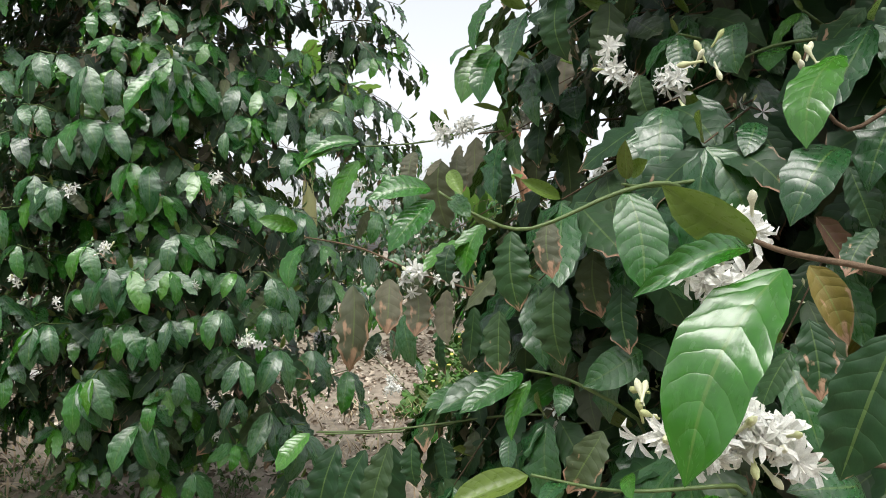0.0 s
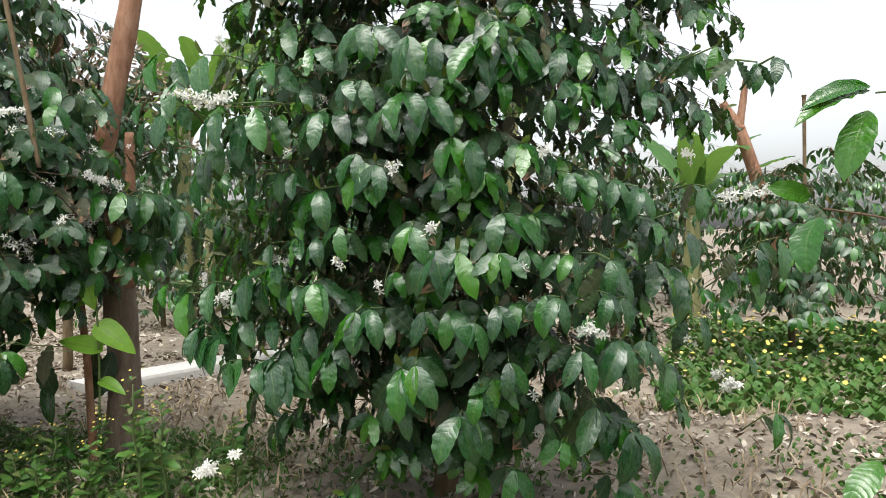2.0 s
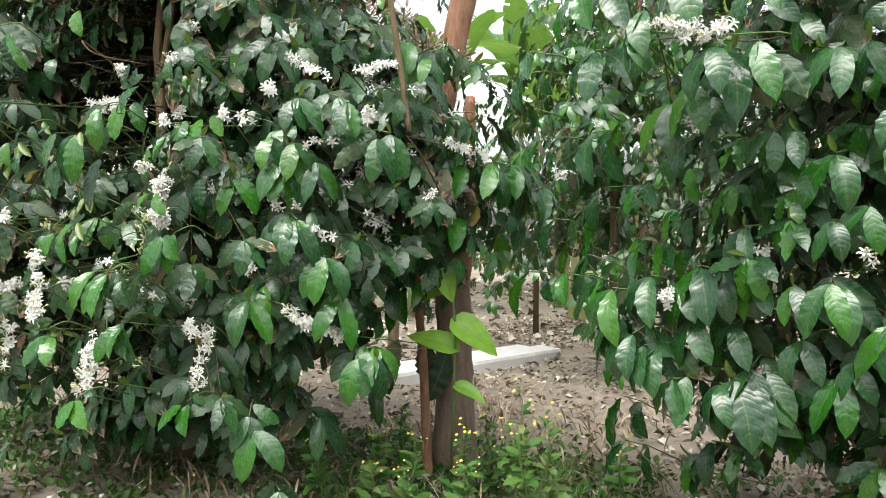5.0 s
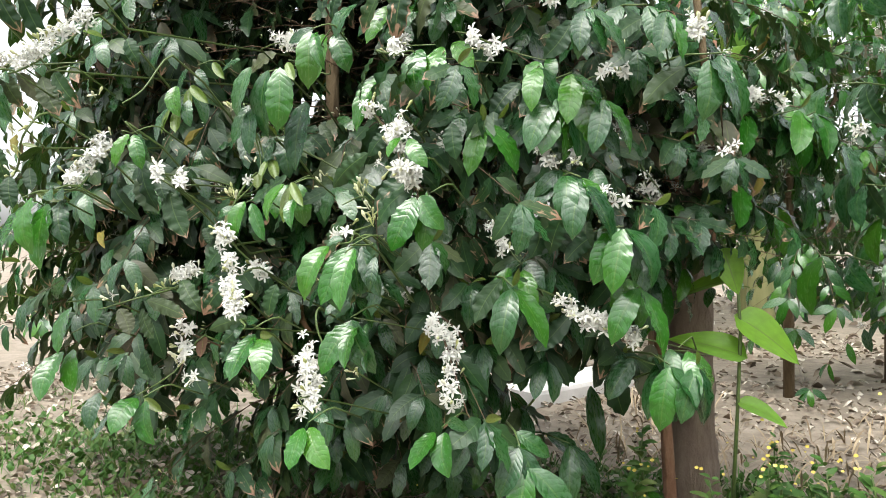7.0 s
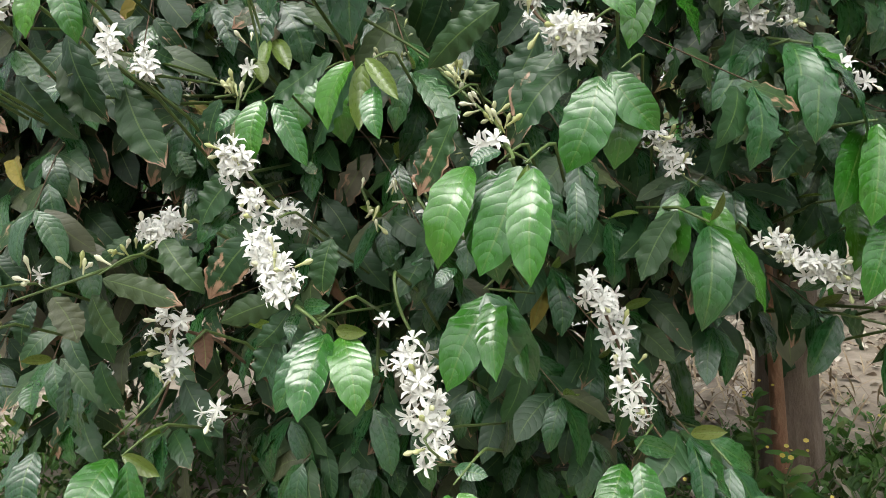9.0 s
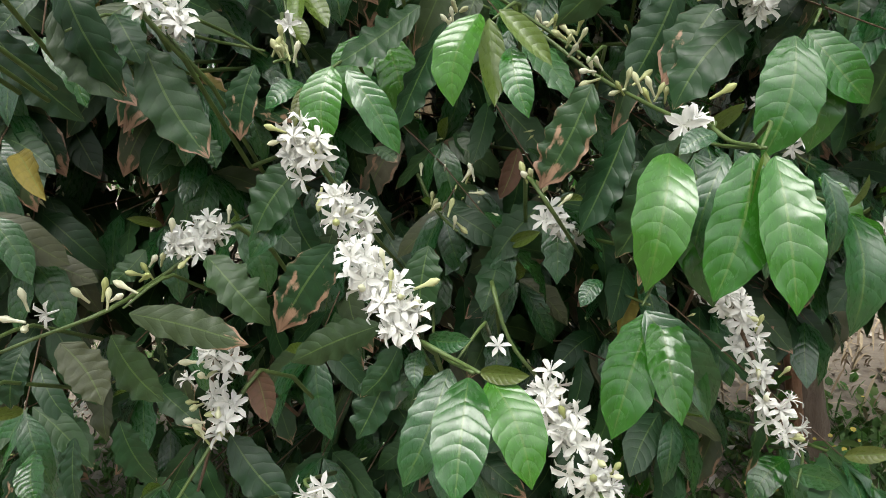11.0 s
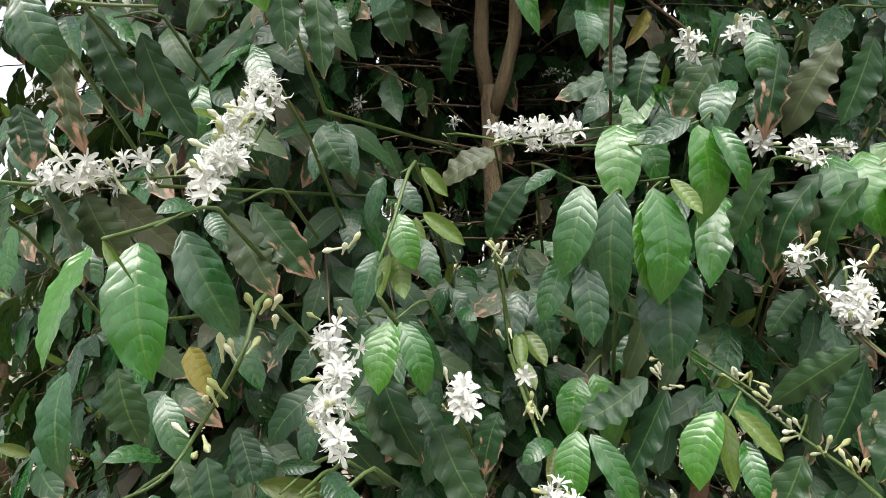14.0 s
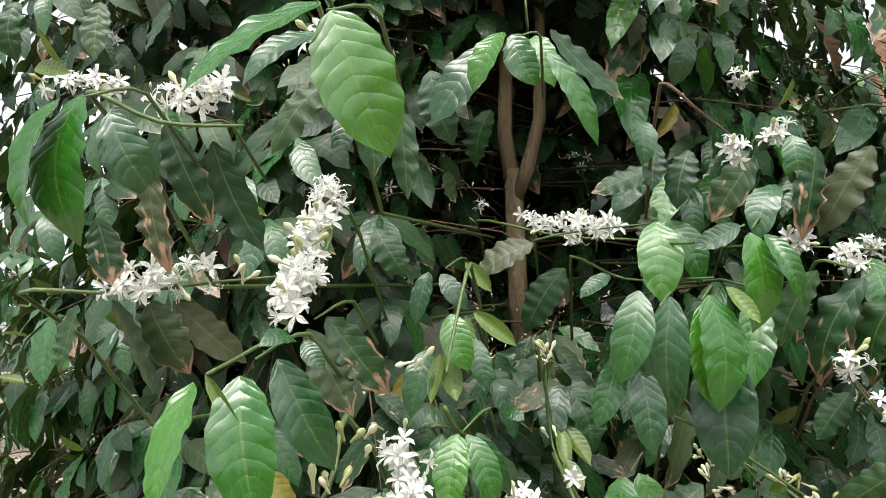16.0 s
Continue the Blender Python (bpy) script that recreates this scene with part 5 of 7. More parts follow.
bush.bud_row(b, (-3.706, 2.179, 0.798), (-3.706, 2.179, 0.798), 3)
bush.bud_row(b, (-3.668, 2.127, 0.781), (-3.668, 2.127, 0.781), 3)
bush.bud_row(b, (-3.649, 2.155, 0.826), (-3.649, 2.155, 0.826), 5)
bush.set_leaf(b, (-3.669, 1.990, 0.781), (-3.679, 1.961, 0.709), 0.61, "mature")
bush.set_leaf(b, (-3.735, 2.035, 0.884), (-3.707, 2.022, 0.868), 1.48, "mature")
bush.set_leaf(b, (-2.886, 2.988, 0.735), (-2.892, 2.942, 0.680), 1.18, "middle")
b = bush.twig([(-3.769, 1.840, 0.585), (-3.749, 1.828, 0.576)])
bush.row(b, (-3.748, 1.815, 0.590), (-3.748, 1.815, 0.590), 4)
b = bush.twig([(-3.148, 2.269, 0.765), (-3.083, 2.513, 0.680), (-2.981, 2.458, 0.646), (-2.893, 3.051, 0.528), (-2.850, 2.486, 0.609)])
bush.row(b, (-3.101, 2.308, 0.733), (-3.079, 2.317, 0.712), 10)
bush.row(b, (-3.070, 2.321, 0.702), (-2.945, 2.375, 0.649), 48)
bush.set_leaf(b, (-3.109, 2.387, 0.699), (-3.173, 2.335, 0.616), 0.47, "mature")
bush.set_leaf(b, (-3.069, 3.147, 0.537), (-3.083, 3.114, 0.379), 0.63, "mature")
bush.set_leaf(b, (-2.985, 3.173, 0.505), (-3.048, 3.114, 0.296), 0.48, "mature")
bush.set_leaf(b, (-3.104, 2.808, 0.612), (-3.175, 2.754, 0.538), 0.65, "mature")
bush.set_leaf(b, (-2.994, 2.822, 0.770), (-2.971, 2.786, 0.644), 0.49, "fresh")
bush.set_leaf(b, (-3.029, 2.812, 0.777), (-3.000, 2.779, 0.657), 0.46, "middle")
b = bush.twig([(-3.263, 2.234, 0.949), (-3.265, 2.309, 0.912), (-3.233, 2.322, 0.844), (-3.202, 2.314, 0.818)])
bush.row(b, (-3.270, 2.285, 0.912), (-3.234, 2.300, 0.845), 12)
b = bush.twig([(-3.160, 2.322, 1.116), (-3.104, 2.320, 1.047)])
bush.row(b, (-3.143, 2.301, 1.101), (-3.111, 2.297, 1.045), 12)
bush.set_leaf(b, (-3.041, 2.340, 1.039), (-3.001, 2.317, 0.981), 0.70, "middle")
b = bush.twig([(-3.040, 2.310, 0.992), (-2.980, 2.426, 0.968), (-2.937, 2.709, 0.966)])
bush.row(b, (-3.026, 2.292, 0.980), (-2.988, 2.365, 0.964), 8)
bush.set_leaf(b, (-2.937, 2.734, 0.968), (-2.905, 2.707, 0.917), 0.90, "fresh")
b = bush.twig([(-2.899, 2.869, 1.177), (-2.784, 2.924, 1.104)])
bush.row(b, (-2.879, 2.815, 1.154), (-2.798, 2.874, 1.105), 16)
bush.set_leaf(b, (-2.907, 2.982, 1.102), (-2.883, 2.970, 0.998), 0.72, "mature")
bush.set_leaf(b, (-2.799, 3.141, 1.125), (-2.827, 3.104, 1.011), 0.68, "mature")
bush.set_leaf(b, (-3.292, 2.131, 1.136), (-3.276, 2.117, 1.056), 0.60, "mature")
bush.set_leaf(b, (-3.272, 2.270, 1.174), (-3.287, 2.240, 1.063), 0.54, "mature")
bush.set_leaf(b, (-3.227, 2.321, 1.184), (-3.261, 2.281, 1.061), 0.49, "mature")
bush.set_leaf(b, (-3.178, 2.354, 1.179), (-3.172, 2.334, 1.080), 0.63, "mature")
bush.set_leaf(b, (-3.147, 2.326, 1.056), (-3.168, 2.294, 0.956), 0.58, "mature")
bush.set_leaf(b, (-3.165, 2.347, 0.939), (-3.182, 2.317, 0.838), 0.59, "mature")
bush.set_leaf(b, (-3.105, 2.321, 0.935), (-3.122, 2.291, 0.847), 0.61, "mature")
bush.set_leaf(b, (-3.062, 2.363, 0.924), (-3.052, 2.345, 0.829), 0.54, "mature")
bush.set_leaf(b, (-3.025, 2.369, 0.912), (-3.006, 2.335, 0.843), 0.69, "middle")
bush.set_leaf(b, (-3.039, 2.864, 1.302), (-3.050, 2.814, 1.198), 0.82, "fresh")
bush.set_leaf(b, (-3.005, 2.953, 1.284), (-2.993, 2.935, 1.158), 0.66, "mature")
bush.set_leaf(b, (-2.942, 3.018, 1.289), (-2.931, 3.000, 1.188), 0.85, "mature")
b = bush.twig([(-3.412, 2.119, 1.166), (-3.406, 2.109, 1.081), (-3.341, 2.041, 1.004), (-3.318, 2.052, 0.982)])
bush.row(b, (-3.401, 2.101, 1.152), (-3.406, 2.096, 1.088), 12)
bush.row(b, (-3.336, 2.027, 1.015), (-3.336, 2.027, 1.015), 22)
b = bush.twig([(-3.510, 1.932, 0.498), (-3.513, 1.938, 0.487)])
bush.set_leaf(b, (-3.450, 2.655, 0.271), (-3.477, 2.597, 0.165), 0.61, "fresh")
bush.set_leaf(b, (-3.467, 2.830, 0.214), (-3.413, 2.809, 0.094), 0.64, "fresh")
bush.set_leaf(b, (-3.431, 2.720, 0.295), (-3.361, 2.712, 0.263), 0.55, "middle")
b = bush.twig([(-4.008, 1.814, 0.743), (-3.960, 1.671, 0.752)])
b = bush.twig([(-3.852, 1.945, 0.657), (-3.908, 1.905, 0.573), (-3.910, 1.802, 0.537)])
bush.set_leaf(b, (-3.960, 1.747, 0.551), (-3.946, 1.710, 0.480), 0.52, "middle")
b = bush.twig([(-3.884, 2.181, 1.380), (-3.695, 2.200, 1.397)])
bush.row(b, (-3.844, 2.176, 1.393), (-3.760, 2.221, 1.392), 9)
bush.set_leaf(b, (-3.695, 2.201, 1.404), (-3.697, 2.158, 1.277), 0.67, "fresh")
bush.set_leaf(b, (-3.678, 2.223, 1.407), (-3.630, 2.209, 1.305), 0.70, "fresh")
bush.set_leaf(b, (-3.639, 2.061, 1.208), (-3.639, 2.019, 1.046), 0.53, "middle")
b = bush.twig([(-3.589, 2.279, 1.361), (-3.372, 2.206, 1.332)])
bush.row(b, (-3.489, 2.240, 1.357), (-3.489, 2.240, 1.357), 12)
bush.set_leaf(b, (-3.402, 2.186, 1.325), (-3.391, 2.151, 1.215), 0.66, "fresh")
bush.set_leaf(b, (-3.358, 2.206, 1.330), (-3.348, 2.170, 1.207), 0.55, "fresh")
bush.set_leaf(b, (-3.342, 2.228, 1.339), (-3.285, 2.218, 1.275), 0.70, "fresh")
b = bush.twig([(-3.331, 2.234, 1.363), (-3.257, 2.378, 1.338), (-3.165, 2.420, 1.310)])
bush.row(b, (-3.284, 2.232, 1.337), (-3.284, 2.232, 1.337), 8)
bush.row(b, (-3.238, 2.262, 1.320), (-3.238, 2.262, 1.320), 4)
bush.set_leaf(b, (-3.189, 2.374, 1.309), (-3.178, 2.339, 1.220), 0.55, "fresh")
bush.set_leaf(b, (-3.173, 2.424, 1.324), (-3.151, 2.395, 1.271), 0.88, "fresh")
bush.set_leaf(b, (-3.106, 2.350, 1.213), (-3.096, 2.314, 1.099), 0.47, "middle")
b = bush.twig([(-3.029, 2.336, 1.261), (-2.900, 3.011, 1.328)])
bush.row(b, (-2.989, 2.262, 1.238), (-2.979, 2.484, 1.268), 9)
bush.row(b, (-2.953, 2.775, 1.311), (-2.917, 2.917, 1.319), 8)
bush.set_leaf(b, (-2.935, 2.934, 1.241), (-2.903, 2.912, 1.309), 0.74, "tender")
bush.set_leaf(b, (-3.264, 2.290, 1.183), (-3.259, 2.274, 1.071), 0.58, "mature")
bush.set_leaf(b, (-3.288, 2.253, 1.180), (-3.288, 2.235, 1.068), 0.55, "mature")
b = bush.twig([(-2.868, 2.294, 1.291), (-2.810, 2.323, 1.291)])
bush.row(b, (-2.799, 2.306, 1.310), (-2.799, 2.306, 1.310), 22)
bush.tuft((-2.763, 2.356, 1.268), 0.109, 2)
b = bush.twig([(-2.796, 2.505, 1.277), (-2.810, 2.869, 1.267), (-2.646, 2.882, 1.223)])
bush.row(b, (-2.877, 2.825, 1.295), (-2.675, 2.876, 1.237), 34)
bush.tuft((-2.774, 2.885, 1.217), 0.111, 2)
bush.tuft((-2.612, 2.928, 1.215), 0.109, 2)
b = bush.twig([(-2.933, 2.763, 1.155), (-2.825, 2.955, 1.061)])
bush.row(b, (-2.887, 2.761, 1.125), (-2.811, 2.827, 1.074), 14)
bush.tuft((-2.824, 3.029, 1.052), 0.094, 2)
b = bush.twig([(-2.958, 2.438, 1.051), (-2.952, 2.760, 0.959)])
bush.row(b, (-2.976, 2.570, 1.026), (-2.969, 2.729, 0.960), 12)
bush.tuft((-2.941, 2.740, 0.950), 0.098, 2)
b = bush.twig([(-3.452, 2.673, 1.638), (-3.043, 2.437, 1.478)])
bush.row(b, (-3.232, 2.438, 1.550), (-3.017, 2.398, 1.460), 16)
bush.row(b, (-3.095, 2.220, 1.395), (-3.095, 2.220, 1.395), 9)
bush.tuft((-3.020, 2.228, 1.366), 0.092, 2)
b = bush.twig([(-2.963, 2.443, 1.471), (-2.879, 2.618, 1.531)])
bush.row(b, (-2.931, 2.442, 1.472), (-2.872, 2.587, 1.521), 18)
bush.tuft((-2.861, 2.283, 1.354), 0.090, 2)
bush.tuft((-2.905, 2.291, 1.375), 0.082, 2)
bush.row(b, (-3.077, 2.321, 1.067), (-3.077, 2.321, 1.067), 8)
bush.row(b, (-2.383, 3.146, 1.103), (-2.383, 3.146, 1.099), 1)
bush.tuft((-3.008, 2.326, 1.193), 0.114, 2)
bush.tuft((-3.109, 2.320, 1.205), 0.126, 2)
bush.tuft((-3.077, 2.306, 1.254), 0.115, 2)
bush.tuft((-3.079, 2.280, 1.023), 0.105, 2)
bush.tuft((-3.051, 2.285, 1.015), 0.095, 2)
bush.tuft((-2.973, 2.320, 0.905), 0.114, 2)
bush.tuft((-2.975, 2.401, 0.789), 0.098, 2)
bush.tuft((-2.790, 2.646, 1.546), 0.092, 2)
bush.tuft((-3.107, 2.905, 1.712), 0.106, 2)
bush.tuft((-3.468, 2.629, 1.692), 0.092, 2)
bush.tuft((-3.561, 2.465, 1.529), 0.122, 2)
bush.tuft((-3.505, 2.489, 1.528), 0.111, 2)
bush.tuft((-3.147, 2.285, 1.272), 0.096, 2)
bush.tuft((-2.909, 2.429, 0.580), 0.108, 2)
bush.tuft((-2.844, 2.421, 0.622), 0.096, 2)
bush.tuft((-3.184, 2.582, 0.335), 0.131, 2)
bush.tuft((-3.163, 2.197, 0.423), 0.104, 2)
bush.tuft((-2.938, 2.864, 0.796), 0.091, 2)
b = bush.twig([(-3.699, 2.527, 1.696), (-3.681, 2.509, 1.812)])
bush.tuft((-3.548, 2.240, 1.288), 0.123, 2)
bush.tuft((-3.645, 2.442, 1.533), 0.112, 2)
bush.tuft((-3.111, 2.308, 1.208), 0.140, 2)
bush.tuft((-2.781, 2.309, 1.251), 0.119, 2)
bush.tuft((-3.042, 2.282, 1.005), 0.122, 2)
bush.tuft((-2.962, 2.312, 0.904), 0.129, 2)
bush.tuft((-3.189, 2.225, 0.771), 0.122, 2)
bush.tuft((-2.936, 2.344, 0.771), 0.123, 2)
bush.tuft((-3.436, 2.523, 1.656), 0.151, 2)
bush.tuft((-3.608, 2.524, 1.878), 0.154, 2)
bush.tuft((-3.241, 2.423, 1.600), 0.131, 2)
bush.tuft((-3.627, 2.550, 1.541), 0.156, 2)
bush.tuft((-3.205, 2.733, 1.670), 0.157, 2)
bush.tuft((-3.017, 2.888, 1.679), 0.147, 2)
bush.tuft((-2.911, 2.783, 1.537), 0.141, 2)
bush.tuft((-2.929, 3.002, 1.690), 0.137, 2)
bush.tuft((-3.013, 2.248, 1.376), 0.109, 2)
bush.tuft((-2.953, 2.747, 1.172), 0.115, 2)
bush.tuft((-2.799, 2.903, 1.029), 0.119, 2)
bush.tuft((-2.655, 3.031, 1.215), 0.148, 2)
bush.tuft((-2.656, 2.967, 1.189), 0.119, 2)
bush.tuft((-3.008, 2.799, 0.895), 0.118, 2)
bush.tuft((-2.872, 2.349, 0.601), 0.112, 2)
bush.tuft((-2.819, 2.373, 0.599), 0.112, 2)
bush.tuft((-3.143, 2.190, 0.383), 0.121, 2)
bush.tuft((-3.064, 2.216, 0.204), 0.110, 2)
bush.tuft((-3.277, 2.261, 1.152), 0.114, 2)
bush.tuft((-3.206, 2.904, 1.748), 0.137, 2)
bush.tuft((-3.583, 2.608, 1.848), 0.157, 2)
bush.tuft((-3.248, 2.513, 1.702), 0.122, 2)
bush.tuft((-2.846, 2.952, 1.412), 0.134, 2)
bush.tuft((-2.645, 3.094, 1.022), 0.123, 2)
bush.tuft((-2.720, 3.076, 0.975), 0.124, 2)
bush.tuft((-2.547, 3.076, 1.140), 0.121, 2)
bush.set_leaf(b, (-2.885, 2.805, 1.228), (-2.860, 2.774, 1.124), 0.67, "dusty")
bush.set_leaf(b, (-2.830, 2.822, 1.204), (-2.821, 2.786, 1.088), 0.68, "dusty")
bush.set_leaf(b, (-3.030, 2.845, 0.583), (-3.032, 2.803, 0.424), 0.51, "dusty")
bush.set_leaf(b, (-3.186, 2.958, 0.487), (-3.132, 2.959, 0.338), 0.63, "mature")
bush.tuft((-3.686, 2.478, 1.917), 0.150, 2)
bush.tuft((-3.585, 2.602, 1.911), 0.141, 2)
bush.tuft((-3.434, 2.688, 1.890), 0.155, 2)
bush.tuft((-3.699, 2.533, 1.774), 0.153, 2)
bush.tuft((-3.531, 2.628, 1.751), 0.141, 2)
bush.tuft((-3.248, 2.870, 1.837), 0.133, 2)
bush.tuft((-3.875, 2.568, 1.684), 0.158, 2)
bush.tuft((-3.253, 2.735, 1.719), 0.128, 2)
bush.tuft((-3.618, 2.581, 1.978), 0.140, 2)
bush.tuft((-3.480, 2.679, 1.985), 0.129, 2)
bush.tuft((-3.094, 2.928, 1.761), 0.133, 2)
bush.tuft((-3.735, 2.552, 1.553), 0.142, 2)
bush.tuft((-2.926, 3.004, 1.662), 0.120, 2)
bush.tuft((-2.644, 2.832, 1.212), 0.123, 2)
bush.tuft((-2.622, 3.062, 1.220), 0.119, 2)

bush.grade = "half"
side_reach = lambda z, w: (0.42 + (0.6 if math.cos(w) < 0 or z > 0.85 else 0.05) * abs(math.cos(w))) * (1.05 - 0.25 * max(0, z - 1.2) - 0.5 * max(0, 0.5 - z))
bush.fill((-3.95, 2.75, 0), (0.3, 2.5), side_reach, 230, (180, 360), 0.03, 8, 0.125, green=0.12, start=0.12)
bush.fill((-3.95, 2.75, 0), (0.3, 2.5), side_reach, 120, (0, 180), 0.03, 6)
bush.fill((-2.98, 2.93, 0), (0.95, 1.6), lambda z, w: 0.34, 26, (180, 390), 0.25, 6, 0.115, green=0.5, start=0.1)
bush.fill((-3.25, 2.85, 0), (0.75, 1.6), lambda z, w: 0.45, 60, (180, 400), 0.1, 6, 0.12, green=0.45, start=0.2)
bush.fill((-3.6, 3.05, 0), (1.25, 1.85), lambda z, w: 0.5, 75, (170, 370), 0.05, 7, 0.125, green=0.5, start=0.15)
bush.grade = "low"
bush.fill((-3.85, 3.1, 0), (1.5, 2.4), lambda z, w: 0.7, 75, (0, 360), 0.05, 8, 0.13, green=0.1, start=0.1)
# Dense top layer added to darken the bush's interior.
bush.fill((-4.15, 3.0, 0), (2.12, 2.75), lambda z, w: 0.55, 75, (0, 360), 0.08, 8, 0.13, green=0.7, start=0.1)
bush.fill((-3.9, 3.0, 0), (1.15, 2.0), lambda z, w: 0.5, 70, (0, 180), 0.0, 8, 0.13, green=0.0, start=0.05)
bush.fill((-3.75, 2.6, 0), (0.35, 0.9), lambda z, w: 0.42, 45, (170, 370), 0.03, 7, 0.125, green=0.15, start=0.1)
bush.fill((-4.6, 3.1, 0), (1.2, 2.5), lambda z, w: 0.6, 70, (0, 360), 0.02, 8, 0.13, green=0.1, start=0.05)
bush.fill((-4.35, 2.5, 0), (0.75, 1.75), lambda z, w: 0.5, 75, (180, 330), 0.02, 7, 0.125, green=0.08, start=0.1)
bush.fill((-3.27, 2.62, 0), (0.6, 0.86), lambda z, w: 0.19, 16, (150, 390), 0.0, 6, 0.12, green=0.0, start=0.1)
bush.fill((-3.42, 2.56, 0), (0.6, 0.9), lambda z, w: 0.2, 14, (150, 390), 0.0, 6, 0.12, green=0.0, start=0.1)
# Unseen overhang above the view, added to shade the bush's upper left.
bush.fill((-4.5, 2.5, 0), (2.25, 2.8), lambda z, w: 0.65, 60, (0, 360), 0.02, 7, 0.14, green=0.2, start=0.1, droop=0.0)
bush.fill((-4.75, 2.75, 0), (0.5, 2.5), lambda z, w: 0.66, 150, (100, 330), 0.03, 7, 0.125, green=0.15, start=0.25)
bush.close()
bush = Bush("tall dense coffee bush with drooping glossy leaves", (-1.35, 3.05, 0), 12, 300, (0.05, -1, 0.25))
bush.young = ("middle", "middle", "middle", "fresh")
bush.stem([(-1.37, 3.04, -0.05), (-1.35, 3.05, 0.15), (-1.38, 3.04, 0.45), (-1.34, 3.05, 0.9), (-1.36, 3.04, 1.6), (-1.3, 3.05, 2.5)], [0.055, 0.043, 0.04, 0.034, 0.026, 0.012])
bush.stem([(-1.37, 3.05, 0.25), (-1.3, 3.03, 0.45), (-1.26, 3.02, 0.9), (-1.2, 3.03, 1.7)], [0.024, 0.024, 0.021, 0.012])
b = None
bush.tuft((-1.429, 2.391, 1.676), 0.117, 2)
bush.tuft((-1.757, 2.575, 1.744), 0.130, 2)
bush.tuft((-1.295, 2.428, 1.639), 0.137, 2)
bush.tuft((-1.084, 2.484, 1.644), 0.127, 2)
bush.tuft((-1.025, 2.499, 1.634), 0.137, 2)
bush.tuft((-1.211, 2.450, 1.629), 0.108, 2)
bush.tuft((-1.681, 2.515, 1.525), 0.095, 2)
bush.tuft((-1.431, 2.388, 1.502), 0.098, 2)
bush.tuft((-1.489, 2.391, 1.506), 0.079, 2)
bush.tuft((-1.306, 2.422, 1.465), 0.127, 2)
bush.tuft((-1.230, 2.445, 1.455), 0.137, 2)
bush.tuft((-1.753, 2.489, 1.431), 0.127, 2)
bush.tuft((-1.703, 2.579, 1.441), 0.130, 2)
bush.tuft((-1.816, 2.341, 1.413), 0.150, 2)
bush.tuft((-0.866, 2.529, 1.429), 0.088, 2)
bush.tuft((-1.165, 2.462, 1.323), 0.128, 2)
bush.tuft((-1.106, 2.481, 1.314), 0.137, 2)
bush.tuft((-1.465, 2.415, 1.279), 0.090, 2)
bush.tuft((-1.392, 2.393, 1.239), 0.098, 2)
bush.tuft((-1.766, 2.633, 1.175), 0.134, 2)
bush.tuft((-1.675, 2.598, 1.180), 0.120, 2)
bush.tuft((-1.014, 2.490, 1.084), 0.127, 2)
bush.tuft((-0.963, 2.500, 1.074), 0.117, 2)
bush.tuft((-1.208, 2.397, 0.975), 0.135, 2)
bush.tuft((-1.142, 2.416, 0.956), 0.096, 2)
bush.tuft((-1.274, 2.382, 1.045), 0.106, 2)
bush.tuft((-1.612, 2.422, 0.870), 0.122, 2)
bush.tuft((-1.688, 2.435, 0.860), 0.082, 2)
bush.tuft((-1.440, 2.448, 0.787), 0.121, 2)
bush.tuft((-1.487, 2.443, 0.778), 0.111, 2)
bush.tuft((-0.879, 2.433, 0.835), 0.104, 2)
bush.tuft((-0.835, 2.406, 0.829), 0.093, 2)
bush.tuft((-1.027, 2.441, 0.800), 0.096, 2)
bush.tuft((-1.165, 2.424, 0.792), 0.116, 2)
bush.tuft((-1.094, 2.425, 0.749), 0.096, 2)
bush.tuft((-0.699, 2.439, 0.836), 0.083, 2)
bush.tuft((-0.652, 2.488, 0.823), 0.085, 2)
bush.tuft((-0.660, 2.445, 0.703), 0.129, 2)
bush.tuft((-0.597, 2.626, 0.679), 0.119, 2)
bush.tuft((-0.770, 2.384, 0.677), 0.100, 2)
bush.tuft((-1.272, 2.480, 0.776), 0.100, 2)
bush.tuft((-1.752, 2.534, 0.631), 0.129, 2)
bush.tuft((-1.350, 2.478, 0.594), 0.142, 2)
bush.tuft((-1.294, 2.449, 0.610), 0.119, 2)
bush.tuft((-1.355, 2.516, 0.477), 0.103, 2)
bush.tuft((-1.574, 3.003, 0.350), 0.113, 2)
bush.tuft((-1.165, 2.510, 0.441), 0.131, 2)
bush.tuft((-1.120, 2.516, 0.432), 0.121, 2)
bush.tuft((-1.873, 3.320, 0.204), 0.155, 2)
bush.tuft((-0.524, 2.917, 0.561), 0.132, 2)
bush.tuft((-0.741, 2.530, 1.190), 0.106, 2)
bush.tuft((-0.675, 2.554, 1.181), 0.097, 2)
bush.tuft((-0.608, 2.547, 1.152), 0.096, 2)
bush.tuft((-0.806, 2.505, 1.199), 0.086, 2)
bush.tuft((-0.689, 2.443, 0.935), 0.083, 2)
bush.tuft((-0.559, 2.768, 0.921), 0.125, 2)
bush.tuft((-0.502, 2.894, 0.897), 0.130, 2)
bush.tuft((-0.442, 2.949, 1.012), 0.132, 2)
bush.tuft((-0.112, 3.200, 0.985), 0.140, 2)
bush.tuft((-0.190, 3.205, 0.944), 0.141, 2)
bush.tuft((-0.227, 3.224, 0.880), 0.143, 2)
bush.tuft((-0.176, 2.875, 0.409), 0.105, 2)
bush.tuft((-0.407, 2.221, 1.484), 0.080, 2)
bush.tuft((-0.440, 2.333, 1.498), 0.076, 2)
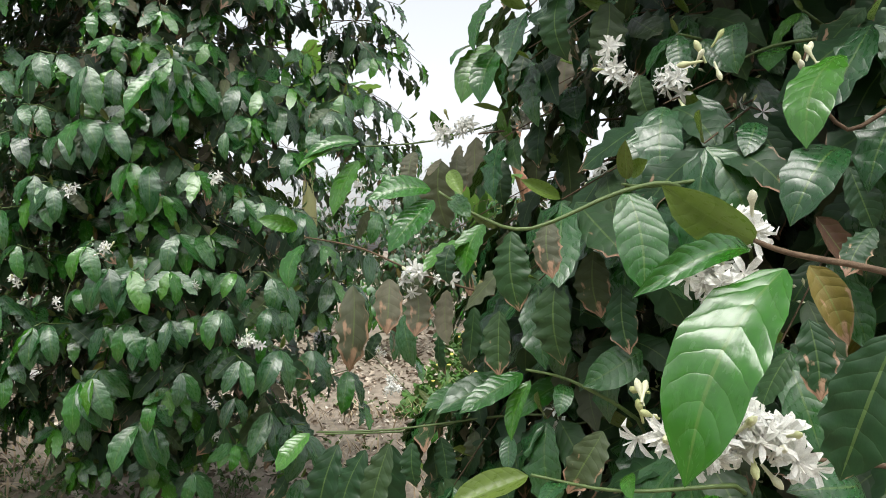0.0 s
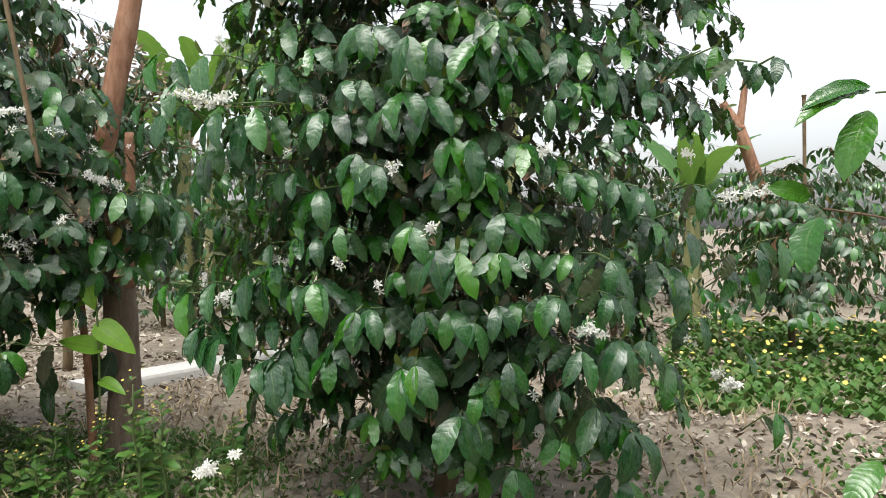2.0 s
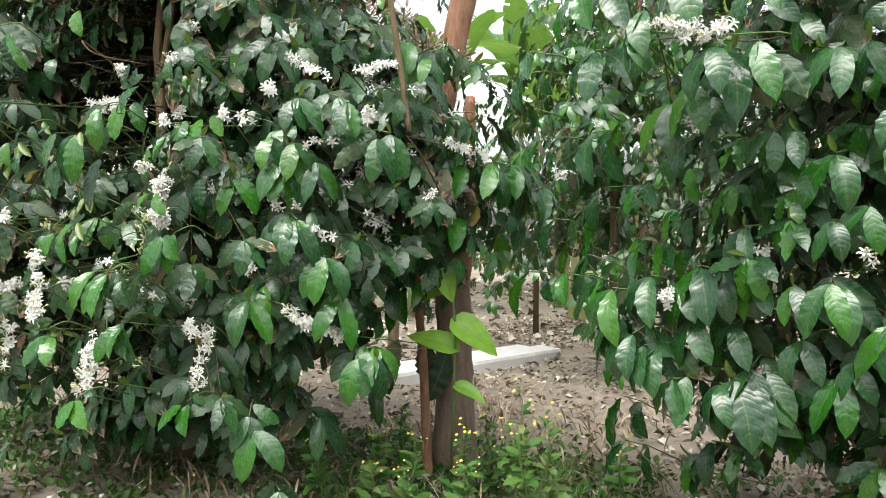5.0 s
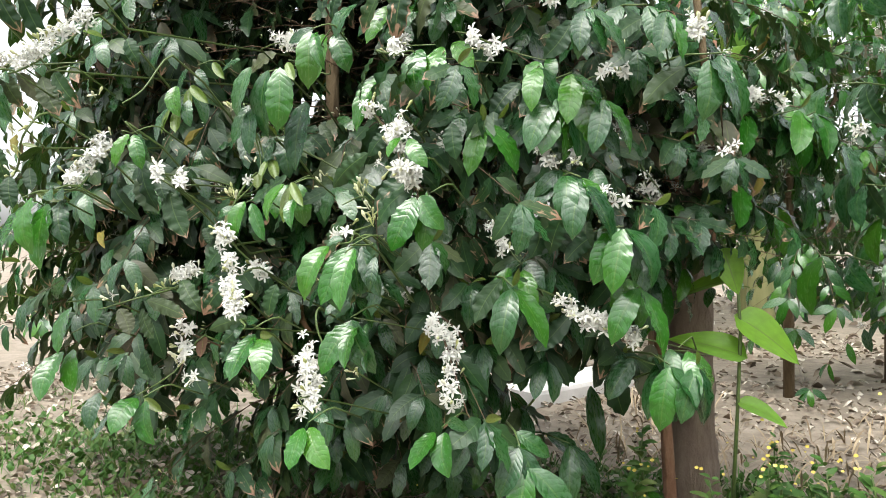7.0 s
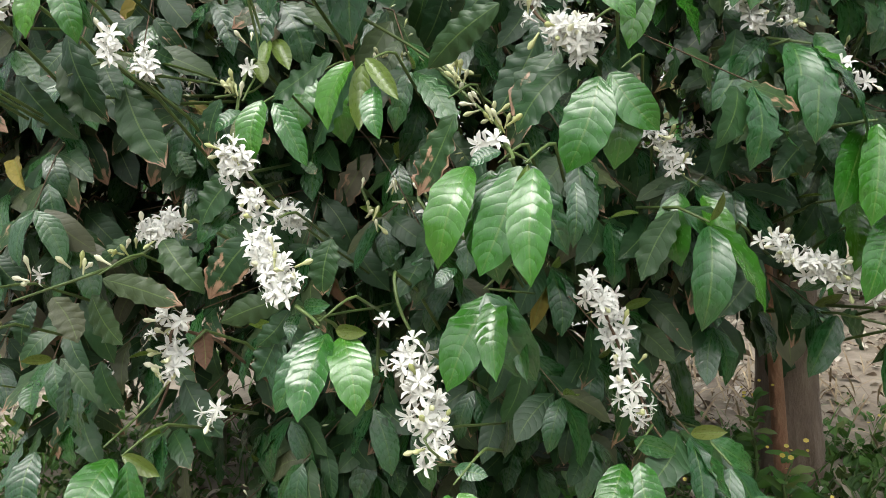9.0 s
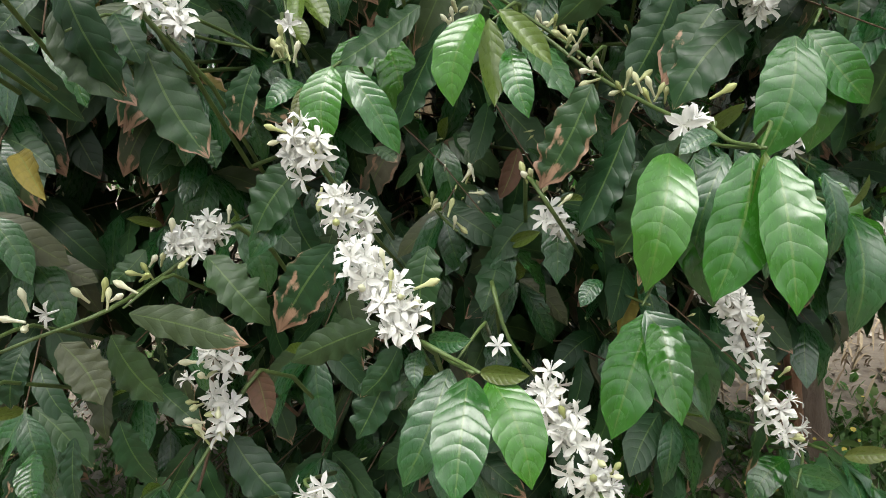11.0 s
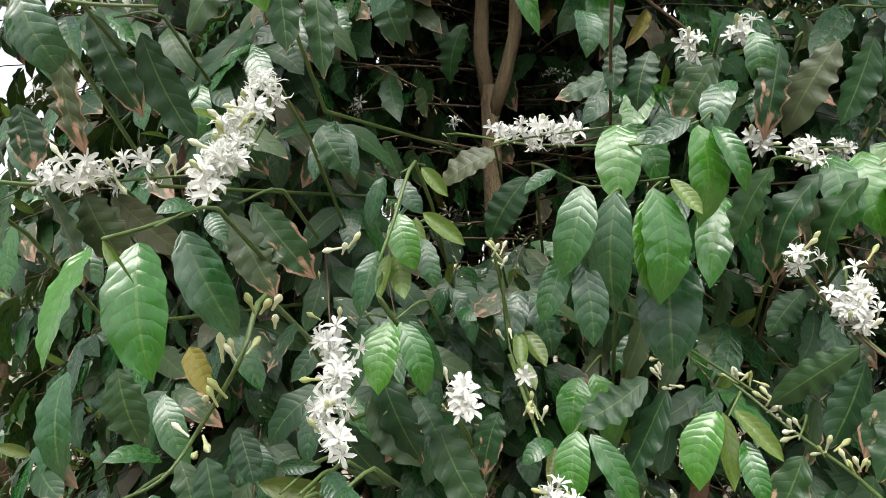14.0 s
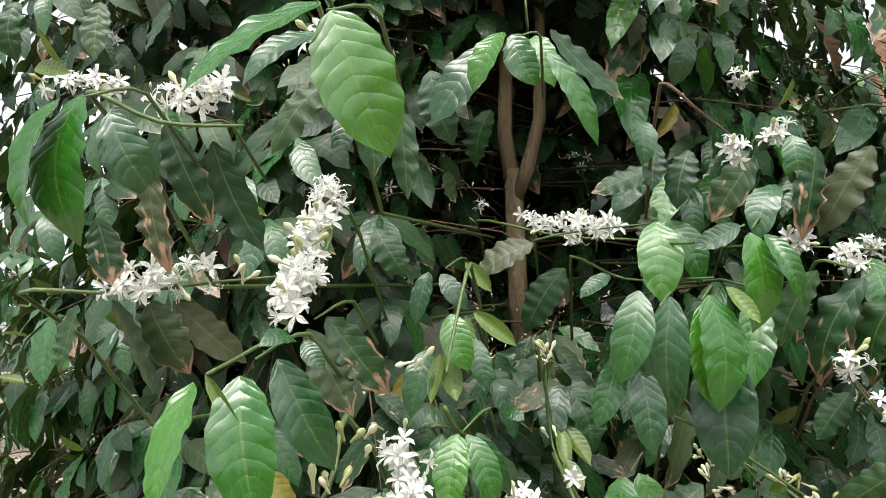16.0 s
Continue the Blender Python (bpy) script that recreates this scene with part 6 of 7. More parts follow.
bush.tuft((-0.357, 1.898, 1.369), 0.067, 2)
bush.tuft((-0.348, 1.737, 1.345), 0.048, 2)
bush.tuft((-0.755, 2.559, 1.574), 0.097, 2)
bush.tuft((-1.587, 2.442, 0.649), 0.113, 2)
bush.tuft((-2.016, 2.769, 1.275), 0.120, 2)
bush.tuft((-2.593, 3.155, 1.327), 0.141, 2)
bush.tuft((-2.482, 2.741, 1.554), 0.099, 2)
bush.tuft((-2.549, 2.864, 1.510), 0.116, 2)
bush.tuft((-1.957, 2.525, 0.843), 0.099, 2)
bush.tuft((-2.327, 2.670, 0.853), 0.096, 2)
bush.tuft((-1.009, 2.592, 0.253), 0.103, 2)
bush.tuft((-0.656, 2.685, 0.211), 0.123, 2)
bush.tuft((-1.093, 2.483, 0.530), 0.089, 2)
bush.tuft((-1.857, 2.490, 0.597), 0.107, 2)
bush.tuft((-1.838, 2.541, 0.745), 0.109, 2)
bush.tuft((-2.135, 2.591, 0.736), 0.103, 2)
bush.tuft((-2.271, 3.182, 0.219), 0.126, 2)
bush.tuft((-0.945, 2.484, 0.970), 0.078, 2)
bush.tuft((-1.367, 2.491, 0.902), 0.081, 2)
bush.tuft((-1.533, 2.428, 1.050), 0.091, 2)
bush.tuft((-1.805, 2.489, 0.999), 0.096, 2)
bush.tuft((-0.803, 2.438, 0.952), 0.084, 2)
bush.tuft((-2.359, 3.131, 1.070), 0.124, 2)
bush.tuft((-1.608, 2.419, 1.015), 0.091, 2)
bush.tuft((-1.363, 2.399, 1.412), 0.098, 2)
bush.tuft((-0.571, 2.598, 1.448), 0.097, 2)
bush.tuft((-0.656, 2.568, 1.362), 0.097, 2)
bush.tuft((-1.027, 2.502, 1.513), 0.098, 2)
bush.tuft((-1.786, 2.441, 1.592), 0.104, 2)
bush.tuft((-2.495, 3.039, 1.023), 0.109, 2)
bush.tuft((-0.390, 2.875, 1.163), 0.106, 2)
bush.tuft((-0.390, 3.233, 0.686), 0.121, 2)
bush.tuft((-0.998, 2.461, 0.625), 0.097, 2)
bush.tuft((-0.859, 2.586, 0.518), 0.090, 2)
bush.tuft((-1.722, 2.740, 0.455), 0.104, 2)
b = bush.twig([(-1.977, 2.279, 1.439), (-1.791, 2.370, 1.434), (-1.678, 2.596, 1.491)])
bush.row(b, (-1.935, 2.246, 1.437), (-1.846, 2.259, 1.433), 12)
bush.row(b, (-1.828, 2.279, 1.430), (-1.828, 2.279, 1.430), 3)
bush.row(b, (-1.658, 2.598, 1.480), (-1.658, 2.598, 1.480), 4)
b = bush.twig([(-1.263, 2.405, 1.010), (-1.195, 2.421, 1.043)])
bush.row(b, (-1.214, 2.392, 1.030), (-1.214, 2.392, 1.030), 6)
b = bush.twig([(-0.927, 2.517, 1.283), (-0.841, 2.515, 1.244)])
bush.row(b, (-0.879, 2.480, 1.260), (-0.879, 2.480, 1.260), 6)
bush.row(b, (-1.344, 2.412, 1.221), (-1.344, 2.412, 1.221), 5)
bush.row(b, (-1.534, 2.424, 0.933), (-1.534, 2.424, 0.933), 5)
b = bush.twig([(-1.401, 2.473, 0.848), (-1.382, 2.510, 0.956)])
bush.row(b, (-1.413, 2.456, 0.859), (-1.413, 2.456, 0.859), 4)
bush.row(b, (-1.747, 2.517, 0.940), (-1.747, 2.517, 0.940), 4)
b = bush.twig([(-0.819, 2.405, 0.739), (-0.661, 2.470, 0.699)])
bush.row(b, (-0.761, 2.386, 0.739), (-0.722, 2.396, 0.725), 12)
bush.row(b, (-0.434, 3.186, 0.594), (-0.434, 3.186, 0.594), 6)
b = bush.twig([(-0.479, 3.089, 0.617), (-0.259, 2.833, 0.471)])
bush.row(b, (-0.354, 2.751, 0.524), (-0.302, 2.756, 0.512), 12)
bush.row(b, (-0.364, 2.940, 0.522), (-0.364, 2.940, 0.522), 5)
bush.row(b, (-0.923, 2.643, 0.365), (-0.923, 2.643, 0.365), 8)
b = bush.twig([(-0.815, 2.673, 0.409), (-0.744, 2.676, 0.300)])
bush.row(b, (-0.796, 2.655, 0.386), (-0.796, 2.655, 0.386), 10)
bush.bud_row(b, (-0.764, 2.658, 0.326), (-0.764, 2.658, 0.326), 10)
b = bush.twig([(-2.408, 3.714, 0.084), (-1.922, 2.439, 0.280), (-2.034, 2.378, 0.235)])
bush.row(b, (-2.0, 2.337, 0.255), (-1.927, 2.311, 0.284), 16)
bush.row(b, (-1.903, 2.390, 0.299), (-1.903, 2.390, 0.299), 5)
bush.row(b, (-2.126, 2.753, 1.289), (-2.126, 2.753, 1.289), 8)
b = bush.twig([(-0.576, 2.715, 1.051), (-0.299, 3.079, 1.131), (-0.171, 2.301, 1.117)])
bush.row(b, (-0.347, 2.964, 1.124), (-0.204, 2.606, 1.129), 22)
bush.row(b, (-0.458, 2.772, 1.261), (-0.458, 2.772, 1.261), 7)
bush.bud_row(b, (-0.484, 2.837, 1.051), (-0.484, 2.837, 1.051), 6)
bush.row(b, (-2.508, 3.151, 1.185), (-2.508, 3.151, 1.185), 6)
bush.row(b, (-1.993, 2.527, 0.790), (-1.993, 2.527, 0.790), 4)
bush.row(b, (-0.942, 2.459, 0.902), (-0.942, 2.459, 0.902), 2)
bush.row(b, (-1.911, 2.376, 1.651), (-1.911, 2.376, 1.651), 5)
bush.row(b, (-0.258, 3.322, 0.710), (-0.258, 3.322, 0.710), 3)
bush.set_leaf(b, (-1.007, 2.570, 1.328), (-1.057, 2.539, 1.247), 1.11, "mature")
bush.set_leaf(b, (-0.964, 2.523, 1.285), (-0.895, 2.525, 1.213), 0.97, "mature")
bush.set_leaf(b, (-0.724, 2.623, 1.577), (-0.809, 2.583, 1.514), 0.82, "mature")
bush.set_leaf(b, (-0.879, 2.542, 1.231), (-0.895, 2.521, 1.151), 0.87, "mature")
b = bush.twig([(-1.700, 2.383, 1.443), (-1.848, 2.285, 1.435), (-1.995, 2.260, 1.455)])
bush.row(b, (-1.973, 2.217, 1.450), (-1.823, 2.281, 1.449), 24)
bush.tuft((-2.042, 2.289, 1.461), 0.091, 2)
bush.tuft((-1.855, 2.252, 1.406), 0.114, 2)
bush.tuft((-1.767, 2.329, 1.426), 0.130, 2)
bush.tuft((-1.967, 2.394, 1.308), 0.118, 2)
bush.row(b, (-1.92, 2.36, 1.25), (-1.87, 2.36, 1.246), 10)
bush.row(b, (-2.367, 3.155, 1.096), (-2.367, 3.155, 1.096), 6)
bush.row(b, (-2.545, 3.084, 0.939), (-2.545, 3.084, 0.939), 5)
bush.row(b, (-1.788, 2.496, 0.943), (-1.788, 2.496, 0.943), 4)
bush.row(b, (-1.998, 2.514, 0.811), (-1.998, 2.514, 0.811), 8)
bush.tuft((-1.915, 2.530, 0.895), 0.133, 2)
bush.tuft((-1.858, 2.531, 0.882), 0.115, 2)
bush.tuft((-1.788, 2.517, 0.871), 0.097, 2)
bush.tuft((-1.930, 2.546, 0.758), 0.118, 2)
bush.tuft((-2.076, 2.470, 0.712), 0.101, 2)
bush.tuft((-2.049, 2.482, 0.683), 0.093, 2)
bush.tuft((-1.977, 2.498, 0.596), 0.084, 2)
bush.tuft((-2.315, 3.310, 0.352), 0.169, 2)
bush.tuft((-1.822, 2.495, 0.611), 0.145, 2)
bush.tuft((-1.785, 2.519, 0.640), 0.129, 2)
bush.tuft((-1.918, 2.809, 0.359), 0.113, 2)
bush.tuft((-1.735, 2.425, 1.229), 0.091, 2)
bush.tuft((-1.687, 2.439, 1.228), 0.090, 2)
bush.tuft((-1.602, 2.451, 1.172), 0.118, 2)
bush.tuft((-1.608, 2.389, 0.872), 0.101, 2)
bush.tuft((-1.667, 2.466, 0.728), 0.092, 2)
bush.tuft((-2.214, 2.627, 0.849), 0.130, 2)
bush.tuft((-2.324, 2.877, 0.905), 0.125, 2)
bush.tuft((-2.455, 3.104, 0.936), 0.115, 2)
bush.tuft((-2.418, 2.932, 0.843), 0.108, 2)
bush.tuft((-1.595, 2.434, 1.417), 0.117, 2)
bush.tuft((-1.538, 2.468, 1.431), 0.117, 2)
bush.tuft((-1.559, 2.442, 0.686), 0.088, 2)
bush.tuft((-2.222, 2.493, 1.670), 0.149, 2)
bush.tuft((-2.325, 2.925, 1.308), 0.163, 2)
bush.tuft((-2.365, 3.141, 1.135), 0.135, 2)
bush.tuft((-2.600, 3.055, 0.829), 0.148, 2)
bush.tuft((-2.146, 2.517, 0.828), 0.129, 2)
bush.tuft((-2.041, 2.521, 0.866), 0.116, 2)
bush.tuft((-2.695, 3.155, 1.446), 0.154, 2)
bush.tuft((-2.191, 2.484, 1.476), 0.127, 2)
bush.tuft((-1.932, 2.312, 1.598), 0.134, 2)
bush.tuft((-2.018, 2.289, 1.517), 0.115, 2)
bush.tuft((-1.916, 2.339, 1.345), 0.116, 2)
bush.tuft((-2.531, 3.092, 1.068), 0.149, 2)
bush.tuft((-2.163, 2.623, 0.699), 0.134, 2)
bush.tuft((-2.017, 2.503, 0.680), 0.126, 2)
bush.tuft((-1.941, 2.511, 0.606), 0.125, 2)
bush.tuft((-1.782, 2.514, 0.611), 0.143, 2)
bush.tuft((-1.074, 2.478, 1.617), 0.143, 2)
bush.tuft((-0.984, 2.508, 1.629), 0.143, 2)
bush.tuft((-0.836, 2.554, 1.591), 0.124, 2)
bush.tuft((-0.690, 2.597, 1.521), 0.124, 2)
bush.tuft((-0.586, 2.638, 1.549), 0.124, 2)
bush.tuft((-0.653, 2.589, 1.172), 0.123, 2)
bush.tuft((-0.584, 2.705, 1.062), 0.128, 2)
bush.tuft((-0.688, 2.556, 0.923), 0.122, 2)
bush.tuft((-0.499, 2.900, 0.887), 0.157, 2)
bush.tuft((-0.747, 2.630, 0.462), 0.146, 2)
bush.tuft((-0.854, 2.656, 0.416), 0.151, 2)
bush.tuft((-0.633, 2.621, 0.391), 0.143, 2)
bush.tuft((-1.712, 2.580, 1.174), 0.165, 2)
bush.tuft((-1.144, 2.420, 0.966), 0.142, 2)
bush.tuft((-1.443, 2.416, 1.253), 0.130, 2)

bush.grade = "half"
side_reach = lambda z, w: (0.36 + 0.6 * abs(math.cos(w))) * (1.0 - 0.12 * max(0, z - 1.6) - 0.6 * max(0, 0.95 - z))
bush.fill((-1.35, 3.05, 0), (0.3, 2.75), side_reach, 310, (180, 360), 0.02, 7, 0.125, green=0.1, start=0.3)
bush.fill((-1.8, 3.1, 0), (1.45, 2.75), lambda z, w: 0.42, 24, (170, 320), 0.05, 6, 0.12, green=0.6, start=0.1, kind="fresh")
bush.fill((-0.7, 3.15, 0), (1.5, 2.7), lambda z, w: 0.42, 50, (210, 380), 0.05, 6, 0.115, green=0.3, start=0.1)
bush.fill((-1.35, 3.05, 0), (0.4, 2.6), side_reach, 70, (0, 180), 0.03, 6)
bush.close()
bush = Bush("near coffee bush with broad leaves and white flowers", (0.75, 1.45, 0), 13, 300, (-0.45, -1, 0.2))
bush.stem([(0.75, 1.45, 0), (0.76, 1.45, 0.9), (0.74, 1.43, 1.9), (0.72, 1.36, 2.7)], [0.035, 0.03, 0.02, 0.01])
bush.tips = ("middle", "mature")
b = None
b = bush.twig([(0.279, 0.520, 0.999), (0.205, 0.516, 1.017), (0.180, 0.515, 1.026)])
bush.set_leaf(b, (0.195, 0.496, 1.013), (0.120, 0.457, 0.889), 0.36, "fresh")
bush.set_leaf(b, (0.186, 0.525, 1.024), (0.118, 0.487, 1.055), 0.40, "tender")
bush.set_leaf(b, (0.180, 0.515, 1.021), (0.099, 0.476, 0.998), 0.22, "fresh")
bush.set_leaf(b, (0.237, 0.568, 1.010), (0.249, 0.534, 0.960), 0.88, "wilted")
bush.set_leaf(b, (0.237, 0.448, 0.975), (0.204, 0.431, 0.892), 0.53, "mature")
bush.row(b, (0.202, 0.596, 1.038), (0.202, 0.596, 1.038), 8)
bush.row(b, (0.180, 0.595, 1.008), (0.180, 0.595, 0.986), 16)
b = bush.twig([(0.334, 0.624, 0.844), (0.244, 0.619, 0.854), (0.145, 0.614, 0.864)])
bush.row(b, (0.140, 0.593, 0.878), (0.140, 0.593, 0.878), 6)
bush.row(b, (0.162, 0.564, 0.876), (0.162, 0.564, 0.876), 10)
bush.row(b, (0.191, 0.566, 0.884), (0.203, 0.567, 0.880), 16)
bush.row(b, (0.228, 0.578, 0.871), (0.228, 0.578, 0.871), 5)
bush.bud_row(b, (0.134, 0.643, 0.889), (0.134, 0.643, 0.889), 5)
b = bush.twig([(0.205, 1.144, 0.773), (0.116, 1.139, 0.754), (0.077, 1.137, 0.729)])
bush.row(b, (0.114, 1.114, 0.759), (0.114, 1.114, 0.759), 3)
b = bush.twig([(0.204, 0.804, 1.086), (0.145, 0.801, 1.081), (0.051, 0.796, 1.043), (-0.002, 0.793, 1.055), (-0.046, 0.791, 1.082)])
bush.set_leaf(b, (0.029, 0.779, 1.043), (0.034, 0.766, 0.963), 0.63, "mature")
bush.set_leaf(b, (0.071, 0.831, 1.056), (0.071, 0.802, 0.995), 0.72, "dusty")
bush.set_leaf(b, (-0.049, 0.783, 1.075), (-0.092, 0.751, 1.023), 0.47, "fresh")
bush.set_leaf(b, (-0.051, 0.783, 1.084), (-0.109, 0.750, 1.077), 0.40, "fresh")
bush.set_leaf(b, (-0.032, 0.800, 1.079), (-0.014, 0.772, 1.057), 0.87, "middle")
bush.set_leaf(b, (-0.034, 0.784, 1.104), (-0.022, 0.755, 1.079), 0.67, "tender")
b = bush.twig([(0.267, 0.820, 1.092), (0.177, 0.815, 1.087), (0.147, 0.814, 1.090)])
bush.set_leaf(b, (0.151, 0.804, 1.086), (0.161, 0.770, 0.985), 0.50, "fresh")
bush.set_leaf(b, (0.184, 0.846, 1.083), (0.211, 0.812, 0.973), 0.42, "middle")
bush.set_leaf(b, (0.198, 0.926, 1.171), (0.187, 0.891, 1.087), 0.67, "middle")
bush.set_leaf(b, (0.155, 0.824, 1.094), (0.146, 0.789, 1.129), 0.46, "tender")
bush.set_leaf(b, (0.158, 0.824, 1.100), (0.166, 0.790, 1.111), 0.62, "tender")
b = bush.twig([(0.153, 1.435, 0.895), (-0.101, 1.422, 0.971), (-0.227, 1.415, 1.025), (-0.333, 1.409, 1.047)])
bush.set_leaf(b, (-0.335, 1.419, 1.037), (-0.359, 1.383, 0.958), 0.74, "fresh")
bush.set_leaf(b, (-0.346, 1.419, 1.063), (-0.410, 1.380, 1.079), 0.45, "fresh")
bush.set_leaf(b, (-0.162, 1.318, 0.975), (-0.164, 1.283, 0.885), 0.59, "dusty")
bush.set_leaf(b, (-0.118, 1.321, 0.965), (-0.116, 1.286, 0.880), 0.58, "dusty")
bush.set_leaf(b, (-0.064, 1.324, 0.955), (-0.058, 1.289, 0.865), 0.55, "dusty")
bush.set_leaf(b, (-0.226, 1.315, 0.966), (-0.222, 1.280, 0.823), 0.37, "dusty")
bush.set_leaf(b, (-0.015, 1.326, 0.925), (-0.025, 1.311, 0.829), 0.52, "mature")
bush.row(b, (-0.115, 1.291, 0.979), (-0.115, 1.291, 0.979), 8)
bush.row(b, (-0.053, 1.294, 0.971), (-0.053, 1.294, 0.971), 4)
b = bush.twig([(0.534, 1.535, 1.356), (0.310, 1.523, 1.313), (0.052, 1.509, 1.275), (-0.104, 1.501, 1.237), (-0.239, 1.494, 1.227)])
bush.set_leaf(b, (-0.246, 1.504, 1.206), (-0.290, 1.467, 1.097), 0.49, "fresh")
bush.set_leaf(b, (-0.240, 1.504, 1.234), (-0.356, 1.463, 1.180), 0.30, "fresh")
bush.set_leaf(b, (-0.240, 1.504, 1.240), (-0.345, 1.464, 1.213), 0.29, "fresh")
bush.set_leaf(b, (-0.078, 1.433, 1.195), (-0.097, 1.397, 1.160), 1.11, "dusty")
bush.set_leaf(b, (-0.046, 1.434, 1.205), (-0.041, 1.400, 1.128), 0.64, "dusty")
bush.set_leaf(b, (0.007, 1.437, 1.194), (-0.004, 1.422, 1.119), 0.64, "mature")
bush.set_leaf(b, (0.039, 1.439, 1.194), (0.038, 1.424, 1.108), 0.56, "mature")
bush.set_leaf(b, (0.082, 1.271, 1.220), (0.089, 1.256, 1.134), 0.66, "mature")
bush.set_leaf(b, (0.138, 1.274, 1.220), (0.140, 1.259, 1.078), 0.40, "mature")
bush.row(b, (0.070, 1.410, 1.264), (0.101, 1.412, 1.269), 7)
bush.row(b, (-0.076, 1.403, 1.233), (-0.076, 1.403, 1.233), 5)
bush.set_leaf(b, (0.021, 0.968, 0.947), (0.017, 0.952, 0.867), 0.63, "mature")
bush.set_leaf(b, (0.086, 0.901, 0.989), (0.088, 0.886, 0.891), 0.90, "mature")
bush.set_leaf(b, (0.163, 0.905, 0.982), (0.169, 0.890, 0.904), 0.76, "mature")
bush.set_leaf(b, (0.136, 0.943, 1.022), (0.140, 0.929, 0.940), 0.66, "mature")
bush.set_leaf(b, (-0.045, 1.114, 1.032), (-0.053, 1.099, 0.974), 0.85, "mature")
b = bush.twig([(0.419, 0.778, 1.165), (0.363, 0.775, 1.138), (0.324, 0.773, 1.183)])
bush.set_leaf(b, (0.338, 0.734, 1.118), (0.276, 0.695, 1.051), 0.71, "middle")
bush.set_leaf(b, (0.348, 0.754, 1.211), (0.300, 0.717, 1.119), 0.46, "fresh")
b = bush.twig([(0.503, 0.932, 1.268), (0.368, 0.925, 1.266), (0.301, 0.922, 1.243)])
bush.set_leaf(b, (0.305, 0.932, 1.293), (0.293, 0.896, 1.230), 1.10, "middle")
bush.set_leaf(b, (0.372, 0.935, 1.265), (0.332, 0.898, 1.230), 0.97, "fresh")
bush.set_leaf(b, (0.172, 1.025, 1.354), (0.154, 1.009, 1.267), 0.55, "mature")
bush.set_leaf(b, (0.104, 1.021, 1.362), (0.106, 1.007, 1.275), 0.71, "mature")
bush.set_leaf(b, (0.032, 1.318, 1.375), (-0.003, 1.281, 1.276), 0.45, "fresh")
bush.set_leaf(b, (0.028, 1.318, 1.463), (-0.012, 1.281, 1.361), 0.41, "fresh")
bush.set_leaf(b, (0.295, 0.831, 1.157), (0.270, 0.795, 1.119), 1.06, "middle")
bush.set_leaf(b, (0.242, 0.879, 1.150), (0.244, 0.864, 1.097), 0.87, "mature")
bush.set_leaf(b, (0.199, 0.976, 1.244), (0.210, 0.962, 1.184), 0.85, "mature")
bush.set_leaf(b, (0.073, 1.270, 1.352), (0.062, 1.255, 1.265), 0.66, "mature")
bush.set_leaf(b, (0.111, 1.272, 1.343), (0.100, 1.257, 1.264), 0.74, "mature")
bush.row(b, (0.178, 1.146, 1.123), (0.178, 1.146, 1.123), 7)
bush.row(b, (0.167, 0.995, 1.285), (0.181, 0.996, 1.227), 10)
bush.row(b, (0.234, 0.948, 1.223), (0.234, 0.948, 1.223), 6)
bush.bud_row(b, (0.331, 0.803, 1.204), (0.331, 0.803, 1.204), 6)
bush.bud_row(b, (0.232, 0.798, 1.214), (0.232, 0.798, 1.214), 5)
b = bush.twig([(0.157, 0.915, 0.836), (0.097, 0.912, 0.867), (0.050, 0.909, 0.878)])
bush.set_leaf(b, (0.050, 0.919, 0.873), (-0.024, 0.880, 0.836), 0.36, "fresh")
bush.set_leaf(b, (0.057, 0.919, 0.866), (0.028, 0.883, 0.806), 0.33, "fresh")
bush.set_leaf(b, (0.098, 0.922, 0.859), (0.087, 0.886, 0.832), 0.98, "middle")
b = bush.twig([(0.248, 0.769, 0.785), (0.136, 0.764, 0.780), (0.046, 0.759, 0.797)])
bush.set_leaf(b, (0.047, 0.769, 0.794), (-0.031, 0.730, 0.778), 0.42, "tender")
bush.set_leaf(b, (0.081, 0.771, 0.789), (0.055, 0.734, 0.778), 1.06, "middle")
bush.set_leaf(b, (0.143, 0.774, 0.794), (0.142, 0.739, 0.782), 1.21, "fresh")
b = bush.twig([(0.136, 1.284, 0.738), (0.041, 1.279, 0.743), (-0.149, 1.269, 0.721), (-0.281, 1.262, 0.717)])
bush.set_leaf(b, (-0.293, 1.272, 0.715), (-0.341, 1.234, 0.663), 0.47, "fresh")
bush.set_leaf(b, (-0.121, 1.281, 0.699), (-0.116, 1.266, 0.627), 0.57, "mature")
bush.set_leaf(b, (-0.159, 1.279, 0.700), (-0.192, 1.262, 0.562), 0.40, "mature")
bush.set_leaf(b, (-0.016, 1.286, 0.718), (-0.007, 1.272, 0.655), 0.68, "mature")
bush.set_leaf(b, (-0.245, 1.274, 0.700), (-0.281, 1.258, 0.562), 0.40, "mature")
bush.set_leaf(b, (-0.074, 1.283, 0.708), (-0.064, 1.269, 0.637), 0.62, "mature")
bush.set_leaf(b, (0.129, 0.823, 0.828), (0.090, 0.806, 0.766), 0.73, "mature")
bush.set_leaf(b, (0.032, 1.018, 0.774), (0.031, 0.983, 0.738), 0.83, "middle")
bush.set_leaf(b, (0.284, 0.681, 0.961), (0.287, 0.666, 0.894), 0.85, "mature")
bush.set_leaf(b, (0.289, 0.731, 0.925), (0.257, 0.715, 0.875), 0.98, "mature")
bush.set_leaf(b, (0.227, 0.828, 0.948), (0.204, 0.812, 0.902), 1.05, "mature")
